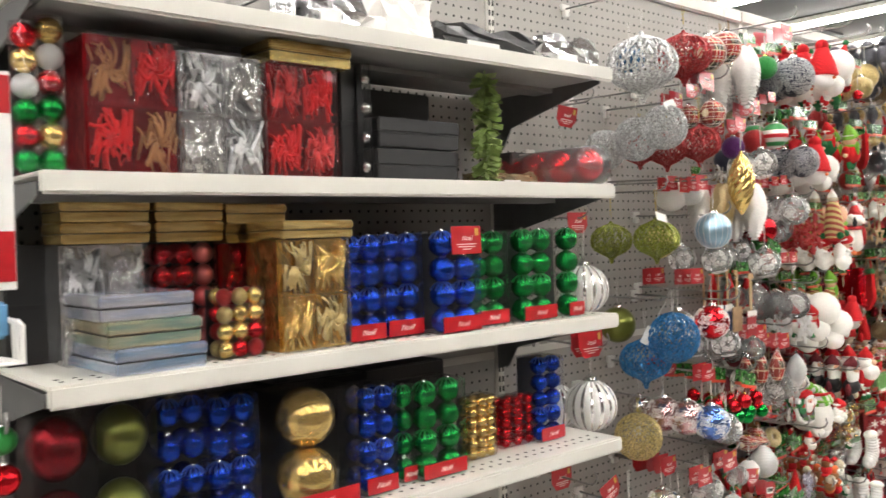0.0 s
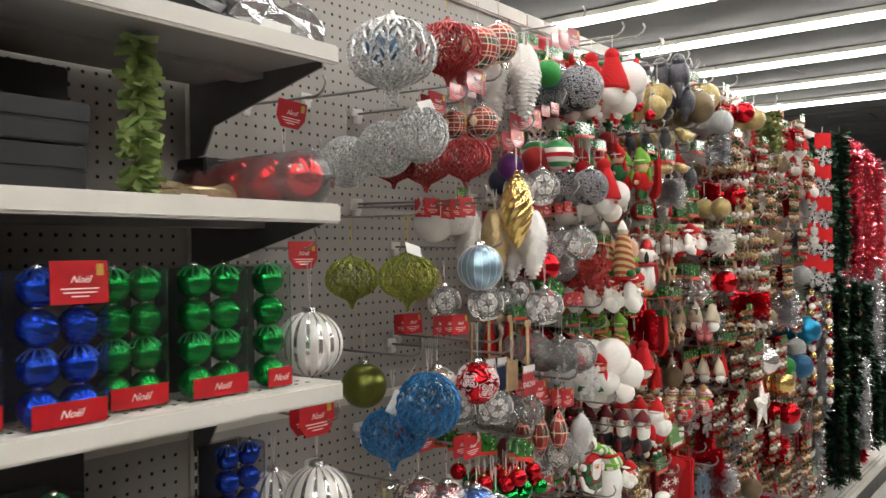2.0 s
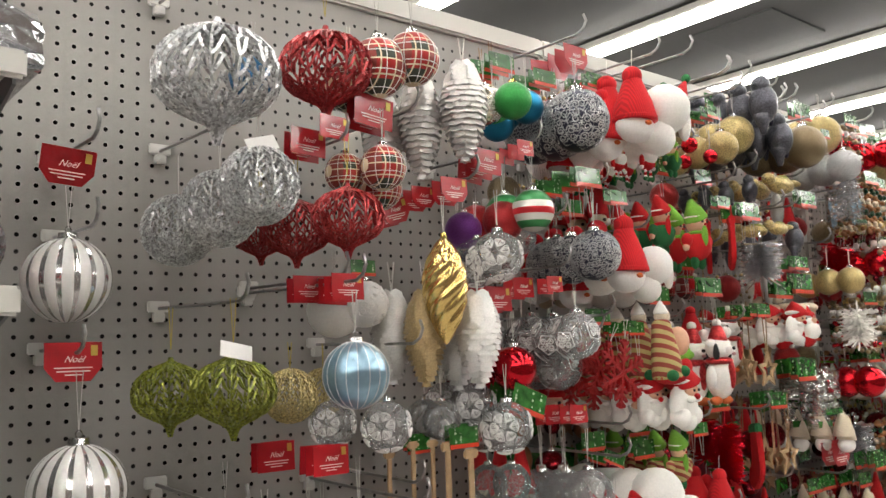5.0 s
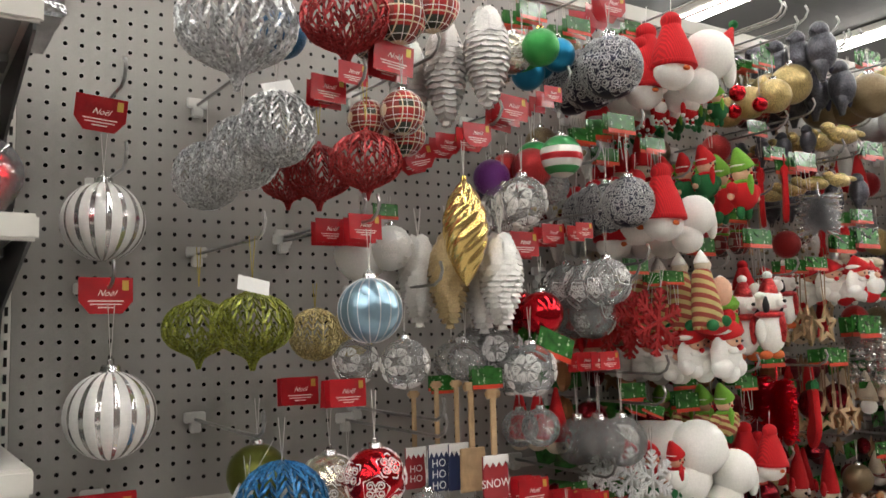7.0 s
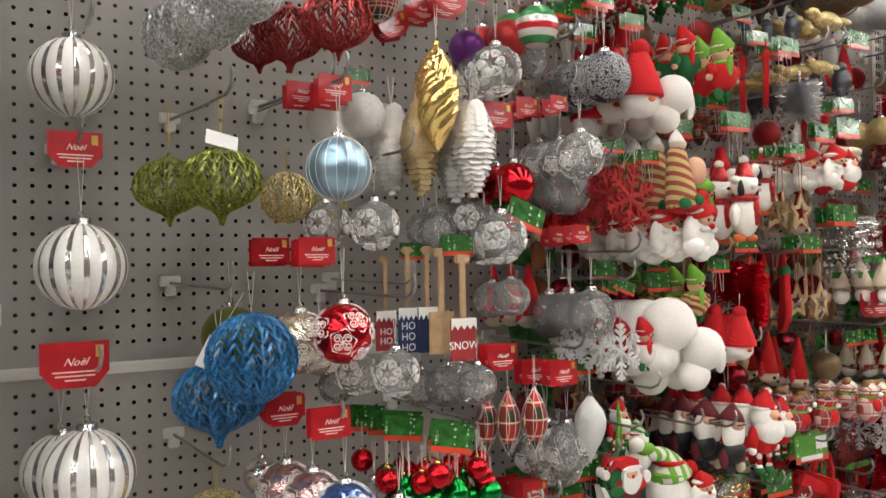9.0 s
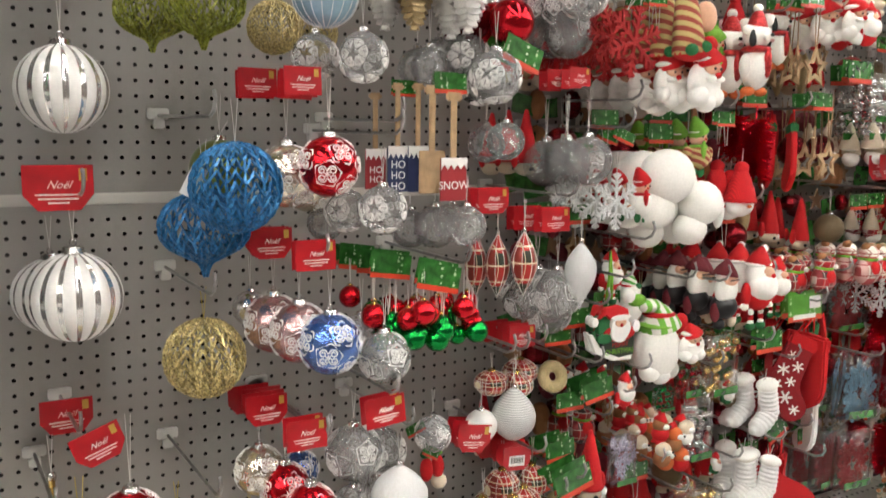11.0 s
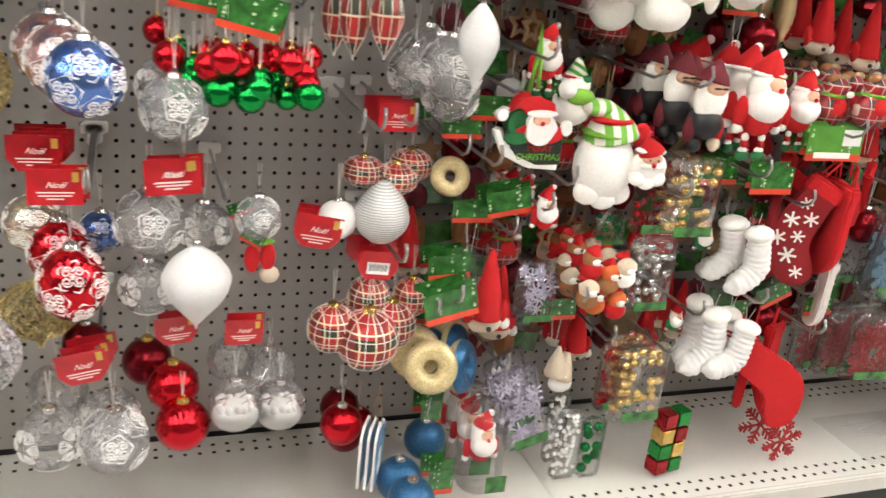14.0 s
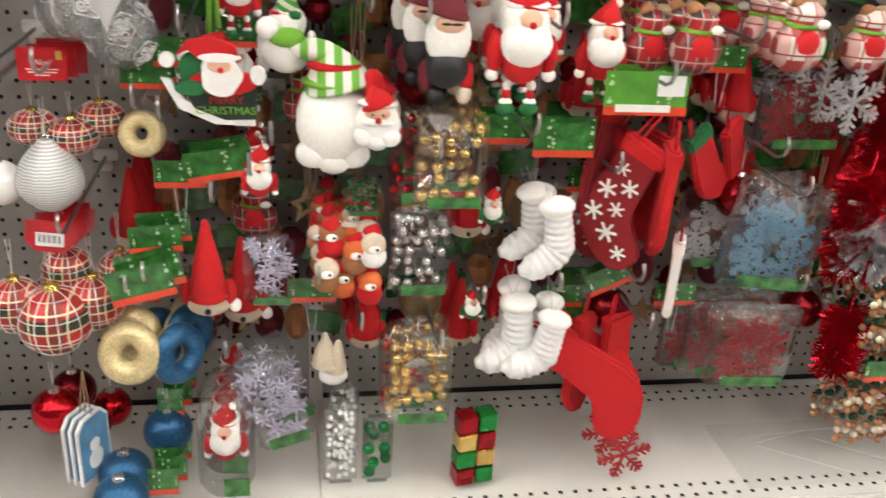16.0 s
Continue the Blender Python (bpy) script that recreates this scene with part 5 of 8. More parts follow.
def bag(x, y, z, w, h, fill="gold_beads", turn=0.0, tilt=0.0, depth=0.025, strip=True):
    """A clear hanging bag with its header strip and its content."""
    words = {"gold_beads": "gold beads", "silver_beads": "silver beads", "red_beads": "red beads", "white_beads": "white pearls", "green_beads": "green beads", "blue_flakes": "blue glitter snowflakes", "red_flakes": "red glitter snowflakes",
             "white_flakes": "white snowflakes", "lilac": "lilac acrylic pieces", "santa": "a small santa"}
    t = thing("packet", x, y, z, "clear plastic packet of " + words[fill], "packet")
    t.matrix_basis = pose(x, y, z, 0, tilt, turn)
    skin = box(-w / 2, w / 2, -depth / 2, depth / 2, -h / 2, h / 2, min(depth * 0.4, 0.008))
    skin_ob = part("film", skin, CLEAR_BAG, t, "clear plastic film", True)
    skin_ob.visible_shadow = False
    mats = {"gold": SH_GOLD, "silver": SH_SILVER, "red": SH_RED, "white": SATIN, "green": SH_GREEN}
    if fill.endswith("beads"):
        piece("bead_string", beads_mesh(mats[fill.split("_")[0]], w, h, depth, min(w, h) * (0.08 if w > 0.05 else 0.2), int(w * 999), 64), t, None, words[fill])
    elif fill.endswith("flakes"):
        c = fill.split("_")[0]
        for k in range(9):
            piece("snowflake", flake_mesh(c), t, Matrix.LocRotScale((w * 0.28 * math.sin(k * 2.4), depth * 0.3 * math.cos(k * 1.3), -h * 0.12 + h * 0.26 * math.cos(k * 2.4)), Euler((0, k, 0)), [w * 0.2] * 3))
    elif fill == "lilac":
        rnd = random.Random(int(h * 999))
        for k in range(26):
            piece("acrylic_piece", cached(("acrylic", ), lambda: mesh_of(acrylic_shape(), "acrylic_piece", LILAC)), t, Matrix.LocRotScale((rnd.uniform(-.38, .38) * w, rnd.uniform(-.3, .3) * depth, rnd.uniform(-.42, .4) * h), Euler((rnd.uniform(-0.6, 0.6), rnd.uniform(0, 6), rnd.uniform(-0.6, 0.6))), [w * rnd.uniform(0.13, 0.19)] * 3))
    if strip:
        part("label", box(-w * 0.3, w * 0.44, -depth / 2 - 0.0012, -depth / 2 - 0.0004, -h * 0.48, -h * 0.36), CARD_GREEN, t, "green printed label")
    return t


def bells(x, y, z, n, r, seed=1):
    rnd = random.Random(seed)
    for k in range(n):
        c = "red" if k % 5 in (0, 3) else "green"
        dz = r * (0.9 if c == "red" else -0.4)
        ball(x + (k / max(1, n - 1) - 0.5) * r * 9 + rnd.uniform(-0.3, 0.3) * r, y + rnd.uniform(-1.2, 1.6) * r, z + dz + rnd.uniform(-0.5, 0.5) * r, r * rnd.uniform(0.9, 1.05), c, 0.035, GOLDCAP)


def tinsel(x, y, z, r, h, colour="red", seed=1, n=900, label="", wide=0.045):
    """Bushy tinsel: many thin foil strips round a core."""
    material = {"red": RED_TINSEL, "silver": SILVER_TINSEL, "green": GREEN_TINSEL, "rose": PINK_TINSEL, "white": FLEECE, "gold": SH_GOLD, "leaf": LEAF}[colour]
    rnd = random.Random(seed)
    v, f = [], []
    for k in range(n):
        zz = rnd.uniform(-0.5, 0.5) * h
        a, el = rnd.uniform(0, math.tau), rnd.uniform(-0.7, 0.3)
        o = Vector((math.cos(a) * math.cos(el), math.sin(a) * math.cos(el), math.sin(el)))
        s = o.cross(Vector((rnd.uniform(-1, 1), rnd.uniform(-1, 1), rnd.uniform(-1, 1)))).normalized() * r * (0.17 if colour == "leaf" else wide)
        p, q = Vector((0, 0, zz)) + o * r * 0.05, Vector((0, 0, zz)) + o * r * rnd.uniform(0.7, 1.05)
        i = len(v)
        v += [tuple(p + s), tuple(p - s), tuple(q - s), tuple(q + s)]
        f.append((i, i + 1, i + 2, i + 3))
    me = bpy.data.meshes.new("tinsel")
    me.from_pydata(v, [], f)
    me.materials.append(material)
    t = thing("tinsel_garland" if h > 2.5 * r else "tinsel_bunch", x, y, z, label or "bushy %s foil tinsel hanging down" % colour, "tinsel")
    tagged(piece("foil", me, t), kind="stuff")
    part("core", add_tube(bmesh.new(), [(0, 0, -h / 2), (0, 0, h / 2 + 0.03)], r * 0.05, 5), material, t)
    return t


def bead_strand(x, y, z, h, r, colours, turn=0.0):
    t = thing("bead_garland", x, y, z, "hanging strand of coloured beads", "garland", "bead garlands")
    n = int(h / (2 * r))
    for c, m in enumerate(colours):
        bm = bmesh.new()
        for k in range(n):
            if k % len(colours) == c:
                add_ball(bm, 0.004 * math.sin(k * 1.7), 0.004 * math.cos(k * 2.3), h / 2 - (k + 0.5) * 2 * r, r, seg=8, ring=6)
        tagged(part("bead_string", bm, m, t, "", True), kind="stuff")
    part("cord", add_tube(bmesh.new(), [(0, 0, -h / 2), (0, 0, h / 2 + 0.02)], 0.001, 4), STRING, t)
    return t


def gift_stack(x, y, z, s, rows, turn=0.0):
    t = thing("gift_box_string", x, y, z, "string of tiny foil gift boxes in mixed colours", "christmas ornament", "", turn)
    ms = (FOIL_RED, FOIL_GOLD, mat("green_foil", (0.02, 0.25, 0.05), 0.25, 0.7, 0.2, 20))
    for i in range(rows):
        for j in range(2):
            part("gift_box", box(-s + j * s * 1.05, j * s * 1.05 - 0.002, -s / 2, s / 2, -i * s * 1.05 - s, -i * s * 1.05 - 0.002, 0.0015), ms[(i + 2 * j) % 3], t)
    return t


def wood_sign(x, y, z, w, h, words, colour="red", turn=0.0, up=0.06):
    t = thing("shovel_ornament", x, y, z, "painted plywood shovel ornament lettered " + words.replace("\n", " "), "christmas ornament", "", turn)
    m = {"red": mat("barn_red_paint", (0.3, 0.02, 0.025), 0.5), "navy": mat("navy_paint", (0.02, 0.03, 0.09), 0.5), "plain": WOOD}[colour]
    part("blade", box(-w / 2, w / 2, 0, 0.004, -h / 2, h / 2, 0.001), m, t, "painted blade")
    bm = bmesh.new()
    pts = [(-w / 2, h / 2 + 0.001), (w / 2, h / 2 + 0.001)] + [(w / 2 - w * k / 8, h * (0.36 if k % 2 else 0.24)) for k in range(9)]
    add_plate(bm, pts, -0.0016, -0.0002)
    if colour != "plain":
        part("snow_edge", bm, SATIN, t, "white painted snow edge")
        piece("lettering", text_mesh(words, h * (0.27 if "\n" not in words else 0.24), SATIN), t, pose(0, -0.0004, -h * 0.14, 90), "white lettering")
    else:
        bm.free()
    part("shaft", box(-w * 0.12, w * 0.12, 0.001, 0.004, h / 2, h / 2 + up, 0.001), WOOD, t)
    part("grip", box(-w * 0.3, w * 0.3, 0.0005, 0.0045, h / 2 + up, h / 2 + up + w * 0.3, 0.003), WOOD, t)
    return t


def disc(cx, cz, rx, rz, n=18):
    return [(cx + rx * math.cos(k * math.tau / n), cz + rz * math.sin(k * math.tau / n)) for k in range(n)]


def plaque(x, y, z, w, h, face, turn=0.0, tilt=0.0):
    """A painted resin santa lying on a black and green rocker."""
    t = thing("santa_sign", x, y, z, "painted resin santa sign on a black rocker with white runner", "christmas ornament", "", turn, h)
    PAINT_BLACK, PAINT_WHITE = cached("paint_black", lambda: mat("black_paint", (0.012, 0.02, 0.014), 0.35, 0, 0.2, 6)), SATIN
    shapes = (("runner", PAINT_WHITE, [(-0.52, 0.02), (-0.42, 0.0), (-0.3, -0.22), (0.0, -0.36), (0.4, -0.4), (0.4, -0.48), (0.0, -0.46), (-0.36, -0.3)], 0.0, 0.07),
              ("rocker", PAINT_BLACK, [(-0.34, 0.0), (0.42, -0.06), (0.42, -0.4), (0.1, -0.41), (-0.2, -0.29)], -0.02, 0.06),
              ("sack", FELT_GREEN, disc(-0.2, 0.1, 0.14, 0.17), -0.01, 0.09), ("coat", FELT_RED, disc(0.1, -0.02, 0.34, 0.13), -0.03, 0.05),
              ("glove", PAINT_WHITE, disc(0.44, 0.06, 0.08, 0.1), -0.04, 0.02), ("bough", FELT_GREEN, disc(-0.22, -0.08, 0.16, 0.08), -0.05, 0.0),
              ("beard", PAINT_WHITE, [(0.08 + (0.2 + 0.02 * math.cos(5 * q)) * math.cos(q), 0.06 + 0.22 * math.sin(q)) for q in [k * math.tau / 28 for k in range(28)]], -0.07, 0.0),
              ("face", SKIN, disc(0.07, 0.16, 0.12, 0.07), -0.08, -0.06), ("nose", FELT_RED, disc(0.08, 0.12, 0.03, 0.03), -0.1, -0.07),
              ("hat", FELT_RED, [(-0.14, 0.22), (0.26, 0.22), (0.22, 0.36), (0.02, 0.44), (-0.24, 0.4), (-0.36, 0.24), (-0.22, 0.32)], -0.07, 0.02),
              ("hat_cuff", PAINT_WHITE, disc(0.07, 0.24, 0.21, 0.045), -0.09, 0.0), ("bobble", PAINT_WHITE, disc(-0.44, 0.2, 0.075, 0.075), -0.06, 0.04))
    for name, m, outline, y0, y1 in shapes:
        bm = bmesh.new()
        add_plate(bm, outline, y0, y1)
        bmesh.ops.bevel(bm, geom=bm.edges[:], offset=0.012, segments=1, affect="EDGES")
        part(name, bm, m, t)
    piece("lettering", text_mesh("MERRY", 0.11, FELT_RED), t, pose(0.12, -0.0215, -0.2, 90), "red lettering")
    piece("lettering", text_mesh("CHRISTMAS", 0.115, FELT_LIME), t, pose(0.11, -0.0215, -0.31, 90), "green lettering")
    return t


# ---- boxed goods for the shelves ----
def ball_box(x, y, z, w, d, h, cols, rows, style, label="", band=True, mix=()):
    """A clear box of baubles in rows. x, y: front left corner on the shelf at z."""
    t = thing("bauble_box", x, y, z, label or "clear plastic box of %s baubles" % style, "boxed baubles")
    film = part("film", box(0, w, 0, d, 0.001, h, 0.003), CLEAR_BOX, t, "clear plastic box")
    film.visible_shadow = False
    r = min(w / cols, h / rows * 1.05) / 2 * 0.98
    deep = max(1, int(d / (2 * r)))
    m = STYLES[style][0]
    for i in range(cols):
        for j in range(rows):
            for k in range(min(deep, 2)):
                s = pose((i + 0.5) * w / cols, r * 1.03 + k * 2 * r, (j + 0.5) * (h - 0.002) / rows + 0.001) @ Matrix.Diagonal((r, r, min(r * 1.12, h / rows / 2), 1))
                b = piece("bauble", globe_mesh(STYLES[mix[(i * 2 + j * 3 + k) % len(mix)]][0] if mix else m, 20, 12), t, s)
                if rows > 2 and band and k == 0 and j == rows - 2:
                    piece("ridge", cached(("rings", m.name), lambda: ring_lines(m)), b, Matrix.Rotation(radians(14), 4, "Y"), "raised rings")
                elif rows > 2 and band and k == 0 and j in (1, rows - 1):
                    piece("ridge", lines_mesh(GLITTERED[style], 11, 0, 0.07, 0.95), b, None, "glittered ribs")
                if rows > 2 and band and k == 0:
                    piece("cap", cap_mesh(CHROME), b, None, "silver cap")
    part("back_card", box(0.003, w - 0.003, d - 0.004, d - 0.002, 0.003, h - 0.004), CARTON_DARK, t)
    if band:
        part("label", box(0.004, w - 0.004, -0.0018, -0.0006, 0.004, h * 0.17), CARD_RED, t, "red printed label")
        piece("lettering", text_mesh("Noël", h * 0.075, CARD_INK, 0.45), t, pose(w / 2, -0.002, h * 0.09, 90), "pale lettering")
    return t


GLITTERED = {"blue": glitter("blue_sparkle", (0.02, 0.12, 0.6), 0.7), "green": glitter("green_sparkle", (0.02, 0.5, 0.12), 0.7)}


def ring_lines(m):
    segs = []
    for j in range(5):
        zz = -0.5 + 0.25 * j
        rr = math.sqrt(1 - zz * zz) * 1.01
        pts = [(rr * math.cos(b), rr * math.sin(b), zz) for b in [i * math.tau / 16 for i in range(17)]]
        segs += list(zip(pts, pts[1:]))
    return segs_mesh("rings", segs, 0.05, m)


def gift_pack(x, y, z, w, d, h, material, what, bow=None, contents=None):
    """A window box: tray, dividers, ribbon bows or cones, and a clear front."""
    t = thing("ornament_box", x, y, z, what, "ornament box")
    part("tray", box(0, w, 0.012, d, 0.0005, h, 0.002), material, t)
    part("divider", box(w * 0.49, w * 0.51, 0.002, 0.012, 0.002, h - 0.002), material, t)
    part("divider", box(0.002, w - 0.002, 0.002, 0.0118, h * 0.49, h * 0.51), material, t)
    for i in range(2):
        for j in range(2):
            cx, cz = w * (0.25 + 0.5 * i), h * (0.25 + 0.5 * j)
            rnd = random.Random(int(x * 1000) + i + 2 * j)
            bm = bmesh.new()
            for k in range(26):
                a = rnd.uniform(0, math.tau)
                p = [(cx + w * 0.23 * q * math.cos(a + q), 0.006 - 0.006 * math.sin(q * 3), cz + h * 0.23 * q * math.sin(a + q * rnd.uniform(0.2, 2.6))) for q in [n / 5 for n in range(6)]]
                add_tube(bm, p, min(w, h) * rnd.uniform(0.009, 0.026), 5)
            part("ornament", bm, (contents or (material, bow or material))[(i + j) % 2], t, "", True)
    film = part("film", box(-0.001, w + 0.001, -0.006, 0.0, 0, h, 0.002), CLEAR_BOX, t, "clear plastic front")
    film.visible_shadow = False
    return t


def foil_box(x, y, z, w, d, h, material, turn=0.0, label="flat foil gift box with a band", band=None):
    t = thing("gift_box", x, y, z, label, "gift box", "stacked gift boxes", turn)
    part("base", box(0.002, w - 0.002, 0.002, d - 0.002, 0, h * 0.55, 0.002), material if band is None else band, t)
    part("lid", box(0, w, 0, d, h * 0.5, h, 0.003), material, t)
    # black strip that paints the shade below the lid's edge
    part("lid_shade", box(0.0012, w - 0.0012, 0.0012, d - 0.0012, h * 0.46, h * 0.499), BLACK, t, "black strip painted as shade under the lid")
    return t


def crumpled_packet(x, y, z, w, d, h, material, seed, label):
    """A soft foil packet with creased faces."""
    rnd = random.Random(seed)
    t = thing("foil_packet", x, y, z, label, "packet")
    bm = box(0, w, 0, d, 0, h)
    bmesh.ops.subdivide_edges(bm, edges=bm.edges, cuts=5, use_grid_fill=True)
    for v in bm.verts:
        if v.co.z > 0.004:
            k = 0.006 + 0.16 * h * v.co.z / h
            v.co += Vector((rnd.uniform(-1, 1) * 0.008, rnd.uniform(0, 1) * 0.012, -rnd.uniform(0, 1) * k))
    part("foil", bm, material, t)
    part("label", box(w * 0.2, w * 0.55, -0.0032, -0.002, h * 0.15, h * 0.4), PAPER, t, "white paper label")
    return t


def tube_pack(x, y, z, r, rows, styles, label, lying=False, turn=0.0):
    t = thing("bauble_tube", x, y, z, label, "tube of baubles")
    t.matrix_basis = pose(x, y, z, 90 if lying else 0, 0, turn)
    h = rows * 2 * r * 0.98
    film = part("film", add_lathe(bmesh.new(), [(r * 0.5, -0.01), (r * 1.06, 0), (r * 1.08, h), (r * 0.4, h + 0.012)] if lying else [(r * 1.06, 0), (r * 1.06, h)], 24), CLEAR if lying else CLEAR_BOX, t, "clear plastic tube", True)
    film.visible_shadow = False
    for k in range(rows):
        piece("bauble", globe_mesh(STYLES[styles[k % len(styles)]][0], 20, 12), t, pose(0, 0, r + k * 2 * r * 0.98) @ Matrix.Scale(r, 4))
    return t


def doll_red(x, y, z, h):
    return doll("pepper_ornament", "cluster of dark red felt berries with green leaves", "christmas ornament", x, y, z, h, [
        ("s", -0.15, 0.0, 0.16, 0.3, FELT_RED), ("s", 0.16, 0.03, 0.16, 0.3, FELT_RED), ("s", 0.2, -0.35, 0.2, 0.18, CREAM), ("s", 0, 0.35, 0.3, 0.08, FELT_LIME), ("s", -0.2, 0.38, 0.12, 0.1, FELT_GREEN)])


def doll_hat(x, y, z, h):
    return doll("elf_hat_ornament", "small red felt elf hat with a green bobble", "plush ornament", x, y, z, h, [("c", -0.3, -0.4, 0.28, 0.04, 0.8, FELT_RED, 35), ("s", 0.2, 0.34, 0.12, 0.12, FELT_GREEN)])


def ribbon(x, y, z, h):
    t = thing("ribbon", x, y, z, "bright green satin ribbon tied in a loop", "ribbon")
    part("band", add_tube(bmesh.new(), [(-0.006, 0, -h / 2), (-0.003, -0.004, 0), (0, 0, h / 2), (0.004, -0.003, 0), (0.007, 0, -h * 0.45)], 0.0035, 5), FELT_LIME, t)
    return t


def gnome_tall(x, y, z, h):
    return doll("gnome_doll", "tall red felt gnome with a cream face", "plush doll", x, y, z, h, [
        ("c", 0, -0.25, 0.18, 0.03, 0.75, FELT_RED), ("s", 0, -0.34, 0.2, 0.12, CREAM), ("s", 0.0, -0.36, 0.03, 0.03, BLACK, -0.14), ("s", -0.2, -0.2, 0.06, 0.14, FELT_RED), ("s", 0.2, -0.22, 0.06, 0.14, FELT_RED), ("s", 0.24, -0.36, 0.06, 0.07, FLEECE), ("s", 0, -0.24, 0.19, 0.04, FLEECE, 0, 0.15)])


def gnome_cream(x, y, z, h):
    return doll("gnome_doll", "cream felt gnome with a tall pointed hat", "plush doll", x, y, z, h, [("c", -0.05, -0.1, 0.22, 0.03, 0.55, CREAM), ("c", 0.1, -0.2, 0.2, 0.04, 0.5, CREAM, 8), ("s", 0.08, -0.32, 0.24, 0.17, FLEECE), ("s", 0.0, -0.1, 0.24, 0.05, SATIN, 0, 0.2)])


def santa_black(x, y, z, h):
    return doll("santa_doll", "felt santa doll in dark clothes with a long white beard", "plush doll", x, y, z, h, [
        ("s", 0, 0.08, 0.2, 0.25, FLEECE, -0.03, 0.12), ("s", 0, 0.2, 0.13, 0.08, SKIN, -0.11, 0.06), ("s", -0.04, 0.21, 0.05, 0.012, BLACK, -0.17), ("s", 0.05, 0.21, 0.05, 0.012, BLACK, -0.17), ("c", 0, 0.27, 0.18, 0.04, 0.2, mat_wine, 10),
        ("s", 0, -0.18, 0.2, 0.18, BLACK), ("s", 0.18, -0.25, 0.07, 0.14, FELT_RED), ("s", 0.17, -0.4, 0.07, 0.09, CREAM), ("s", -0.17, -0.25, 0.07, 0.14, mat_wine), ("s", -0.08, -0.42, 0.08, 0.08, BLACK)])


mat_wine = mat("wine_felt", (0.14, 0.012, 0.02), 0.95, 0, 0.15, 60, 0.4, 400)


def boot_red(x, y, z, h):
    return doll("slipper_ornament", "pair of red knitted slippers with cream cuffs", "plush ornament", x, y, z, h, [
        ("s", -0.2, -0.12, 0.26, 0.14, mat_wine), ("s", 0.22, -0.1, 0.26, 0.14, mat_wine), ("s", -0.2, 0.06, 0.2, 0.14, KNIT_RED), ("s", 0.22, 0.08, 0.2, 0.14, KNIT_RED), ("s", -0.18, 0.24, 0.22, 0.1, CREAM, 0, 0.2), ("s", 0.24, 0.25, 0.22, 0.1, CREAM, 0, 0.2), ("s", 0.0, -0.3, 0.08, 0.08, FLEECE)])


def bird_black(x, y, z, h):
    return doll("bird_ornament", "dark glittered bird ornament", "christmas ornament", x, y, z, h, [("s", 0, 0.0, 0.24, 0.34, GL_DARK), ("s", -0.05, 0.32, 0.16, 0.16, GL_DARK), ("c", -0.05, -0.5, 0.05, 0.16, 0.3, GL_DARK), ("s", 0.2, -0.05, 0.07, 0.3, SH_NAVY), ("s", -0.2, 0.3, 0.08, 0.04, GL_DARK)])


def bird_gold(x, y, z, h):
    return doll("bird_ornament", "gold glittered bird ornament with spread tail", "christmas ornament", x, y, z, h, [("s", 0, 0.0, 0.5, 0.2, GL_GOLD), ("s", -0.5, 0.1, 0.2, 0.14, GL_GOLD), ("s", 0.6, 0.1, 0.3, 0.08, GL_GOLD), ("s", -0.72, 0.1, 0.08, 0.03, GL_BROWN), ("s", 0.1, 0.14, 0.3, 0.1, GL_GREEN)])


GL_DARK = glitter("pewter_glitter", (0.09, 0.09, 0.11), 0.6)


def price_tag(x, y, z, turn, tilt):
    t = thing("price_tag", x, y, z, "white paper price tag on a thread", "price tag")
    t.matrix_basis = pose(x, y, z, 0, tilt, turn)
    part("slip", box(-0.012, 0.012, 0, 0.0006, -0.024, 0.024), PAPER, t)
    piece("thread", segs_mesh("thread", [((0, 0, 0.022), (0.004, 0.004, 0.1))], 0.0006, STRING), t)
    return t


def tags(x, y, z, h):
    t = thing("wooden_tags", x, y, z, "bunch of white gift tags with blue snowman prints on twine", "gift tag", "", 62)
    for k in range(3):
        o = [(-h * 0.3, -h / 2), (h * 0.3, -h / 2), (h * 0.3, h * 0.36), (h * 0.18, h / 2), (-h * 0.18, h / 2), (-h * 0.3, h * 0.36)]
        bm = bmesh.new()
        add_plate(bm, o, k * 0.012, k * 0.012 + 0.004)
        part("tag", bm, SATIN, t)
        bm = bmesh.new()
        add_plate(bm, [(a * 0.9, b * 0.92) for a, b in o], k * 0.012 - 0.0008, k * 0.012 - 0.0002)
        part("print", bm, TEAL_PRINT, t, "blue printed face")
    bm = bmesh.new()
    add_ball(bm, 0, -0.0008, -h * 0.2, h * 0.14, 0.0006, h * 0.16, 0)
    add_ball(bm, 0, -0.0008, 0.02 * h, h * 0.1, 0.0006, h * 0.1, 0)
    part("snowman_print", bm, SATIN, t)
    piece("twine", segs_mesh("twine", [((0, 0.01 * k, h / 2), (0.004, 0.01, h / 2 + 0.07)) for k in range(3)], 0.001, TWINE), t)
    return t


def pack_santa(x, y, z, w, h):
    t = thing("packet", x, y, z, "clear plastic sleeve round a small santa", "packet")
    film = part("film", add_lathe(bmesh.new(), [(w * 0.4, -h / 2), (w / 2, -h * 0.4), (w / 2, h * 0.3), (w * 0.3, h / 2)], 20), CLEAR_BAG, t, "clear plastic sleeve", True)
    film.visible_shadow = False
    part("label", box(-0.002, w * 0.42, -w / 2 - 0.001, -w / 2, -h * 0.45, -h * 0.25), CARD_GREEN, t, "green printed label")
    return t


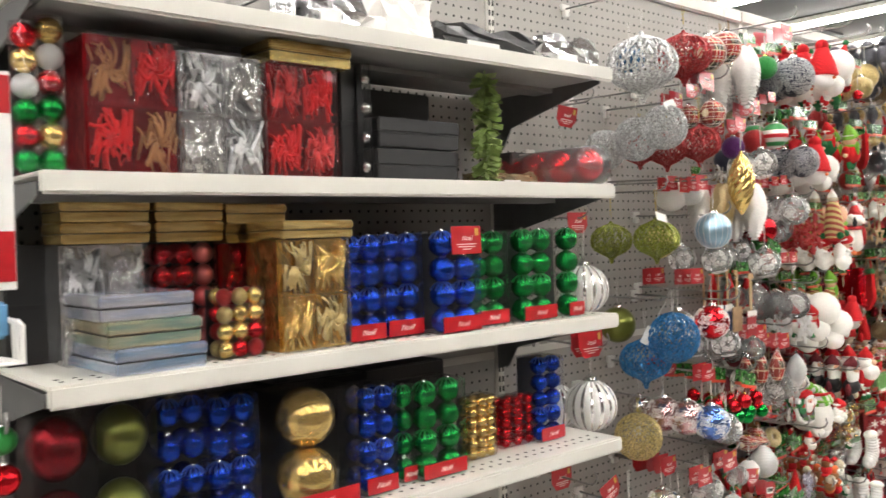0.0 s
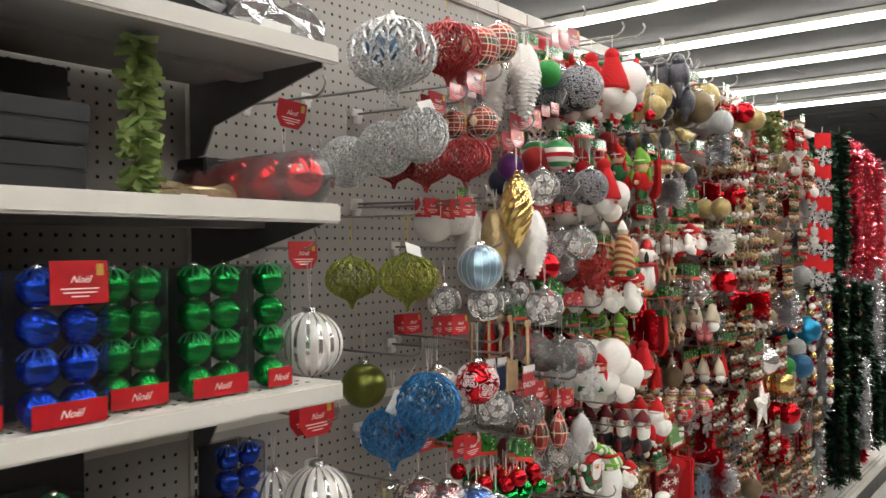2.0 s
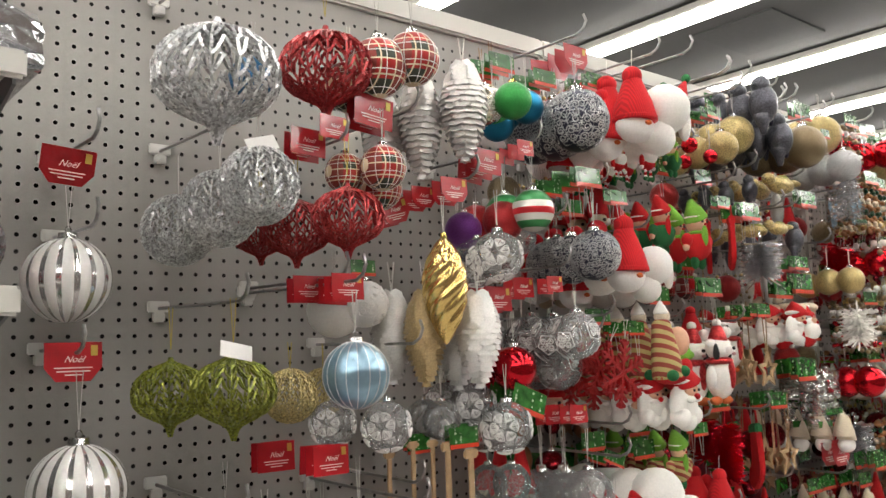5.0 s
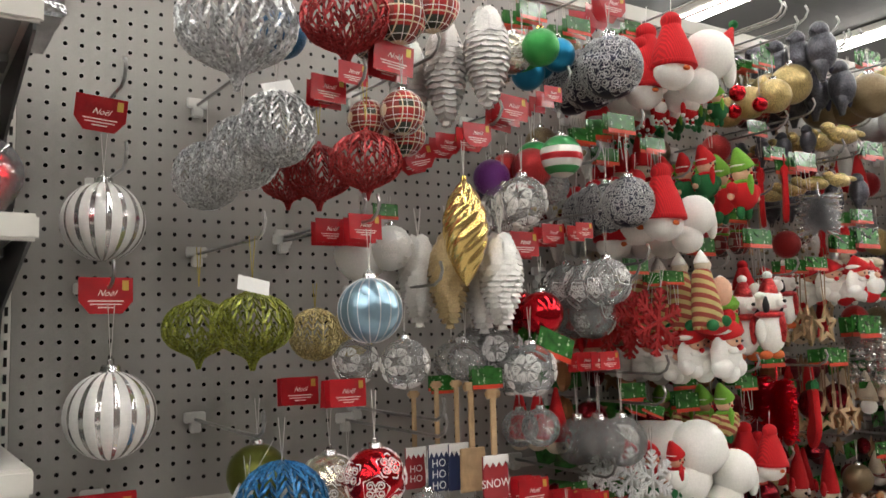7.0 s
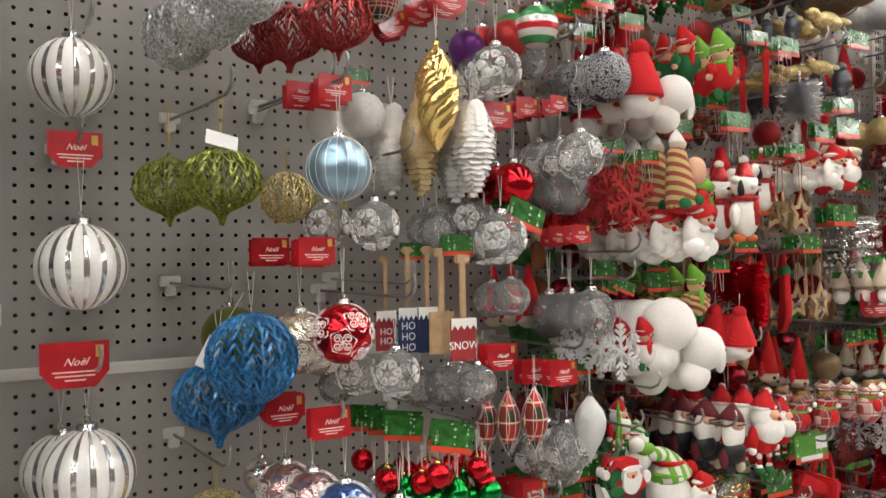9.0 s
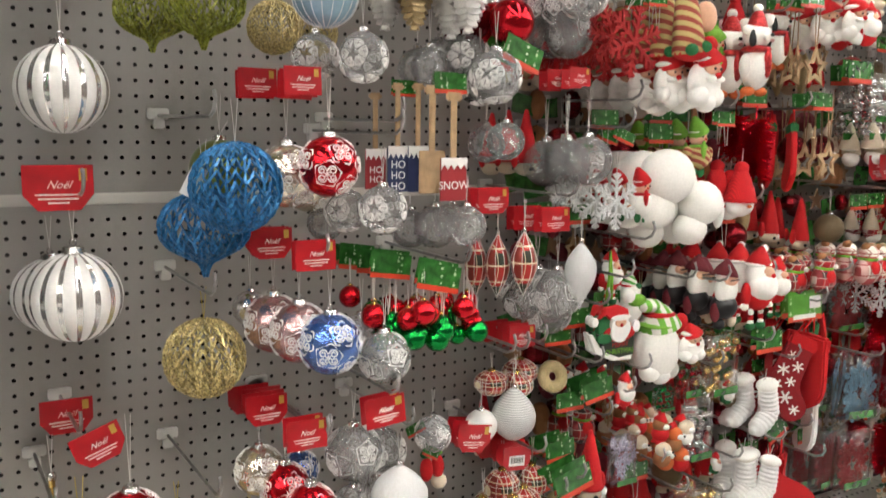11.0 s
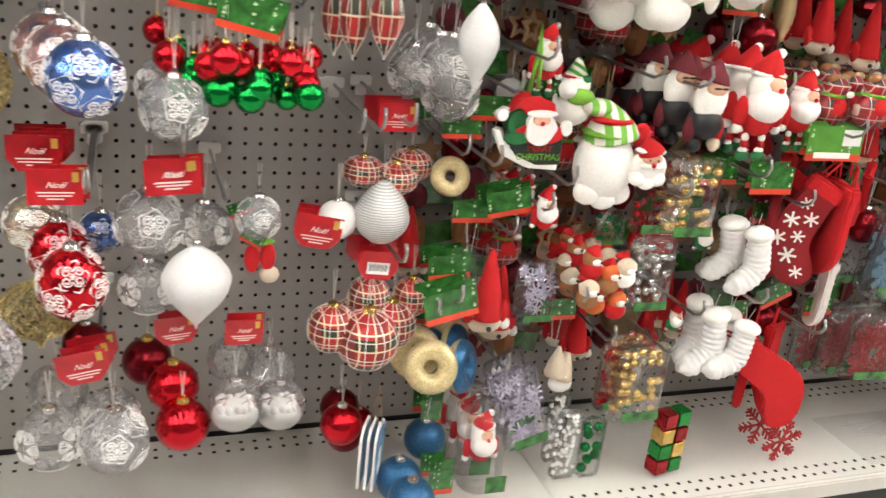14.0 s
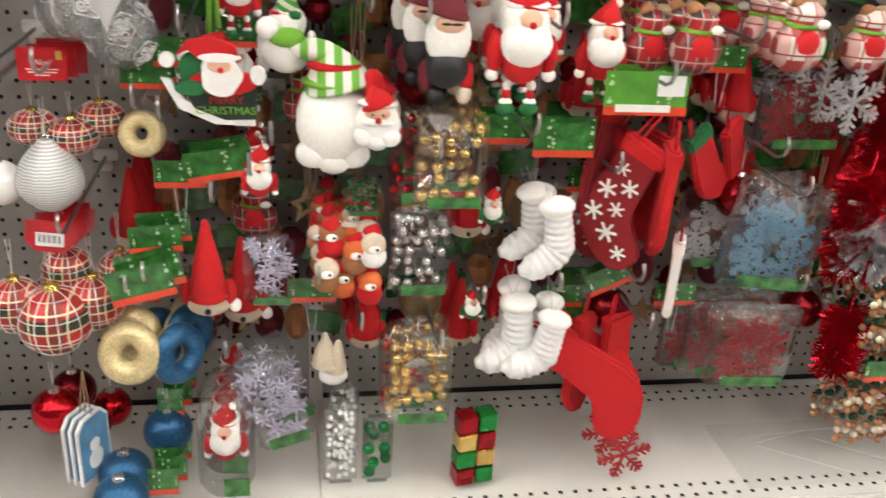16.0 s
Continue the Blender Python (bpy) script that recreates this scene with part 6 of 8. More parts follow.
def packet_deck(x, y, z, w):
    t = thing("packet", x, 1.36, DECK_Z + 0.001, "crumpled clear plastic packet lying on the deck", "packet")
    bm = bmesh.new()
    rnd = random.Random(4)
    n = 12
    vs = [[bm.verts.new(((i / n - 0.5) * w * 2.2, (j / n - 0.5) * 0.18, 0.004 + 0.02 * rnd.random() * math.sin(math.pi * i / n) * math.sin(math.pi * j / n))) for j in range(n + 1)] for i in range(n + 1)]
    for i in range(n):
        for j in range(n):
            bm.faces.new((vs[i][j], vs[i + 1][j], vs[i + 1][j + 1], vs[i][j + 1]))
    film = part("film", bm, CLEAR_BAG, t, "clear crumpled film", True)
    film.visible_shadow = False
    piece("pieces", segs_mesh("pieces", [((rnd.uniform(-1, 1) * w, rnd.uniform(-.08, .08), 0.003), (rnd.uniform(-1, 1) * w, rnd.uniform(-.08, .08), 0.006)) for _ in range(5)], 0.0008, SATIN), t, None, "pale strips")
    return t


def bell_row(x, y, z, w):
    """A short row of small hanging wooden and glass pieces under a card."""
    t = thing("bead_cluster", x, y, z, "bunch of small bronze and white beads on threads", "christmas ornament")
    for c, m in enumerate((GL_BROWN, SATIN, SH_MAROON, GL_GOLD)):
        bm = bmesh.new()
        for k in range(7):
            add_ball(bm, (k / 6 - 0.5) * w + 0.004 * c, 0.02 * math.sin(k * 2 + c), (c - 1.5) * w * 0.22 + 0.01 * math.sin(3 * k), w * 0.07, seg=8, ring=6)
        tagged(part("bead_string", bm, m, t, "", True), kind="stuff")
    piece("thread", segs_mesh("thread", [(((k / 6 - 0.5) * w, 0.02 * math.sin(k * 2), -w * 0.3), ((k / 6 - 0.5) * w * 0.6, 0, w * 0.75)) for k in range(7)], 0.0008, STRING), t)
    return t


def white_star(x, y, z, r):
    t = thing("star_ornament", x, y, z, "large white openwork paper star", "christmas ornament", "", 0, r)
    bm = bmesh.new()
    o = star_outline(1, 0.4)
    front, back = bm.verts.new((0, -0.18, 0)), bm.verts.new((0, 0.18, 0))
    vs = [bm.verts.new((a, 0, b)) for a, b in o]
    for k in range(10):
        bm.faces.new((front, vs[k], vs[(k + 1) % 10]))
        bm.faces.new((back, vs[(k + 1) % 10], vs[k]))
    part("star", bm, mat("pierced_paper", (0.74, 0.72, 0.68), 0.7, 0, 0.3, 9, 0.8, 18), t)
    string(t, 1.0, 0.06 / r, r)
    return t


FOIL_PALE = mat("pale_gold_foil", (0.62, 0.52, 0.32), 0.25, 0.7, 0.4, 12, 0.5, 35)


def clip_strip(x, y, z):
    t = thing("price_sign", x, y, z, "white and red printed sign panel at the shelf end", "sign")
    part("panel", box(-0.03, 0.02, 0, 0.004, -0.13, 0.13, 0.001), PAPER, t)
    part("print", box(-0.03, 0.019, -0.0012, -0.0004, -0.12, -0.06), CARD_RED, t, "red printed patch")
    part("print", box(-0.03, 0.019, -0.0012, -0.0004, 0.08, 0.125), CARD_RED, t, "red printed patch")
    part("bracket", box(-0.03, 0.0, 0.004, WALL_Y - y, -0.004, 0.004), STEEL, t)
    return t


def wire_rack(x, y, z, w, h):
    t = thing("wire_rack", x, y, z, "white wire side rack with a pale blue packet", "rack")
    for k in range(3):
        part("wire", add_tube(bmesh.new(), [(-w / 2, 0.02 * k, -h / 2 + k * 0.004), (w / 2, 0.02 * k, -h / 2), (w / 2, 0.02 * k, h * 0.1), (w * 0.3, 0.02 * k, h * 0.2)], 0.003, 6), SATIN, t, "", True)
    part("packet", box(-w / 2, w * 0.1, 0.005, 0.03, -h * 0.1, h / 2, 0.004), TEAL_PRINT, t, "pale blue printed packet")
    part("arm", box(-w / 2, -w * 0.3, 0.03, WALL_Y - y, -0.004, 0.004), STEEL, t)
    return t


def garland_bundle(x, y, z, w, h, kind=0):
    """Bead garlands folded over a hook in a thick bundle."""
    t = thing("garland_bundle", x, y, z, "bundle of brown green and white bead garlands folded on a hook", "garland", "bead garland bundles")
    mats = ((BROWN, CREAM, GREEN_TINSEL), (SH_MAROON, SATIN, CREAM), (GL_BROWN, SATIN, SH_RED), (CREAM, GL_SILVER, BROWN))[kind % 4]
    for c, m in enumerate(mats):
        def make():
            bm = bmesh.new()
            for i in range(9):
                for j in range(9):
                    if (0, 1, 0, 2)[(j + kind) % 4] == c:
                        for k in range(2):
                            add_ball(bm, (i / 8 - 0.5) * w + 0.002 * math.sin(j * 2.2), -0.03 + 0.07 * k + 0.006 * math.sin(i * 1.9 + j), (j / 8 - 0.5) * h + 0.004 * math.sin(i * 2.7), w * 0.062, seg=7, ring=5)
            return mesh_of(bm, "bead_string", m)
        tagged(piece("bead_string", cached(("bundle", kind % 4, c, round(w, 2), round(h, 2)), make), t), kind="stuff")
    return t


# ---- goods on the pegboard ----

# column one
hook(1.729, 1.721, 0.22)
hook(1.721, 1.434, 0.2)
hook(1.736, 1.111, 0.24)
hook(1.726, 0.762, 0.2)
hook(1.684, 0.671, 0.24)
hook(1.736, 1.604, 0.2)
red_card(1.718, 1.44, 1.683, 0.073, tilt=4,lean=12)
red_card(1.725, 1.42, 1.416, 0.074)
red_card(1.716, 1.38, 1.114, 0.09, n=2)
red_card(1.73, 1.5, 0.754, 0.077)
red_card(1.752, 1.36, 0.747, 0.071, tilt=-20)
ball(1.723, 1.475, 1.529, 0.059, 'stripe',0.06)
ball(1.723, 1.41, 1.249, 0.061, 'stripe',0.08)
ball(1.727, 1.4, 0.958, 0.064, 'stripe',0.06)
ball(1.709, 1.5, 0.946, 0.056, 'stripe',0.05)
ball(1.779, 1.33, 0.634, 0.05, 'scroll_red',0.1)
filigree(1.706, 1.29, 0.572, 0.068, 'gold', True, 0.08)
drop(1.794, 1.36, 0.488, 0.158, 0.087, 'red')
red_card(1.739, 1.32, 0.452, 0.08)
drop(1.69, 1.44, 0.615, 0.14, 0.095, 'bell', 0.06)

# column two
hook(1.899, 1.758, 0.31)
hook(1.899, 1.498, 0.31)
hook(1.897, 1.22, 0.31)
hook(1.901, 0.963, 0.28)
hook(1.897, 0.665, 0.3)
hook(1.895, 2.013, 0.3)
filigree(1.878, 1.33, 1.812, 0.087, 'silver',True)
ball(2.002, 1.46, 1.86, 0.042, 'gl_blue')
filigree(1.927, 1.3, 1.654, 0.056, 'silver',up=0.07,tag=True)
filigree(1.901, 1.37, 1.629, 0.056, 'silver',up=0.06,turn=40)
filigree(1.872, 1.45, 1.606, 0.053, 'silver',up=0.06,turn=80)
filigree(1.893, 1.31, 1.369, 0.056, 'lime',True,0.06,tag=True)
filigree(1.85, 1.42, 1.367, 0.052, 'lime',True,0.06,turn=30)
filigree(1.928, 1.29, 1.115, 0.064, 'blue',False,0.06)
filigree(1.903, 1.36, 1.054, 0.065, 'blue',True,0.05)
ball(1.971, 1.5, 1.132, 0.05, 'olive', 0.06)
price_tag(1.881, 1.335, 1.122, -38, 28)
filigree(1.908, 1.393, 0.848, 0.061, 'gold',False,0.05)
filigree(1.9, 1.28, 0.509, 0.071, 'silver',True,0.05,tag=True)
filigree(1.866, 1.42, 0.548, 0.05, 'gold',True)
filigree(1.984, 1.42, 0.508, 0.054, 'gold',True,turn=40)

# column three
hook(2.055, 1.526, 0.36)
hook(2.059, 1.535, 0.31)
hook(2.175, 1.2, 0.34)
hook(2.063, 1.744, 0.31)
hook(2.199, 1.812, 0.31)
hook(2.055, 1.016, 0.33)
hook(2.058, 0.735, 0.32)
hook(2.063, 0.738, 0.32)
hook(2.065, 0.479, 0.3)
hook(2.237, 0.708, 0.27)
filigree(2.068, 1.29, 1.617, 0.054, 'red',True,0.06)
filigree(2.021, 1.36, 1.606, 0.052, 'red',True,0.05)
filigree(1.998, 1.43, 1.607, 0.044, 'red',True,0.05)
filigree(2.052, 1.32, 1.852, 0.07, 'red',True,0.05)
ball(2.136, 1.3, 1.864, 0.048, 'plaid')
ball(2.189, 1.28, 1.883, 0.044, 'plaid')
ball(2.121, 1.36, 1.846, 0.042, 'plaid')
ball(2.134, 1.29, 1.701, 0.036, 'plaid')
ball(2.097, 1.34, 1.697, 0.032, 'plaid')
ball(2.177, 1.36, 1.684, 0.036, 'plaid')
red_card(2.033, 1.33, 1.736, 0.06, square=True,n=2,tilt=3)
red_card(2.061, 1.3, 1.756, 0.051, square=True,tilt=3)
red_card(2.134, 1.3, 1.792, 0.073, square=True,n=2,tilt=6)
red_card(2.067, 1.28, 1.514, 0.055, square=True,n=3)
red_card(2.049, 1.36, 1.517, 0.054, square=True,n=2)
green_card(2.136, 1.34, 1.552, 0.046)
ball(2.044, 1.24, 1.386, 0.047, 'sky',0.06)
ball(2.157, 1.38, 1.495, 0.038, 'scroll_white',0.04)
ball(2.125, 1.42, 1.488, 0.046, 'white',0.04)
filigree(2.03, 1.4, 1.355, 0.041, 'gold')
filigree(2.113, 1.44, 1.356, 0.038, 'gold',turn=50)
ball(2.08, 1.36, 1.311, 0.036, 'scroll_clear')
ball(2.123, 1.28, 1.307, 0.038, 'scroll_clear',0.05)
red_card(2.034, 1.28, 1.268, 0.058, square=True,n=3)
red_card(2.002, 1.38, 1.269, 0.061, square=True,n=2)
ball(2.058, 1.26, 1.145, 0.045, 'scroll_red',0.07)
ball(2.024, 1.34, 1.128, 0.048, 'scroll_gold',0.06)
ball(2.084, 1.4, 1.108, 0.041, 'scroll_gold',0.06)
ball(2.157, 1.28, 1.078, 0.037, 'scroll_clear',0.05)
ball(2.132, 1.36, 1.071, 0.035, 'scroll_clear',0.05)
ball(2.122, 1.42, 1.045, 0.03, 'clear',0.05)
red_card(2.044, 1.26, 1.015, 0.063, n=2,square=True)
red_card(2.013, 1.36, 1.024, 0.068, n=3)
ball(2.063, 1.27, 0.878, 0.047, 'scroll_blue',0.06)
ball(2.038, 1.33, 0.886, 0.047, 'scroll_pink',0.06)
ball(2.019, 1.39, 0.891, 0.047, 'scroll_pink',0.05)
ball(2.005, 1.46, 0.905, 0.03, 'silver',0.05)
ball(2.166, 1.29, 0.84, 0.042, 'frost',0.05)
ball(2.16, 1.36, 0.856, 0.041, 'scroll_clear',0.05)
red_card(2.032, 1.27, 0.742, 0.065, square=True,n=2)
red_card(2.002, 1.36, 0.76, 0.068, n=4)
red_card(2.169, 1.28, 0.753, 0.067, square=True,n=2,tilt=-4)

# column four
hook(2.193, 1.435, 0.31)
hook(2.314, 1.71, 0.32)
hook(2.468, 1.792, 0.32)
hook(2.198, 1.221, 0.3)
hook(2.409, 0.824, 0.32)
hook(2.175, 0.788, 0.33)
hook(2.326, 0.985, 0.3)
hook(2.438, 0.826, 0.32)
pinecone(2.296, 1.28, 1.811, 0.17, 0.044, 'silver')
pinecone(2.25, 1.34, 1.792, 0.18, 0.041, 'silver')
pinecone(2.214, 1.4, 1.777, 0.168, 0.04, 'silver')
twist(2.231, 1.265, 1.511, 0.172, 0.071)
queue(pinecone(2.303, 1.27, 1.432, 0.156, 0.041, 'silver'), 1)
pinecone(2.24, 1.33, 1.436, 0.155, 0.039, 'gold')
pinecone(2.218, 1.39, 1.44, 0.154, 0.039, 'silver')
red_card(2.286, 1.29, 1.681, 0.057, n=2)
red_card(2.26, 1.34, 1.674, 0.05, n=2)
red_card(2.364, 1.29, 1.737, 0.061, square=True,n=3,tilt=3)
red_card(2.446, 1.28, 1.77, 0.04, square=True, n=4)
red_card(2.215, 1.36, 1.649, 0.058, n=2,tilt=-15)
queue(ball(2.422, 1.29, 1.855, 0.034, 'gl_green',0.05,GOLDCAP), 1)
queue(ball(2.497, 1.33, 1.865, 0.032, 'teal'), 1)
ball(2.448, 1.36, 1.831, 0.032, 'teal')
queue(ball(2.398, 1.34, 1.855, 0.037, 'scroll_gold'), 1)
queue(ball(2.451, 1.28, 1.658, 0.038, 'bands',0.06), 1)
ball(2.356, 1.36, 1.626, 0.033, 'purple')
queue(ball(2.425, 1.33, 1.644, 0.037, 'gl_red'), 1)
queue(ball(2.356, 1.274, 1.571, 0.043, 'scroll_clear',0.06), 1)
ball(2.377, 1.4, 1.593, 0.033, 'navy')
ball(2.509, 1.38, 1.626, 0.036, 'clear')
red_card(2.386, 1.3, 1.502, 0.061, n=2,square=True)
red_card(2.506, 1.28, 1.529, 0.04, square=True,n=2)
red_card(2.467, 1.32, 1.525, 0.051, square=True,n=2)
red_card(2.401, 1.36, 1.511, 0.053, square=True, n=4)
queue(ball(2.409, 1.3, 1.382, 0.039, 'red',0.05), 1)
ball(2.369, 1.36, 1.39, 0.036, 'maroon',0.05)
queue(ball(2.538, 1.27, 1.436, 0.043, 'frost',0.05), 2)
queue(ball(2.554, 1.33, 1.383, 0.043, 'clear',0.05), 2)
ball(2.584, 1.36, 1.378, 0.043, 'frost',0.05)
ball(2.53, 1.4, 1.428, 0.037, 'clear',0.05)
queue(ball(2.358, 1.27, 1.288, 0.043, 'scroll_clear',0.05), 1)
queue(ball(2.347, 1.34, 1.321, 0.041, 'scroll_clear',0.05), 1)
ball(2.274, 1.38, 1.304, 0.033, 'clear',0.05)
ball(2.269, 1.33, 1.304, 0.032, 'clear',0.05)
green_card(2.421, 1.27, 1.33, 0.079, tilt=20, n=4)
red_card(2.553, 1.28, 1.297, 0.046, square=True,n=2)
red_card(2.544, 1.33, 1.295, 0.05, square=True,n=2)
wood_sign(2.28, 1.27, 1.122, 0.049, 0.068, 'SNOW','red',up=0.09)
wood_sign(2.211, 1.33, 1.137, 0.037, 0.073, 'HO\nHO\nHO','navy',up=0.09)
wood_sign(2.186, 1.36, 1.136, 0.037, 0.065, 'HO\nHO','red',up=0.08)
wood_sign(2.258, 1.3, 1.133, 0.048, 0.069, '','plain',up=0.09)
wood_sign(2.243, 1.32, 1.137, 0.037, 0.074, '','navy',up=0.09)
green_card(2.299, 1.3, 1.279, 0.061, n=2)
green_card(2.237, 1.34, 1.269, 0.046, n=2)
queue(ball(2.318, 1.29, 1.044, 0.034, 'clear',0.04), 1)
ball(2.288, 1.34, 1.039, 0.036, 'clear',0.04)
ball(2.262, 1.38, 1.033, 0.033, 'clear',0.04)
ball(2.226, 1.27, 0.91, 0.021, 'red',0.04,GOLDCAP)
queue(ball(2.309, 1.28, 0.908, 0.019, 'red',0.04,GOLDCAP), 1)
queue(ball(2.333, 1.29, 0.878, 0.019, 'red',0.04,GOLDCAP), 1)
ball(2.149, 1.38, 0.925, 0.019, 'red',0.04,GOLDCAP)
ball(2.228, 1.29, 0.87, 0.018, 'green',0.04,GOLDCAP)
ball(2.27, 1.28, 0.874, 0.019, 'green',0.04,GOLDCAP)
queue(ball(2.309, 1.3, 0.859, 0.017, 'green',0.04,GOLDCAP), 1)
ball(2.202, 1.32, 0.886, 0.019, 'green',0.04,GOLDCAP)
ball(2.173, 1.34, 0.904, 0.02, 'green',0.04,GOLDCAP)
ball(2.238, 1.35, 0.864, 0.017, 'green',0.04,GOLDCAP)
ball(2.285, 1.34, 0.88, 0.018, 'green',0.04,GOLDCAP)
queue(ball(2.307, 1.33, 0.887, 0.017, 'green',0.04,GOLDCAP), 1)
ball(2.224, 1.38, 0.904, 0.017, 'red',0.04,GOLDCAP)
ball(2.223, 1.4, 0.885, 0.018, 'green',0.04,GOLDCAP)
bells(2.255, 1.33, 0.888, 16, 0.0185, 3)
bells(2.25, 1.3, 0.878, 12, 0.02, 5)
green_card(2.263, 1.27, 0.967, 0.08, tilt=12,n=2)
green_card(2.207, 1.33, 0.982, 0.074, tilt=8,n=3)
green_card(2.18, 1.4, 0.987, 0.067, tilt=8,n=3)
drop(2.432, 1.28, 0.976, 0.115, 0.045, 'plaid')
drop(2.397, 1.31, 0.97, 0.116, 0.043, 'plaid')
drop(2.38, 1.35, 0.965, 0.11, 0.04, 'plaid')
red_card(2.387, 1.3, 1.084, 0.064, n=3)
red_card(2.524, 1.3, 1.046, 0.063, square=True,n=3)
red_card(2.499, 1.35, 1.046, 0.062, square=True,n=2)
red_card(2.376, 1.33, 0.657, 0.071, n=3,tilt=10)
queue(ball(2.586, 1.3, 1.15, 0.045, 'clear',0.07), 2)
ball(2.579, 1.35, 1.143, 0.044, 'clear',0.07)
ball(2.568, 1.4, 1.142, 0.043, 'clear',0.06)
queue(ball(2.431, 1.34, 1.184, 0.034, 'clear',0.05), 1)

# clear ball rows, lower
ball(2.179, 1.32, 0.357, 0.04, 'red',0.04,GOLDCAP)
ball(2.167, 1.36, 0.402, 0.039, 'red',0.04,GOLDCAP)
ball(2.132, 1.42, 0.414, 0.038, 'maroon',0.04,GOLDCAP)
ball(2.253, 1.3, 0.395, 0.04, 'snow',0.04)
queue(ball(2.322, 1.32, 0.378, 0.04, 'snow',0.04), 1)
ball(2.312, 1.37, 0.409, 0.041, 'clear',0.04)
ball(2.257, 1.4, 0.419, 0.037, 'clear',0.04)
ball(2.084, 1.28, 0.365, 0.048, 'frost',0.05)
ball(2, 1.31, 0.359, 0.046, 'scroll_clear',0.05)
ball(2.005, 1.4, 0.384, 0.043, 'clear',0.05)
ball(2.078, 1.37, 0.354, 0.042, 'scroll_clear',0.05)
ball(2.046, 1.4, 0.459, 0.034, 'maroon')
ball(2.433, 1.36, 0.307, 0.035, 'red',0.04)
ball(2.444, 1.42, 0.302, 0.034, 'maroon',0.04)
red_card(2.054, 1.28, 0.483, 0.066, tilt=-10,n=3)
red_card(2.27, 1.3, 0.515, 0.054, square=True,n=2)
red_card(2.178, 1.33, 0.508, 0.059, n=2,tilt=-6)
drop(2.195, 1.29, 0.594, 0.128, 0.092, 'white')
ball(2.133, 1.33, 0.579, 0.04, 'scroll_clear')
ball(2.208, 1.4, 0.559, 0.037, 'scroll_clear')
ball(2.038, 1.29, 0.604, 0.044, 'scroll_red',0.05,CHROME,1.15)
ball(2.02, 1.35, 0.625, 0.041, 'scroll_red',0.05,CHROME,1.15)
ball(2.071, 1.41, 0.632, 0.031, 'scroll_blue',0.05)
ball(1.988, 1.38, 0.656, 0.04, 'scroll_gold',0.05)
ball(2.136, 1.34, 0.671, 0.047, 'frost',0.05)
ball(2.212, 1.38, 0.647, 0.04, 'scroll_clear',0.05)
red_card(2.172, 1.28, 0.754, 0.068, square=True,n=2,tilt=-4)
ball(2.282, 1.33, 0.68, 0.032, 'frost',0.04)
green_card(2.282, 1.32, 0.655, 0.035, tilt=30)
green_card(2.267, 1.35, 0.69, 0.036, tilt=-20)
doll_red(2.287, 1.34, 0.614, 0.073)

# column five
hook(2.645, 1.481, 0.32)
hook(2.53, 1.57, 0.32)
hook(2.637, 1.732, 0.33)
hook(2.729, 1.007, 0.32)
hook(2.657, 1.218, 0.33)
hook(2.797, 1.353, 0.32)
hook(2.621, 0.776, 0.31)
hook(2.68, 0.937, 0.32)
hook(2.485, 0.832, 0.31)
hook(2.49, 0.625, 0.31)
hook(2.585, 0.781, 0.27)
hook(2.587, 0.556, 0.31)
hook(2.676, 0.656, 0.28)
hook(2.755, 0.744, 0.3)
hook(2.687, 0.427, 0.3)
queue(ball(2.590, 1.29, 1.844, 0.06, 'scroll_navy',0.05), 2)
ball(2.594, 1.35, 1.839, 0.055, 'scroll_navy',0.05)
queue(gnome(2.740, 1.27, 1.895, 0.167), 3)
queue(gnome(2.718, 1.33, 1.863, 0.159), 3)
gnome(2.68, 1.42, 1.81, 0.105)
queue(snowman(2.838, 1.27, 1.887, 0.161, hat=False), 1)
queue(doll_hat(2.938, 1.29, 1.964, 0.084), 3)
queue(ball(2.602, 1.272, 1.585, 0.047, 'scroll_navy',0.06), 2)
ball(2.596, 1.36, 1.593, 0.036, 'scroll_navy',0.05)
queue(gnome(2.700, 1.28, 1.593, 0.162), 3)
gnome(2.665, 1.38, 1.558, 0.146)
queue(snowman(2.809, 1.3, 1.566, 0.124, hat=False), 1)
queue(elf(2.928, 1.27, 1.645, 0.15), 3)
queue(elf(2.877, 1.32, 1.667, 0.129, dress=FELT_GREEN,hat=FELT_RED), 3)
green_card(2.6, 1.27, 1.734, 0.069, threads=0.05, n=4)
green_card(2.553, 1.32, 1.716, 0.055, n=2)
green_card(2.697, 1.28, 1.706, 0.052, threads=0.04,n=2)
green_card(2.628, 1.34, 1.689, 0.061, n=2)
green_card(2.569, 1.34, 1.939, 0.061, n=4)
green_card(2.474, 1.36, 1.957, 0.064, n=4)
green_card(2.722, 1.34, 1.961, 0.057, n=4)
red_card(2.662, 1.34, 1.997, 0.068, n=4)
queue(snowflake(2.661, 1.27, 1.364, 0.065, 'red',roll=10), 3)
queue(snowflake(2.644, 1.31, 1.376, 0.059, 'red',roll=35), 3)
green_card(2.743, 1.29, 1.451, 0.048, threads=0.04, n=4)
green_card(2.686, 1.33, 1.475, 0.055, n=2)
queue(knit_elf(2.810, 1.27, 1.412, 0.188), 3)
queue(santa_head(2.846, 1.27, 1.312, 0.139, turn=12), 1)
queue(santa_head(2.794, 1.31, 1.308, 0.111), 1)
santa_head(2.799, 1.36, 1.286, 0.091, hat=False)
queue(snowflake(2.668, 1.31, 1.073, 0.055, 'white'), 3)
snowflake(2.584, 1.35, 1.086, 0.042, 'white',roll=20)
queue(elf(2.743, 1.32, 1.084, 0.11, dress=FLEECE,hat=FELT_RED), 3)
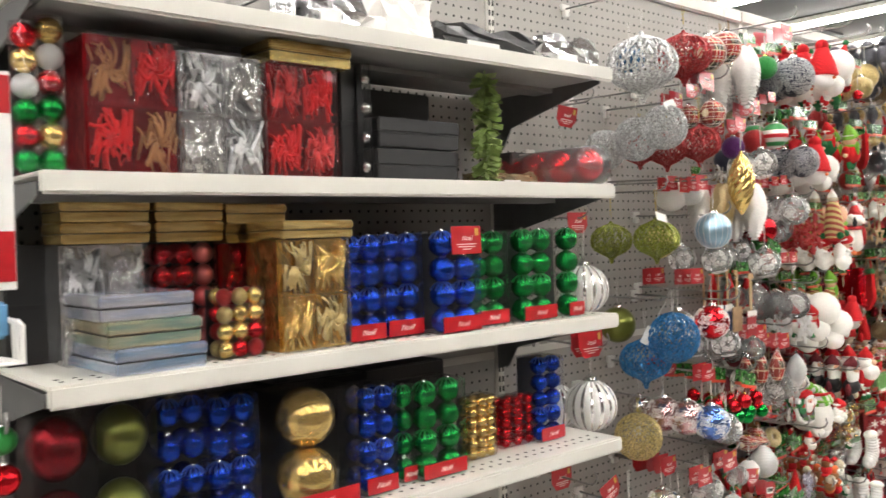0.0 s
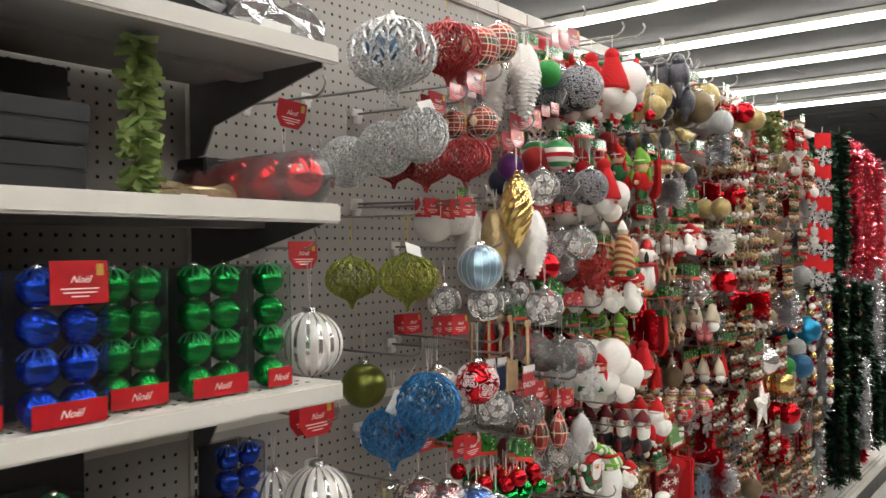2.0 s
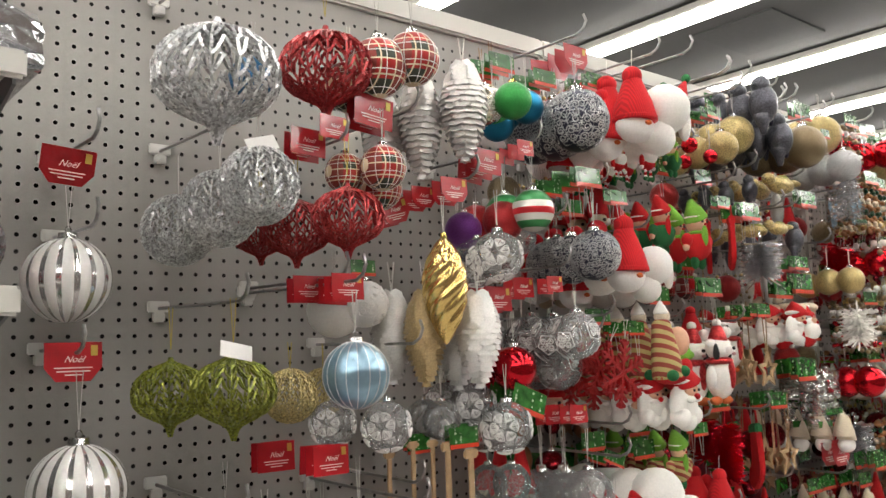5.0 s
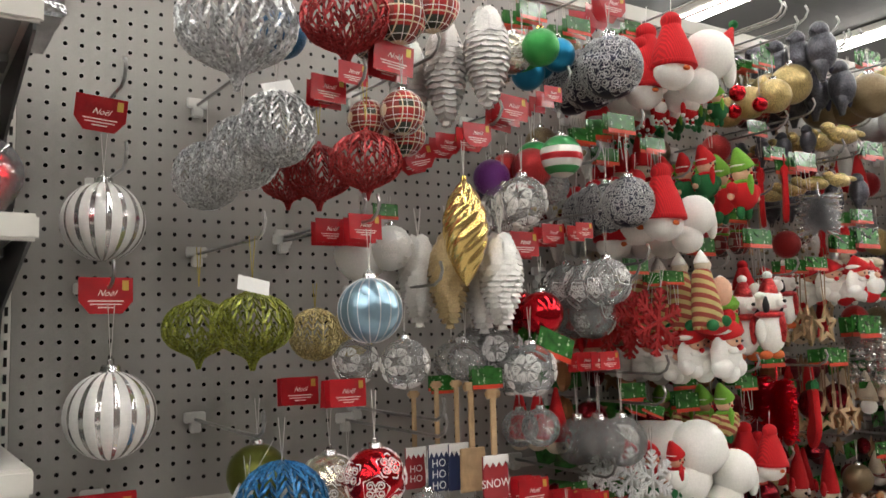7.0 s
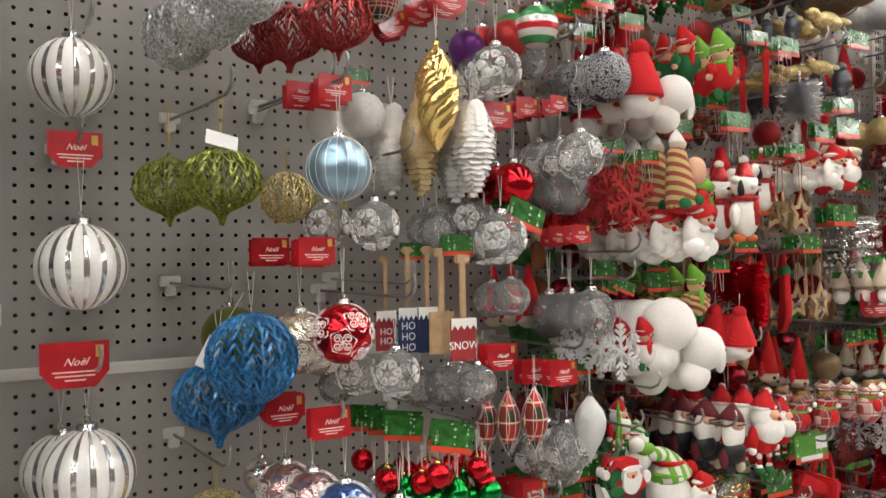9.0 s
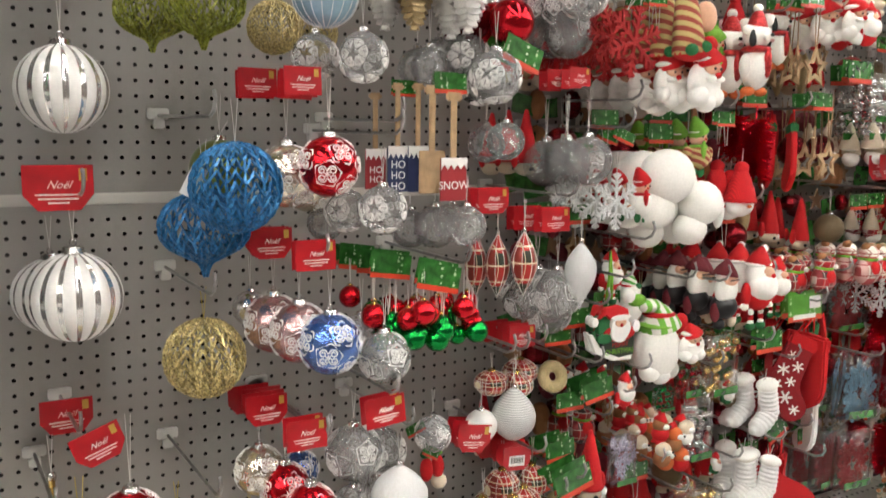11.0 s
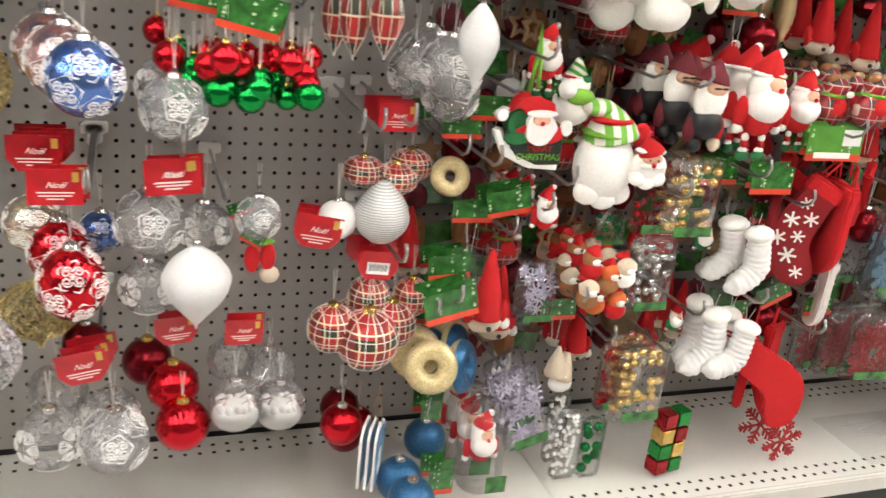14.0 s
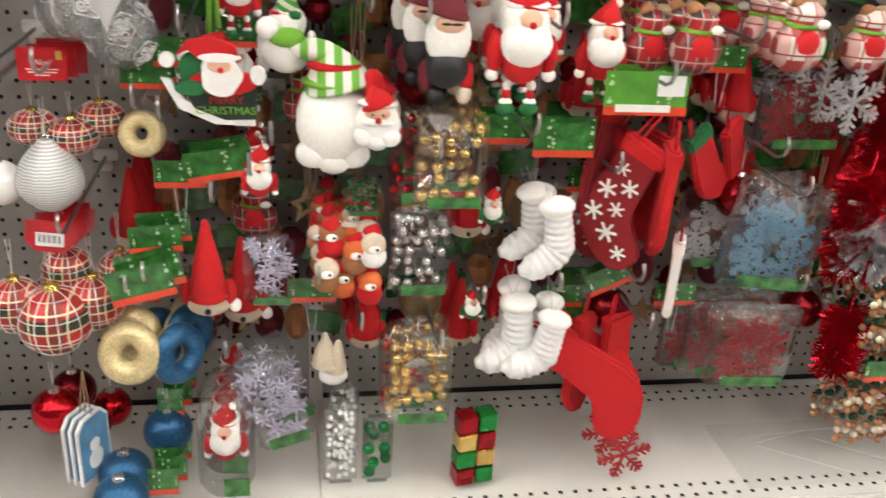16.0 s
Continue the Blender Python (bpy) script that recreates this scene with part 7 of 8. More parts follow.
queue(snowman(2.805, 1.32, 1.104, 0.168, hat=False), 1)
snowman(2.834, 1.37, 1.044, 0.139, hat=False)
queue(snowman(2.893, 1.31, 1.053, 0.138, hat=False), 1)
queue(gnome(3.028, 1.32, 1.089, 0.125), 3)
gnome(3.053, 1.37, 1.073, 0.117)
queue(elf(2.916, 1.34, 1.177, 0.127, dress=STRIPE_ELF), 3)
green_card(2.848, 1.37, 1.204, 0.069, n=2)
green_card(2.726, 1.34, 1.197, 0.044, tilt=20, n=4)
drop(2.569, 1.29, 0.942, 0.126, 0.056, 'white',turn=10)
queue(ball(2.548, 1.33, 0.904, 0.046, 'frost',0.05), 2)
ball(2.507, 1.38, 0.888, 0.038, 'frost',0.05)
queue(plaque(2.685, 1.32, 0.818, 0.109, 0.125, 0), 1)
capped_plush(2.837, 1.355, 0.786, 0.185)
snowman(2.775, 1.38, 0.865, 0.098)
santa(2.716, 1.37, 0.918, 0.113)
ribbon(2.686, 1.34, 0.924, 0.099)
ball(2.869, 1.42, 0.738, 0.042, 'white')
queue(santa_head(2.892, 1.31, 0.776, 0.088, turn=-8), 1)

# lower right
red_card(2.486, 1.34, 0.828, 0.058, square=True,n=4)
red_card(2.472, 1.33, 0.601, 0.063, n=4,tilt=6,barcode=True)
queue(ball(2.457, 1.33, 0.477, 0.049, 'plaid',0.05,GOLDCAP), 1)
ball(2.504, 1.36, 0.487, 0.04, 'plaid',0.05,GOLDCAP)
ball(2.404, 1.35, 0.49, 0.039, 'plaid',0.05,GOLDCAP)
ball(2.468, 1.38, 0.527, 0.035, 'plaid',0.05,GOLDCAP)
ball(2.54, 1.38, 0.525, 0.032, 'plaid',0.05,GOLDCAP)
ball(2.495, 1.38, 0.725, 0.034, 'plaid',0.04,GOLDCAP, 0.72)
ball(2.527, 1.41, 0.739, 0.035, 'plaid',0.04,GOLDCAP, 0.72)
ball(2.446, 1.39, 0.733, 0.033, 'plaid',0.04,GOLDCAP, 0.72)
drop(2.469, 1.35, 0.681, 0.103, 0.083, 'egg')
ball(2.403, 1.36, 0.666, 0.03, 'white')
donut(2.584, 1.38, 0.729, 0.032, 'gold',turn=-10,tilt=70)
green_card(2.603, 1.38, 0.811, 0.066, n=2)
green_card(2.587, 1.3, 0.546, 0.087, tilt=-14,n=3,h=0.05)
green_card(2.601, 1.36, 0.586, 0.071, n=3,tilt=-4)
queue(donut(2.557, 1.3, 0.437, 0.044, 'gold',turn=-12,tilt=66), 1)
queue(donut(2.618, 1.32, 0.423, 0.045, 'blue',turn=50,tilt=80), 1)
donut(2.575, 1.38, 0.423, 0.042, 'blue',turn=30)
donut(2.628, 1.42, 0.428, 0.04, 'gold',turn=40)
ball(2.588, 1.37, 0.256, 0.037, 'gl_blue',0.03)
green_card(2.603, 1.37, 0.308, 0.038, h=0.05, n=4)
queue(ball(2.533, 1.26, 0.216, 0.039, 'gl_blue',0), 1)
green_card(2.598, 1.28, 0.231, 0.043, h=0.045, n=4)
tags(2.491, 1.32, 0.271, 0.109)
ball(2.462, 1.44, 0.235, 0.033, 'maroon',0.05)
ball(2.489, 1.46, 0.242, 0.031, 'red',0.05)
gnome_tall(2.662, 1.35, 0.538, 0.152)
gnome_tall(2.707, 1.4, 0.494, 0.144)
green_card(2.686, 1.35, 0.698, 0.076, n=3,tilt=-10)
queue(santa(2.738, 1.34, 0.680, 0.096, legs=False), 3)
queue(santa(2.678, 1.33, 0.262, 0.129, legs=False), 1)
queue(pack_santa(2.678, 1.33, 0.262, 0.086, 0.164), 1)
bag(2.747, 1.35, 0.539, 0.073, 0.106, 'lilac')
queue(bag(2.747, 1.34, 0.322, 0.086, 0.164, 'lilac',tilt=-18), 1)
queue(puppies(2.860, 1.33, 0.564, 0.162), 1)
puppies(2.841, 1.4, 0.585, 0.125)
bag(2.879, 1.37, 0.645, 0.056, 0.056, 'green_beads')
gnome_cream(2.834, 1.38, 0.371, 0.097)
queue(bag(2.853, 1.34, 0.234, 0.052, 0.144, 'white_beads',strip=False), 1)
bag(2.913, 1.35, 0.216, 0.048, 0.129, 'green_beads',strip=False)
queue(bag(2.995, 1.32, 0.715, 0.1, 0.138, 'gold_beads'), 1)
bag(2.961, 1.37, 0.705, 0.088, 0.144, 'red_beads')
bag(2.964, 1.35, 0.565, 0.09, 0.137, 'silver_beads')
queue(bag(2.968, 1.32, 0.366, 0.102, 0.155, 'gold_beads'), 1)
bag(2.952, 1.37, 0.355, 0.08, 0.143, 'red_beads')
gift_stack(3.067, 1.33, 0.295, 0.032, 4,turn=10)
santa(3.069, 1.36, 0.623, 0.075, coat=FELT_GREEN,legs=False)
santa(3.054, 1.37, 0.458, 0.07, coat=FELT_GREEN,legs=False)
queue(boot(3.155, 1.32, 0.599, 0.123, tilt=-10), 1)
boot(3.133, 1.37, 0.605, 0.118, tilt=-10)
queue(boot(3.115, 1.34, 0.431, 0.132, tilt=-5), 1)
queue(boot(3.154, 1.31, 0.424, 0.121, tilt=10), 1)
green_card(3.161, 1.32, 0.748, 0.088, n=2)
green_card(3.085, 1.37, 0.748, 0.08, n=2)
queue(stocking(3.247, 1.34, 0.650, 0.191, FELT_CRIMSON,FELT_RED,turn=-35,tilt=26,flake=True), 1)
stocking(3.232, 1.38, 0.682, 0.185, FELT_CRIMSON,FELT_RED,turn=40,tilt=12)
queue(stocking(3.309, 1.31, 0.648, 0.181, turn=75), 1)
stocking(3.373, 1.36, 0.501, 0.152, FLEECE,turn=65)
queue(stocking(3.258, 1.31, 0.359, 0.2, turn=168,tilt=60), 1)
stocking(3.234, 1.36, 0.35, 0.175, turn=50,tilt=14)
stocking(3.304, 1.38, 0.345, 0.179, turn=30)
stocking(3.404, 1.38, 0.683, 0.147, FELT_RED,FELT_GREEN,turn=30,tilt=-30)
stocking(3.464, 1.41, 0.691, 0.142, FELT_RED,turn=40,tilt=-30)
green_card(3.266, 1.31, 0.818, 0.12, h=0.06, n=4)
green_card(3.277, 1.37, 0.508, 0.071, tilt=-25,n=2)
queue(bag(3.505, 1.32, 0.595, 0.155, 0.168, 'blue_flakes',tilt=6), 1)
bag(3.464, 1.42, 0.572, 0.138, 0.138, 'white_flakes')
queue(bag(3.516, 1.33, 0.4, 0.147, 0.147, 'red_flakes',tilt=3), 1)
bag(3.493, 1.38, 0.388, 0.143, 0.143, 'red_flakes')
bag(3.478, 1.43, 0.376, 0.147, 0.147, 'red_flakes')
bag(3.552, 1.4, 0.777, 0.147, 0.13, 'red_flakes')
tinsel(3.655, 1.34, 0.614, 0.049, 0.168, 'red',5,1200)
tinsel(3.685, 1.34, 0.399, 0.043, 0.114, 'red',6,900)
tinsel(3.687, 1.38, 0.731, 0.04, 0.176, 'red',7,900)
queue(snowflake(3.585, 1.33, 0.805, 0.049, 'silver'), 3)
packet_deck(3.704, 1.37, 0.193, 0.153)

# row of santas and sacks
hook(2.947, 0.909, 0.32)
hook(3.098, 0.766, 0.32)
hook(3.275, 0.838, 0.32)
hook(3.51, 0.681, 0.32)
hook(3.306, 0.466, 0.32)
hook(3.157, 0.534, 0.32)
hook(2.99, 0.447, 0.32)
hook(2.877, 0.467, 0.3)
queue(santa_black(2.977, 1.305, 0.872, 0.151), 3)
santa_black(2.954, 1.36, 0.879, 0.145)
santa_black(2.943, 1.41, 0.885, 0.141)
queue(santa(3.075, 1.3, 0.876, 0.182), 3)
santa(3.202, 1.35, 0.861, 0.142)
santa(3.126, 1.39, 0.878, 0.128)
bag_doll(3.267, 1.35, 0.891, 0.12, PLAID_RED)
queue(bag_doll(3.317, 1.31, 0.900, 0.12, PLAID_RED), 3)
queue(bag_doll(3.453, 1.29, 0.915, 0.128, PLAID_WHITE), 3)
bag_doll(3.469, 1.35, 0.899, 0.118, PLAID_RED)
bag_doll(3.597, 1.35, 0.901, 0.122, PLAID_WHITE)
queue(bear(3.04, 1.31, 1.377, 0.193), 3)
bear(3.181, 1.37, 1.425, 0.162)
elf(2.986, 1.37, 1.37, 0.13)
queue(wood_star(3.236, 1.31, 1.350, 0.044, up=0.11), 3)
queue(wood_star(3.200, 1.33, 1.358, 0.041, up=0.11,turn=50), 3)
wood_star(3.199, 1.35, 1.363, 0.037, up=0.1,turn=60)
wood_star(3.345, 1.37, 1.386, 0.042, up=0.11,turn=20)
green_card(3.28, 1.31, 1.281, 0.07, n=3)
queue(wood_star(3.303, 1.31, 1.148, 0.044, up=0.1), 3)
wood_star(3.307, 1.35, 1.185, 0.041, up=0.08,turn=30)
wood_star(3.363, 1.37, 1.126, 0.04, up=0.1,turn=60)
tinsel(3.090, 1.34, 1.176, 0.041, 0.116, 'red',8,700)
tinsel(3.073, 1.38, 1.201, 0.034, 0.086, 'red',9,500)
queue(stocking(3.201, 1.33, 1.153, 0.144, FELT_RED,FELT_GREEN,turn=50,tilt=8), 1)
green_card(2.993, 1.33, 1.236, 0.052, threads=0.04,n=2)
green_card(3.115, 1.36, 1.287, 0.081, n=2)
gnome(3.076, 1.4, 1.456, 0.098)
queue(boot_red(3.422, 1.32, 1.456, 0.117), 3)
green_card(3.451, 1.33, 1.35, 0.087, n=3)
queue(bag(3.511, 1.34, 1.261, 0.095, 0.135, 'silver_beads'), 1)

# upper right
queue(ball(3.213, 1.34, 1.912, 0.047, 'gl_gold',0.05), 2)
queue(ball(3.091, 1.3, 1.858, 0.038, 'gl_gold',0.05), 2)
queue(ball(3.013, 1.28, 1.824, 0.016, 'red',0.04), 2)
queue(ball(2.967, 1.3, 1.848, 0.018, 'red',0.04), 2)
queue(elf(2.914, 1.31, 1.819, 0.095, dress=FELT_GREEN), 3)
queue(santa(2.814, 1.3, 1.798, 0.092), 3)
queue(santa(2.756, 1.33, 1.792, 0.08), 3)
queue(bird_black(3.251, 1.28, 1.981, 0.143), 3)
queue(bird_black(3.351, 1.3, 1.914, 0.134), 3)
queue(bird_gold(3.32, 1.29, 1.792, 0.106), 3)
queue(bird_black(3.248, 1.33, 1.779, 0.079), 3)
queue(bird_gold(3.311, 1.3, 1.686, 0.079), 3)
queue(bird_black(3.404, 1.31, 1.667, 0.095), 3)
queue(ball(3.467, 1.3, 1.908, 0.055, 'bronze',0.05), 2)
queue(ball(3.644, 1.34, 1.972, 0.053, 'gl_gold',0.05), 2)
green_card(3.094, 1.31, 1.945, 0.056, threads=0.03, n=4)
green_card(3.077, 1.35, 1.941, 0.043, n=4)
green_card(3.168, 1.28, 1.716, 0.075, n=3,threads=0.05)
green_card(3.14, 1.33, 1.742, 0.056, n=2)
green_card(3.456, 1.29, 1.771, 0.077, n=2)
green_card(3.562, 1.34, 2.028, 0.087, n=2)
hook(3.095, 2.039, 0.32)
hook(3.187, 2.044, 0.32)
hook(3.305, 2.041, 0.32)
hook(3.394, 2.027, 0.32)
hook(2.954, 2.056, 0.32)
hook(3.088, 1.789, 0.32)
hook(3.29, 1.746, 0.32)
hook(3.358, 1.751, 0.32)
queue(stocking(3.108, 1.3, 1.638, 0.118, FELT_RED,turn=40), 1)
tinsel(3.242, 1.31, 1.61, 0.052, 0.077, 'silver',11,500)
green_card(2.994, 1.28, 1.537, 0.073, threads=0.06,n=2)
green_card(2.876, 1.33, 1.521, 0.07, n=2)
green_card(3.193, 1.28, 1.489, 0.055, n=2)
green_card(3.179, 1.32, 1.486, 0.058, n=3)
queue(santa(3.353, 1.27, 1.434, 0.13, legs=False), 3)
queue(boot_red(3.367, 1.29, 1.462, 0.131), 3)
green_card(3.342, 1.31, 1.542, 0.079, n=2)
green_card(3.42, 1.3, 1.558, 0.089, n=2)

# far bay
hook(3.146, 2.011, 0.32)
hook(3.328, 2.008, 0.32)
hook(3.532, 2.005, 0.32)
green_card(3.555, 1.28, 1.952, 0.046, n=2,threads=0.05)
green_card(3.822, 1.28, 2, 0.054, n=2,threads=0.05)
green_card(4.019, 1.28, 1.985, 0.048, n=2,threads=0.05)
green_card(4.611, 1.28, 1.977, 0.065, n=3)
queue(ball(3.635, 1.28, 1.874, 0.043, 'gl_silver'), 2)
queue(ball(4.048, 1.29, 1.935, 0.044, 'gl_gold'), 2)
tinsel(3.63, 1.28, 1.785, 0.043, 0.098, 'silver',12,300)
queue(bag(3.658, 1.27, 1.767, 0.071, 0.099, 'blue_flakes'), 1)
tinsel(4.267, 1.29, 1.915, 0.046, 0.138, 'leaf',13,300)
queue(gnome(4.698, 1.28, 1.898, 0.126), 2)
queue(santa(4.785, 1.28, 1.778, 0.154), 2)
queue(santa(4.846, 1.28, 1.678, 0.156), 2)
queue(bell_row(3.867, 1.28, 1.692, 0.125), 2)
queue(bell_row(3.86, 1.28, 1.566, 0.125), 2)
queue(bell_row(3.855, 1.28, 1.483, 0.125), 2)
queue(bell_row(3.913, 1.28, 1.357, 0.127), 2)
queue(bell_row(4.126, 1.28, 1.419, 0.111), 2)
queue(bell_row(4.221, 1.28, 1.738, 0.091), 2)
queue(bell_row(4.071, 1.28, 1.134, 0.132), 2)
queue(ball(3.618, 1.28, 1.568, 0.035, 'gl_gold'), 2)
queue(ball(3.892, 1.29, 1.578, 0.034, 'gl_gold'), 2)
tinsel(3.64, 1.28, 1.45, 0.047, 0.071, 'white',14,300)
queue(santa_head(3.324, 1.28, 1.458, 0.108), 1)
green_card(3.381, 1.28, 1.605, 0.062, n=3)
green_card(3.368, 1.28, 1.348, 0.091, n=2)
queue(bag(3.441, 1.28, 1.29, 0.112, 0.112, 'silver_beads'), 1)
queue(gnome_cream(3.515, 1.28, 1.192, 0.114), 3)
tinsel(3.97, 1.29, 1.216, 0.077, 0.064, 'red',15,400)
tinsel(4.46, 1.29, 1.167, 0.062, 0.144, 'silver',16,400)
red_card(3.54, 1.3, 1.132, 0.085, n=2)
green_card(3.738, 1.29, 1.097, 0.081, n=3)
queue(ball(4.73, 1.28, 1.05, 0.066, 'teal'), 2)
queue(ball(4.625, 1.28, 0.897, 0.055, 'gl_blue'), 2)
queue(ball(4.406, 1.28, 0.921, 0.038, 'gl_green'), 2)
queue(ball(4.398, 1.27, 0.723, 0.047, 'red'), 2)
queue(ball(4.131, 1.29, 0.974, 0.058, 'silver'), 2)
queue(ball(4.391, 1.3, 0.851, 0.057, 'gold'), 2)
white_star(4.018, 1.27, 0.814, 0.108)
tinsel(4.293, 1.3, 0.586, 0.06, 0.116, 'red',17,400)
tinsel(3.869, 1.32, 0.706, 0.055, 0.126, 'silver',18,300)
tinsel(3.68, 1.32, 0.6, 0.072, 0.08, 'silver',19,400)
queue(bag(4.743, 1.28, 0.579, 0.127, 0.229, 'red_flakes'), 1)
queue(bag(5.394, 1.28, 0.436, 0.173, 0.202, 'red_flakes'), 1)
queue(snowflake(4.83, 1.26, 1.482, 0.067, 'white'), 2)

# hanging at the end of the neighbouring bay
ball(0.35, 1.3, 1.132, 0.02, 'gl_green',0.05)
ball(0.351, 1.3, 1.077, 0.022, 'red',0.05)
hook(0.352, 1.143, 0.31)
queue(snowflake(3.314, 1.3, 0.217, 0.046, 'red',roll=15,up=0.01), 1)
ball(2.569, 1.38, 0.861, 0.045, 'frost',0.05)
ball(2.694, 1.44, 0.854, 0.023, 'gl_white',0.04)

# goods on the shelves
gift_pack(0.472, 1.27, 1.4976, 0.137, 0.1, 0.205, FOIL_RED, 'window box of red bows and berry ornaments', SH_RED, (FELT_RED, BROWN))
gift_pack(0.614, 1.27, 1.4976, 0.144, 0.1, 0.197, FOIL_SILVER, 'window box of silver bows and pine cones', SH_SILVER, (SH_SILVER, GL_SILVER))
gift_pack(0.765, 1.27, 1.4976, 0.132, 0.1, 0.194, FOIL_RED, 'window box of red ribbon ornaments', SH_RED, (FELT_RED, GL_RED))
foil_box(0.765, 1.262, 1.6930, 0.165, 0.1, 0.036, IRIS_GOLD, 0, 'flat gold foil gift box')
foil_box(0.947, 1.33, 1.4976, 0.053, 0.1, 0.225, CARTON_DARK, 0, 'tall black glossy carton')
foil_box(0.998, 1.29, 1.4976, 0.206, 0.14, 0.063, CARTON_DARK, 0, 'flat black carton in clear film')
foil_box(1.004, 1.29, 1.5640, 0.205, 0.14, 0.055, CARTON_DARK, 0, 'flat black carton in clear film')
ball_box(0.98, 1.3, 1.4976, 0.019, 0.03, 0.22, 1, 4, 'silver', 'narrow clear box of silver ornaments', False)
crumpled_packet(1.37, 1.36, 1.4976, 0.144, 0.1, 0.039, FOIL_PALE, 3, 'flat packet of ornaments lying on the shelf')
foil_box(1.516, 1.45, 1.4976, 0.086, 0.08, 0.09, CARTON_DARK, 0, 'dark carton behind the packets')
tinsel(1.281, 1.29, 1.611, 0.035, 0.221, 'leaf', 31, 260, 'green leaf garland in a clear sleeve')
tube_pack(1.541, 1.52, 1.54, 0.04, 4, ('red',), 'clear tube of red baubles lying on the shelf', True)
tube_pack(0.397, 1.3, 1.4976, 0.018, 6, ('green', 'red', 'green', 'gl_white', 'gold', 'red', 'gl_white'), 'clear tube of red green and gold baubles')
tube_pack(0.431, 1.3, 1.4976, 0.019, 6, ('green', 'gold', 'green', 'red', 'gl_white', 'gold', 'red'), 'clear tube of red green and gold baubles')
gift_pack(0.462, 1.38, 1.2096, 0.133, 0.1, 0.187, FOIL_SILVER, 'window box of silver ornaments', SH_SILVER, (SH_SILVER, GL_SILVER))
foil_box(0.459, 1.37, 1.3980, 0.141, 0.1, 0.033, IRIS_GOLD, 0, 'flat gold foil gift box')
foil_box(0.459, 1.37, 1.4325, 0.141, 0.1, 0.033, IRIS_GOLD, 0, 'flat gold foil gift box')
ball_box(0.61, 1.38, 1.2096, 0.108, 0.1, 0.187, 3, 5, 'red', 'clear box of small red baubles', False, ('red', 'rosy', 'red'))
foil_box(0.607, 1.37, 1.3980, 0.122, 0.1, 0.033, IRIS_GOLD, 0, 'flat gold foil gift box')
foil_box(0.607, 1.37, 1.4325, 0.122, 0.1, 0.033, IRIS_GOLD, 0, 'flat gold foil gift box')
gift_pack(0.727, 1.38, 1.2096, 0.099, 0.1, 0.182, FOIL_RED, 'window box of red ornaments', SH_RED, (FELT_RED, SH_RED))
foil_box(0.732, 1.37, 1.3930, 0.121, 0.1, 0.033, IRIS_GOLD, 0, 'flat gold foil gift box')
foil_box(0.732, 1.37, 1.4275, 0.121, 0.1, 0.033, IRIS_GOLD, 0, 'flat gold foil gift box')
foil_box(0.481, 1.222, 1.2096, 0.142, 0.17, 0.038, IRIS_BLUE, 2, 'flat iridescent foil gift box')
foil_box(0.473, 1.228, 1.2481, 0.142, 0.17, 0.038, IRIS_PALE, -1, 'flat iridescent foil gift box')
foil_box(0.465, 1.234, 1.2866, 0.142, 0.17, 0.038, IRIS_SILVER, 0, 'flat iridescent foil gift box')
ball_box(0.656, 1.25, 1.2096, 0.079, 0.06, 0.113, 3, 4, 'gold', 'clear box of small gold and red baubles', False, ('gold', 'gl_gold', 'red', 'gold', 'gl_red'))
gift_pack(0.761, 1.24, 1.2096, 0.131, 0.12, 0.186, FOIL_GOLD, 'window box of gold ribbon ornaments', SH_GOLD, (SH_GOLD, GL_GOLD))
foil_box(0.761, 1.235, 1.3970, 0.143, 0.12, 0.03, IRIS_GOLD, 0, 'flat gold foil gift box')
ball_box(0.895, 1.25, 1.2096, 0.086, 0.09, 0.19, 2, 4, 'blue')
ball_box(0.984, 1.255, 1.2096, 0.09, 0.09, 0.192, 2, 4, 'blue')
ball_box(1.079, 1.213, 1.2096, 0.104, 0.09, 0.194, 2, 4, 'blue')
ball_box(1.206, 1.255, 1.2096, 0.096, 0.09, 0.191, 2, 4, 'green')
ball_box(1.325, 1.24, 1.2096, 0.106, 0.09, 0.193, 2, 4, 'green')
ball_box(1.458, 1.235, 1.2096, 0.056, 0.09, 0.193, 1, 4, 'green')
red_card(1.15, 1.209, 1.385, 0.075, square=True)
ball_box(0.389, 1.3, 0.9306, 0.09, 0.09, 0.224, 1, 2, 'maroon', 'clear box of large dark red baubles')
ball_box(0.484, 1.3, 0.9306, 0.086, 0.09, 0.231, 1, 2, 'olive', 'clear box of large olive baubles')
ball_box(0.574, 1.3, 0.9306, 0.08, 0.09, 0.227, 2, 4, 'blue')
ball_box(0.657, 1.3, 0.9306, 0.089, 0.09, 0.212, 2, 4, 'blue')
ball_box(0.76, 1.25, 0.9306, 0.152, 0.12, 0.208, 1, 2, 'gold', 'clear box of two large gold baubles with ribbon')
ball_box(0.929, 1.26, 0.9306, 0.077, 0.09, 0.196, 2, 4, 'blue')
ball_box(1.028, 1.28, 0.9306, 0.039, 0.07, 0.185, 1, 4, 'green')
ball_box(1.06, 1.26, 0.9306, 0.117, 0.09, 0.186, 2, 4, 'green')
ball_box(1.225, 1.3, 0.9306, 0.075, 0.05, 0.13, 3, 6, 'gold', 'clear box of small gold baubles', False)
ball_box(1.335, 1.32, 0.9306, 0.109, 0.05, 0.109, 3, 5, 'red', 'clear box of small red baubles', False)
ball_box(1.43, 1.3, 0.9306, 0.084, 0.07, 0.187, 2, 5, 'blue')
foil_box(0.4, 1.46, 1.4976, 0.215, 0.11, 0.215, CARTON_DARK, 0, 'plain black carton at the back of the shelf')
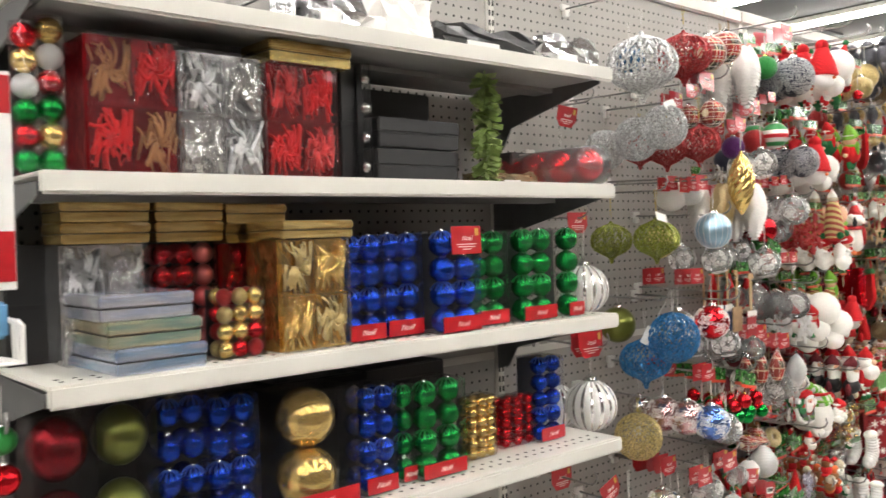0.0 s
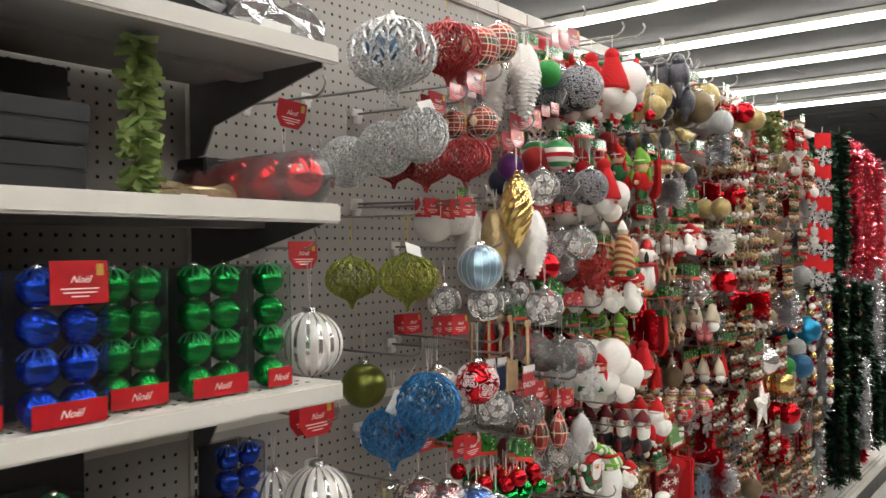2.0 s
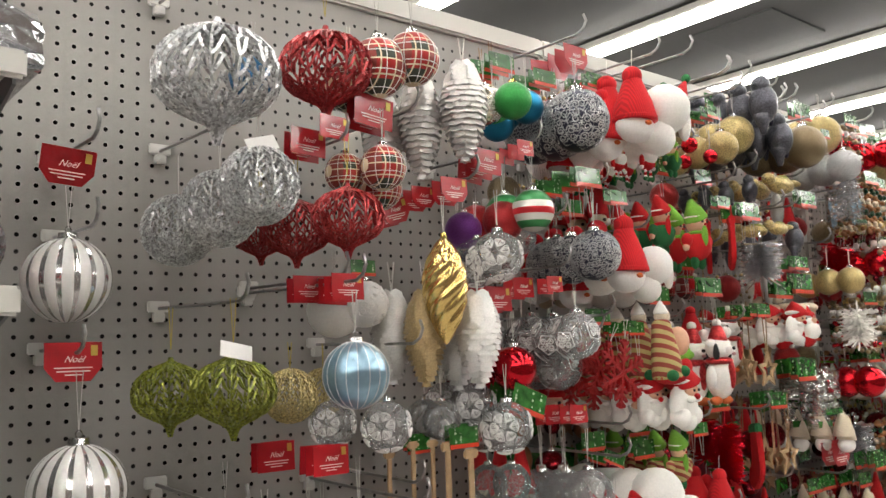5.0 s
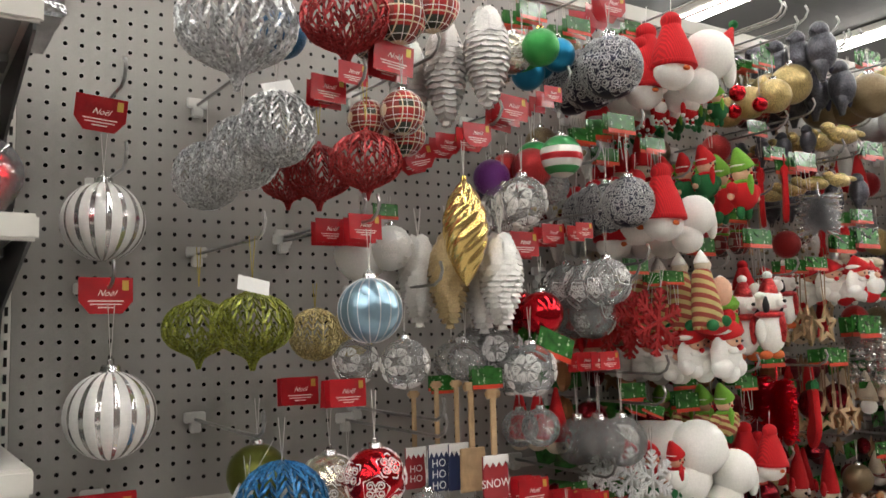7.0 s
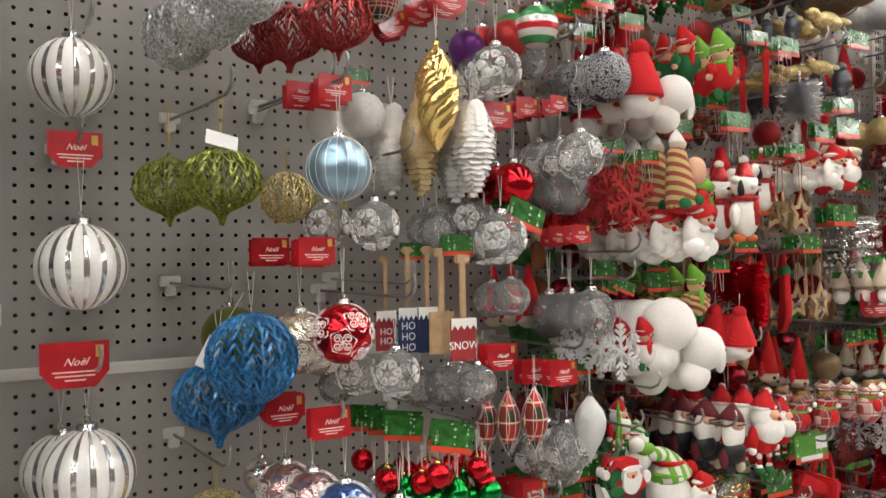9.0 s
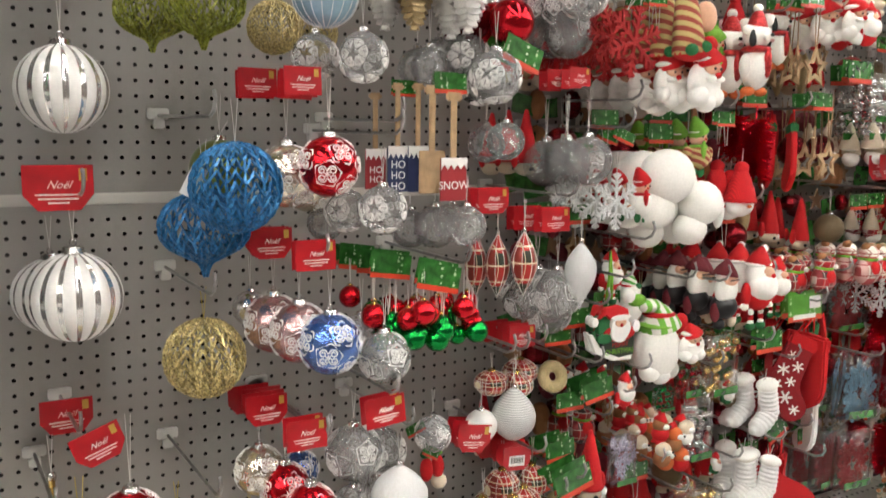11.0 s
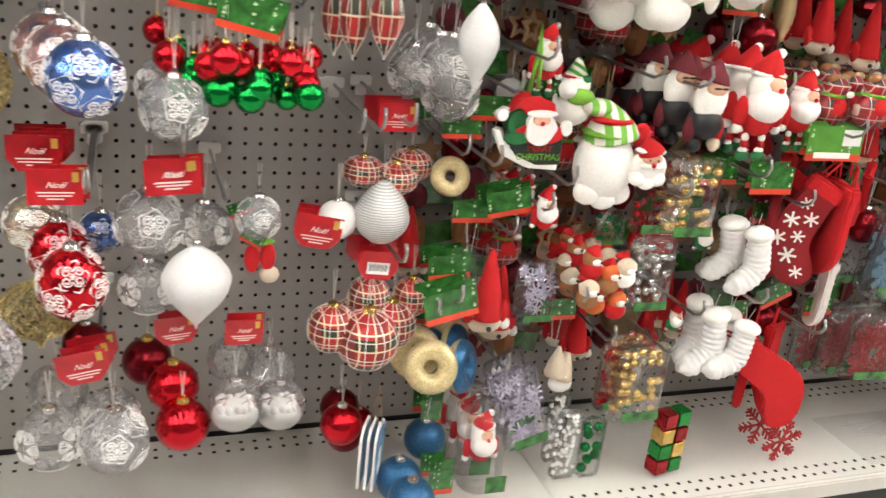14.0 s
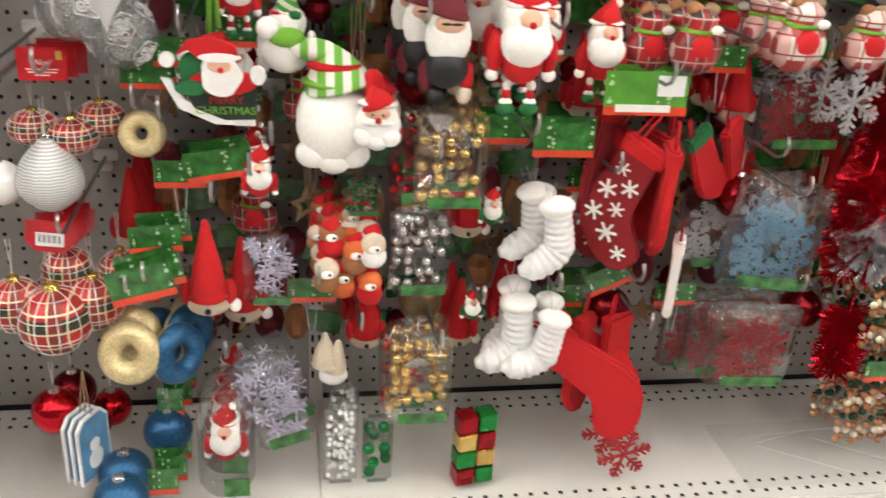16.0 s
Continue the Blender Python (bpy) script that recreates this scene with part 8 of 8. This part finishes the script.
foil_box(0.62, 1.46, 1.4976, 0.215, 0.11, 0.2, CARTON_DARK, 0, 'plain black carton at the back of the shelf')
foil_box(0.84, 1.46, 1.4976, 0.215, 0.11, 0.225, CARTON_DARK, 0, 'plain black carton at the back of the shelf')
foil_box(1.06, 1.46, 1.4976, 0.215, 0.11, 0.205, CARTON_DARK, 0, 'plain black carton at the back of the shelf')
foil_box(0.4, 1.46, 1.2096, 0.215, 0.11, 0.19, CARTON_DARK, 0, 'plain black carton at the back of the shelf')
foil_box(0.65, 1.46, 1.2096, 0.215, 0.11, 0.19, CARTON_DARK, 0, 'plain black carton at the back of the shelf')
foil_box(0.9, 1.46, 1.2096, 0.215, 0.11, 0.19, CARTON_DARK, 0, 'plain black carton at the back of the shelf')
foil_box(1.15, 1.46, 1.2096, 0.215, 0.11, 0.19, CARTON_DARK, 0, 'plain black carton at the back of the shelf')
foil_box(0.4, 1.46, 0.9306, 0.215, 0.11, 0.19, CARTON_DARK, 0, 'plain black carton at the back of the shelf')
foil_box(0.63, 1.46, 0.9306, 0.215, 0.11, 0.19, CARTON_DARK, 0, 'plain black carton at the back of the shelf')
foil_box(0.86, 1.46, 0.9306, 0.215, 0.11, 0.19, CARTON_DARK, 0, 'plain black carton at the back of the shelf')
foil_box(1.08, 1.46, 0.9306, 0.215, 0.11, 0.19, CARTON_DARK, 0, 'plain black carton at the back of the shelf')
clip_strip(0.31, 1.12, 1.476)
wire_rack(0.317, 1.12, 1.295, 0.034, 0.074)
foil_box(0.773, 1.27, 1.7566, 0.053, 0.16, 0.097, FOIL_SILVER, 0, 'silver foil gift box')
crumpled_packet(0.845, 1.27, 1.7566, 0.123, 0.16, 0.096, FOIL_SILVER, 545, 'crumpled silver packet on the top shelf')
crumpled_packet(0.983, 1.27, 1.7566, 0.147, 0.16, 0.112, SATIN, 660, 'crumpled white packet on the top shelf')
crumpled_packet(1.164, 1.27, 1.7566, 0.255, 0.16, 0.064, CARTON_DARK, 792, 'flat black packet on the top shelf')
crumpled_packet(1.448, 1.27, 1.7566, 0.182, 0.16, 0.079, FOIL_SILVER, 965, 'flat crumpled silver packet on the top shelf')

# ---- the crowded back rows of the further bays ----
fill = random.Random(12)
FILL_KINDS = ("card", "ball", "tall", "ball", "star", "cone", "card", "sack", "beads", "ball")
for col in range(26):
    for level in range(9):
        x, z = 2.56 + col * 0.083 + fill.uniform(-0.015, 0.015), 0.42 + level * 0.19 + fill.uniform(-0.02, 0.02)
        y = 1.45 + fill.uniform(-0.02, 0.03)
        kind = FILL_KINDS[(col * 7 + level * 3) % 10]
        if x > 2.9 and z < 1.3 and (col + 2 * level) % 4 == 1:
            kind = "dark"
        if z < 1.0 and x < 3.6 and kind in ("ball", "cone", "beads"):
            kind = ("card", "tall", "star")[(col + level) % 3]
        if (col + level) % 3 == 0:
            hook(x, z + 0.1, 0.29)
        if kind == "card":
            green_card(x, y - 0.06, z + 0.06, 0.07, n=1, threads=0.05)
        elif kind == "dark":
            queue(ball(x, y - 0.03, z, 0.036, ("maroon", "maroon", "bronze")[(col + level) % 3], 0.05), 0)
        elif kind == "ball":
            queue(ball(x, y, z, 0.034, fill.choice(("maroon", "bronze", "maroon", "gl_red")), 0.05), 0)
        elif kind == "tall":
            queue(gnome_tall(x, y, z, 0.13), 2)
        elif kind == "star":
            queue(wood_star(x, y, z - 0.02, 0.03, up=0.08, turn=30), 1, 0.03)
        elif kind == "cone":
            queue(pinecone(x, y, z, 0.1, 0.02, fill.choice(("gold", "silver"))), 1)
        elif kind == "sack":
            queue(bag_doll(x, y, z, 0.11, PLAID_RED), 2)
        else:
            queue(bell_row(x, y, z, 0.07), 1)

# the rearmost stock against the board, past counting; added in dark colours to deepen the shaded gaps
globe = bmesh.new()
add_ball(globe, 0, 0, 0, 1, seg=9, ring=6)
GLOBE_V, GLOBE_F = [v.co.copy() for v in globe.verts], [[v.index for v in f.verts] for f in globe.faces]
globe.free()
back = random.Random(31)
sv, sf, sm = [], [], []


def stock_plate(outline, y0, y1, mi):
    n, k = len(outline), len(sv)
    sv.extend([(a, y0, b) for a, b in outline] + [(a, y1, b) for a, b in outline])
    faces = [list(range(k, k + n)), list(range(k + 2 * n - 1, k + n - 1, -1))] + [[k + i, k + n + i, k + n + (i + 1) % n, k + (i + 1) % n] for i in range(n)]
    sf.extend(faces)
    sm.extend([mi] * len(faces))


for col in range(52):
    for level in range(13):
        x, z = 2.6 + col * 0.045 + back.uniform(-0.012, 0.012), 0.36 + level * 0.074 + back.uniform(-0.015, 0.015)
        y, pick = 1.535 + back.uniform(-0.02, 0.02), back.randrange(6)
        if pick < 2:
            tilt = back.uniform(-0.25, 0.25)
            stock_plate([(x + a * math.cos(tilt) - b * math.sin(tilt), z + a * math.sin(tilt) + b * math.cos(tilt)) for a, b in ((-0.03, -0.02), (0.03, -0.02), (0.03, 0.02), (-0.03, 0.02))], y, y + 0.002, 0)
        elif pick < 5:
            r, h, k = back.uniform(0.018, 0.028), back.uniform(0.02, 0.04), len(sv)
            sv.extend([(x + v.x * r, y + v.y * r, z + v.z * h) for v in GLOBE_V])
            sf.extend([[k + i for i in f] for f in GLOBE_F])
            sm.extend([pick - 1] * len(GLOBE_F))
        else:
            stock_plate([(x + a, z + b) for a, b in star_outline(0.03)], y, y + 0.004, 4)
stock = bpy.data.meshes.new("hanging_stock")
stock.from_pydata(sv, [], sf)
for m in (CARD_GREEN, SH_MAROON, mat_wine, BROWN, WOOD_DARK):
    stock.materials.append(m)
stock.polygons.foreach_set("material_index", sm)
tagged(new("hanging_stock", stock), "rearmost rows of dark red and green ornaments added to darken the gaps", kind="stuff")

# packs of bead garlands and mixed goods in the third bay
for col in range(11):
    for level in range(11):
        x, y, z = 3.72 + col * 0.115 + 0.02 * (level % 2), 1.3 + 0.03 * ((col + level) % 3), 0.33 + level * 0.162
        pick = (col * 4 + level * 7) % 9
        if pick in (0, 3, 4, 7):
            garland_bundle(x, y, z - 0.02, 0.1, 0.12, (col * 5 + level * 3) % 4 + (col + level) % 2)
            green_card(x, y - 0.045, z + 0.062, 0.075, n=1, h=0.035)
        elif pick == 1:
            queue(gnome_cream(x, y, z, 0.1), 3)
            green_card(x, y, z + 0.07, 0.07, n=3, threads=0.03)
        elif pick == 2:
            tinsel(x, y, z, 0.045, 0.1, ("silver", "white", "red")[(col + level) % 3], 80 + col * 11 + level, 220, wide=0.06)
        elif pick == 8:
            tinsel(x, y, z, 0.05, 0.09, ("white", "silver")[level % 2], 280 + col * 11 + level, 220, wide=0.08)
        elif pick == 5:
            queue((santa, elf, gnome_tall)[(col + level) % 3](x, y, z, 0.14), 3)
        elif pick == 6:
            queue(ball(x, y, z, 0.042, ("maroon", "gl_silver", "red", "navy", "bronze")[(col + 2 * level) % 5], 0.05), 2)


def snowflake_banner(x, y, z, h):
    """Felt squares with white snowflakes between them on a cord."""
    t = thing("snowflake_garland", x, y, z, "garland of red felt squares and white snowflakes on a cord", "garland", "", -50)
    n = int(h / 0.075)
    for k in range(n):
        zz = h / 2 - (k + 0.5) * 0.075
        if k % 2:
            piece("snowflake", flake_mesh("white"), t, pose(0, -0.004, zz, 0, 9 * k, 0) @ Matrix.Scale(0.05, 4), "white snowflake")
        else:
            part("felt_square", box(-0.04, 0.04, -0.003, 0.003, zz - 0.036, zz + 0.036, 0.002), FELT_RED, t, "red felt square")
    part("cord", add_tube(bmesh.new(), [(0, 0.005, -h / 2), (0, 0.005, h / 2 + 0.03)], 0.0012, 4), STRING, t)
    return t


snowflake_banner(4.97, 1.25, 1.6, 0.75)
snowflake_banner(4.9, 1.29, 1.55, 0.6)
for k in range(11):
    bead_strand(4.72 + k * 0.105, 1.25 + 0.03 * (k % 3), 0.99 - 0.03 * (k % 4), 0.5, 0.016 + 0.002 * (k % 3), ((SH_GOLD, SH_MAROON, SATIN), (SATIN, SH_RED, SH_GOLD), (SH_MAROON, SH_GOLD))[k % 3])

# tinsel garlands at the far end of the run
ENDS = (("green", "rose", "rose"), ("green", "silver", "green"), ("red", "green", "silver"))
for k in range(15):
    for tier in range(3):
        x = 5.06 + k * 0.1
        c = "green" if tier == 0 and k < 4 else "rose" if tier == 0 and k < 13 else "silver" if k % 4 == 3 else ENDS[tier][(k * 2 + tier) % 3]
        tinsel(x, 1.26 + 0.04 * ((k * 7 + tier) % 3), (1.58, 0.92, 0.48)[tier] + 0.03 * ((k * 5) % 4), 0.06, (0.7, 0.6, 0.5)[tier], c, 60 + k * 3 + tier, 1000, wide=0.1 if c == "rose" else 0.07)
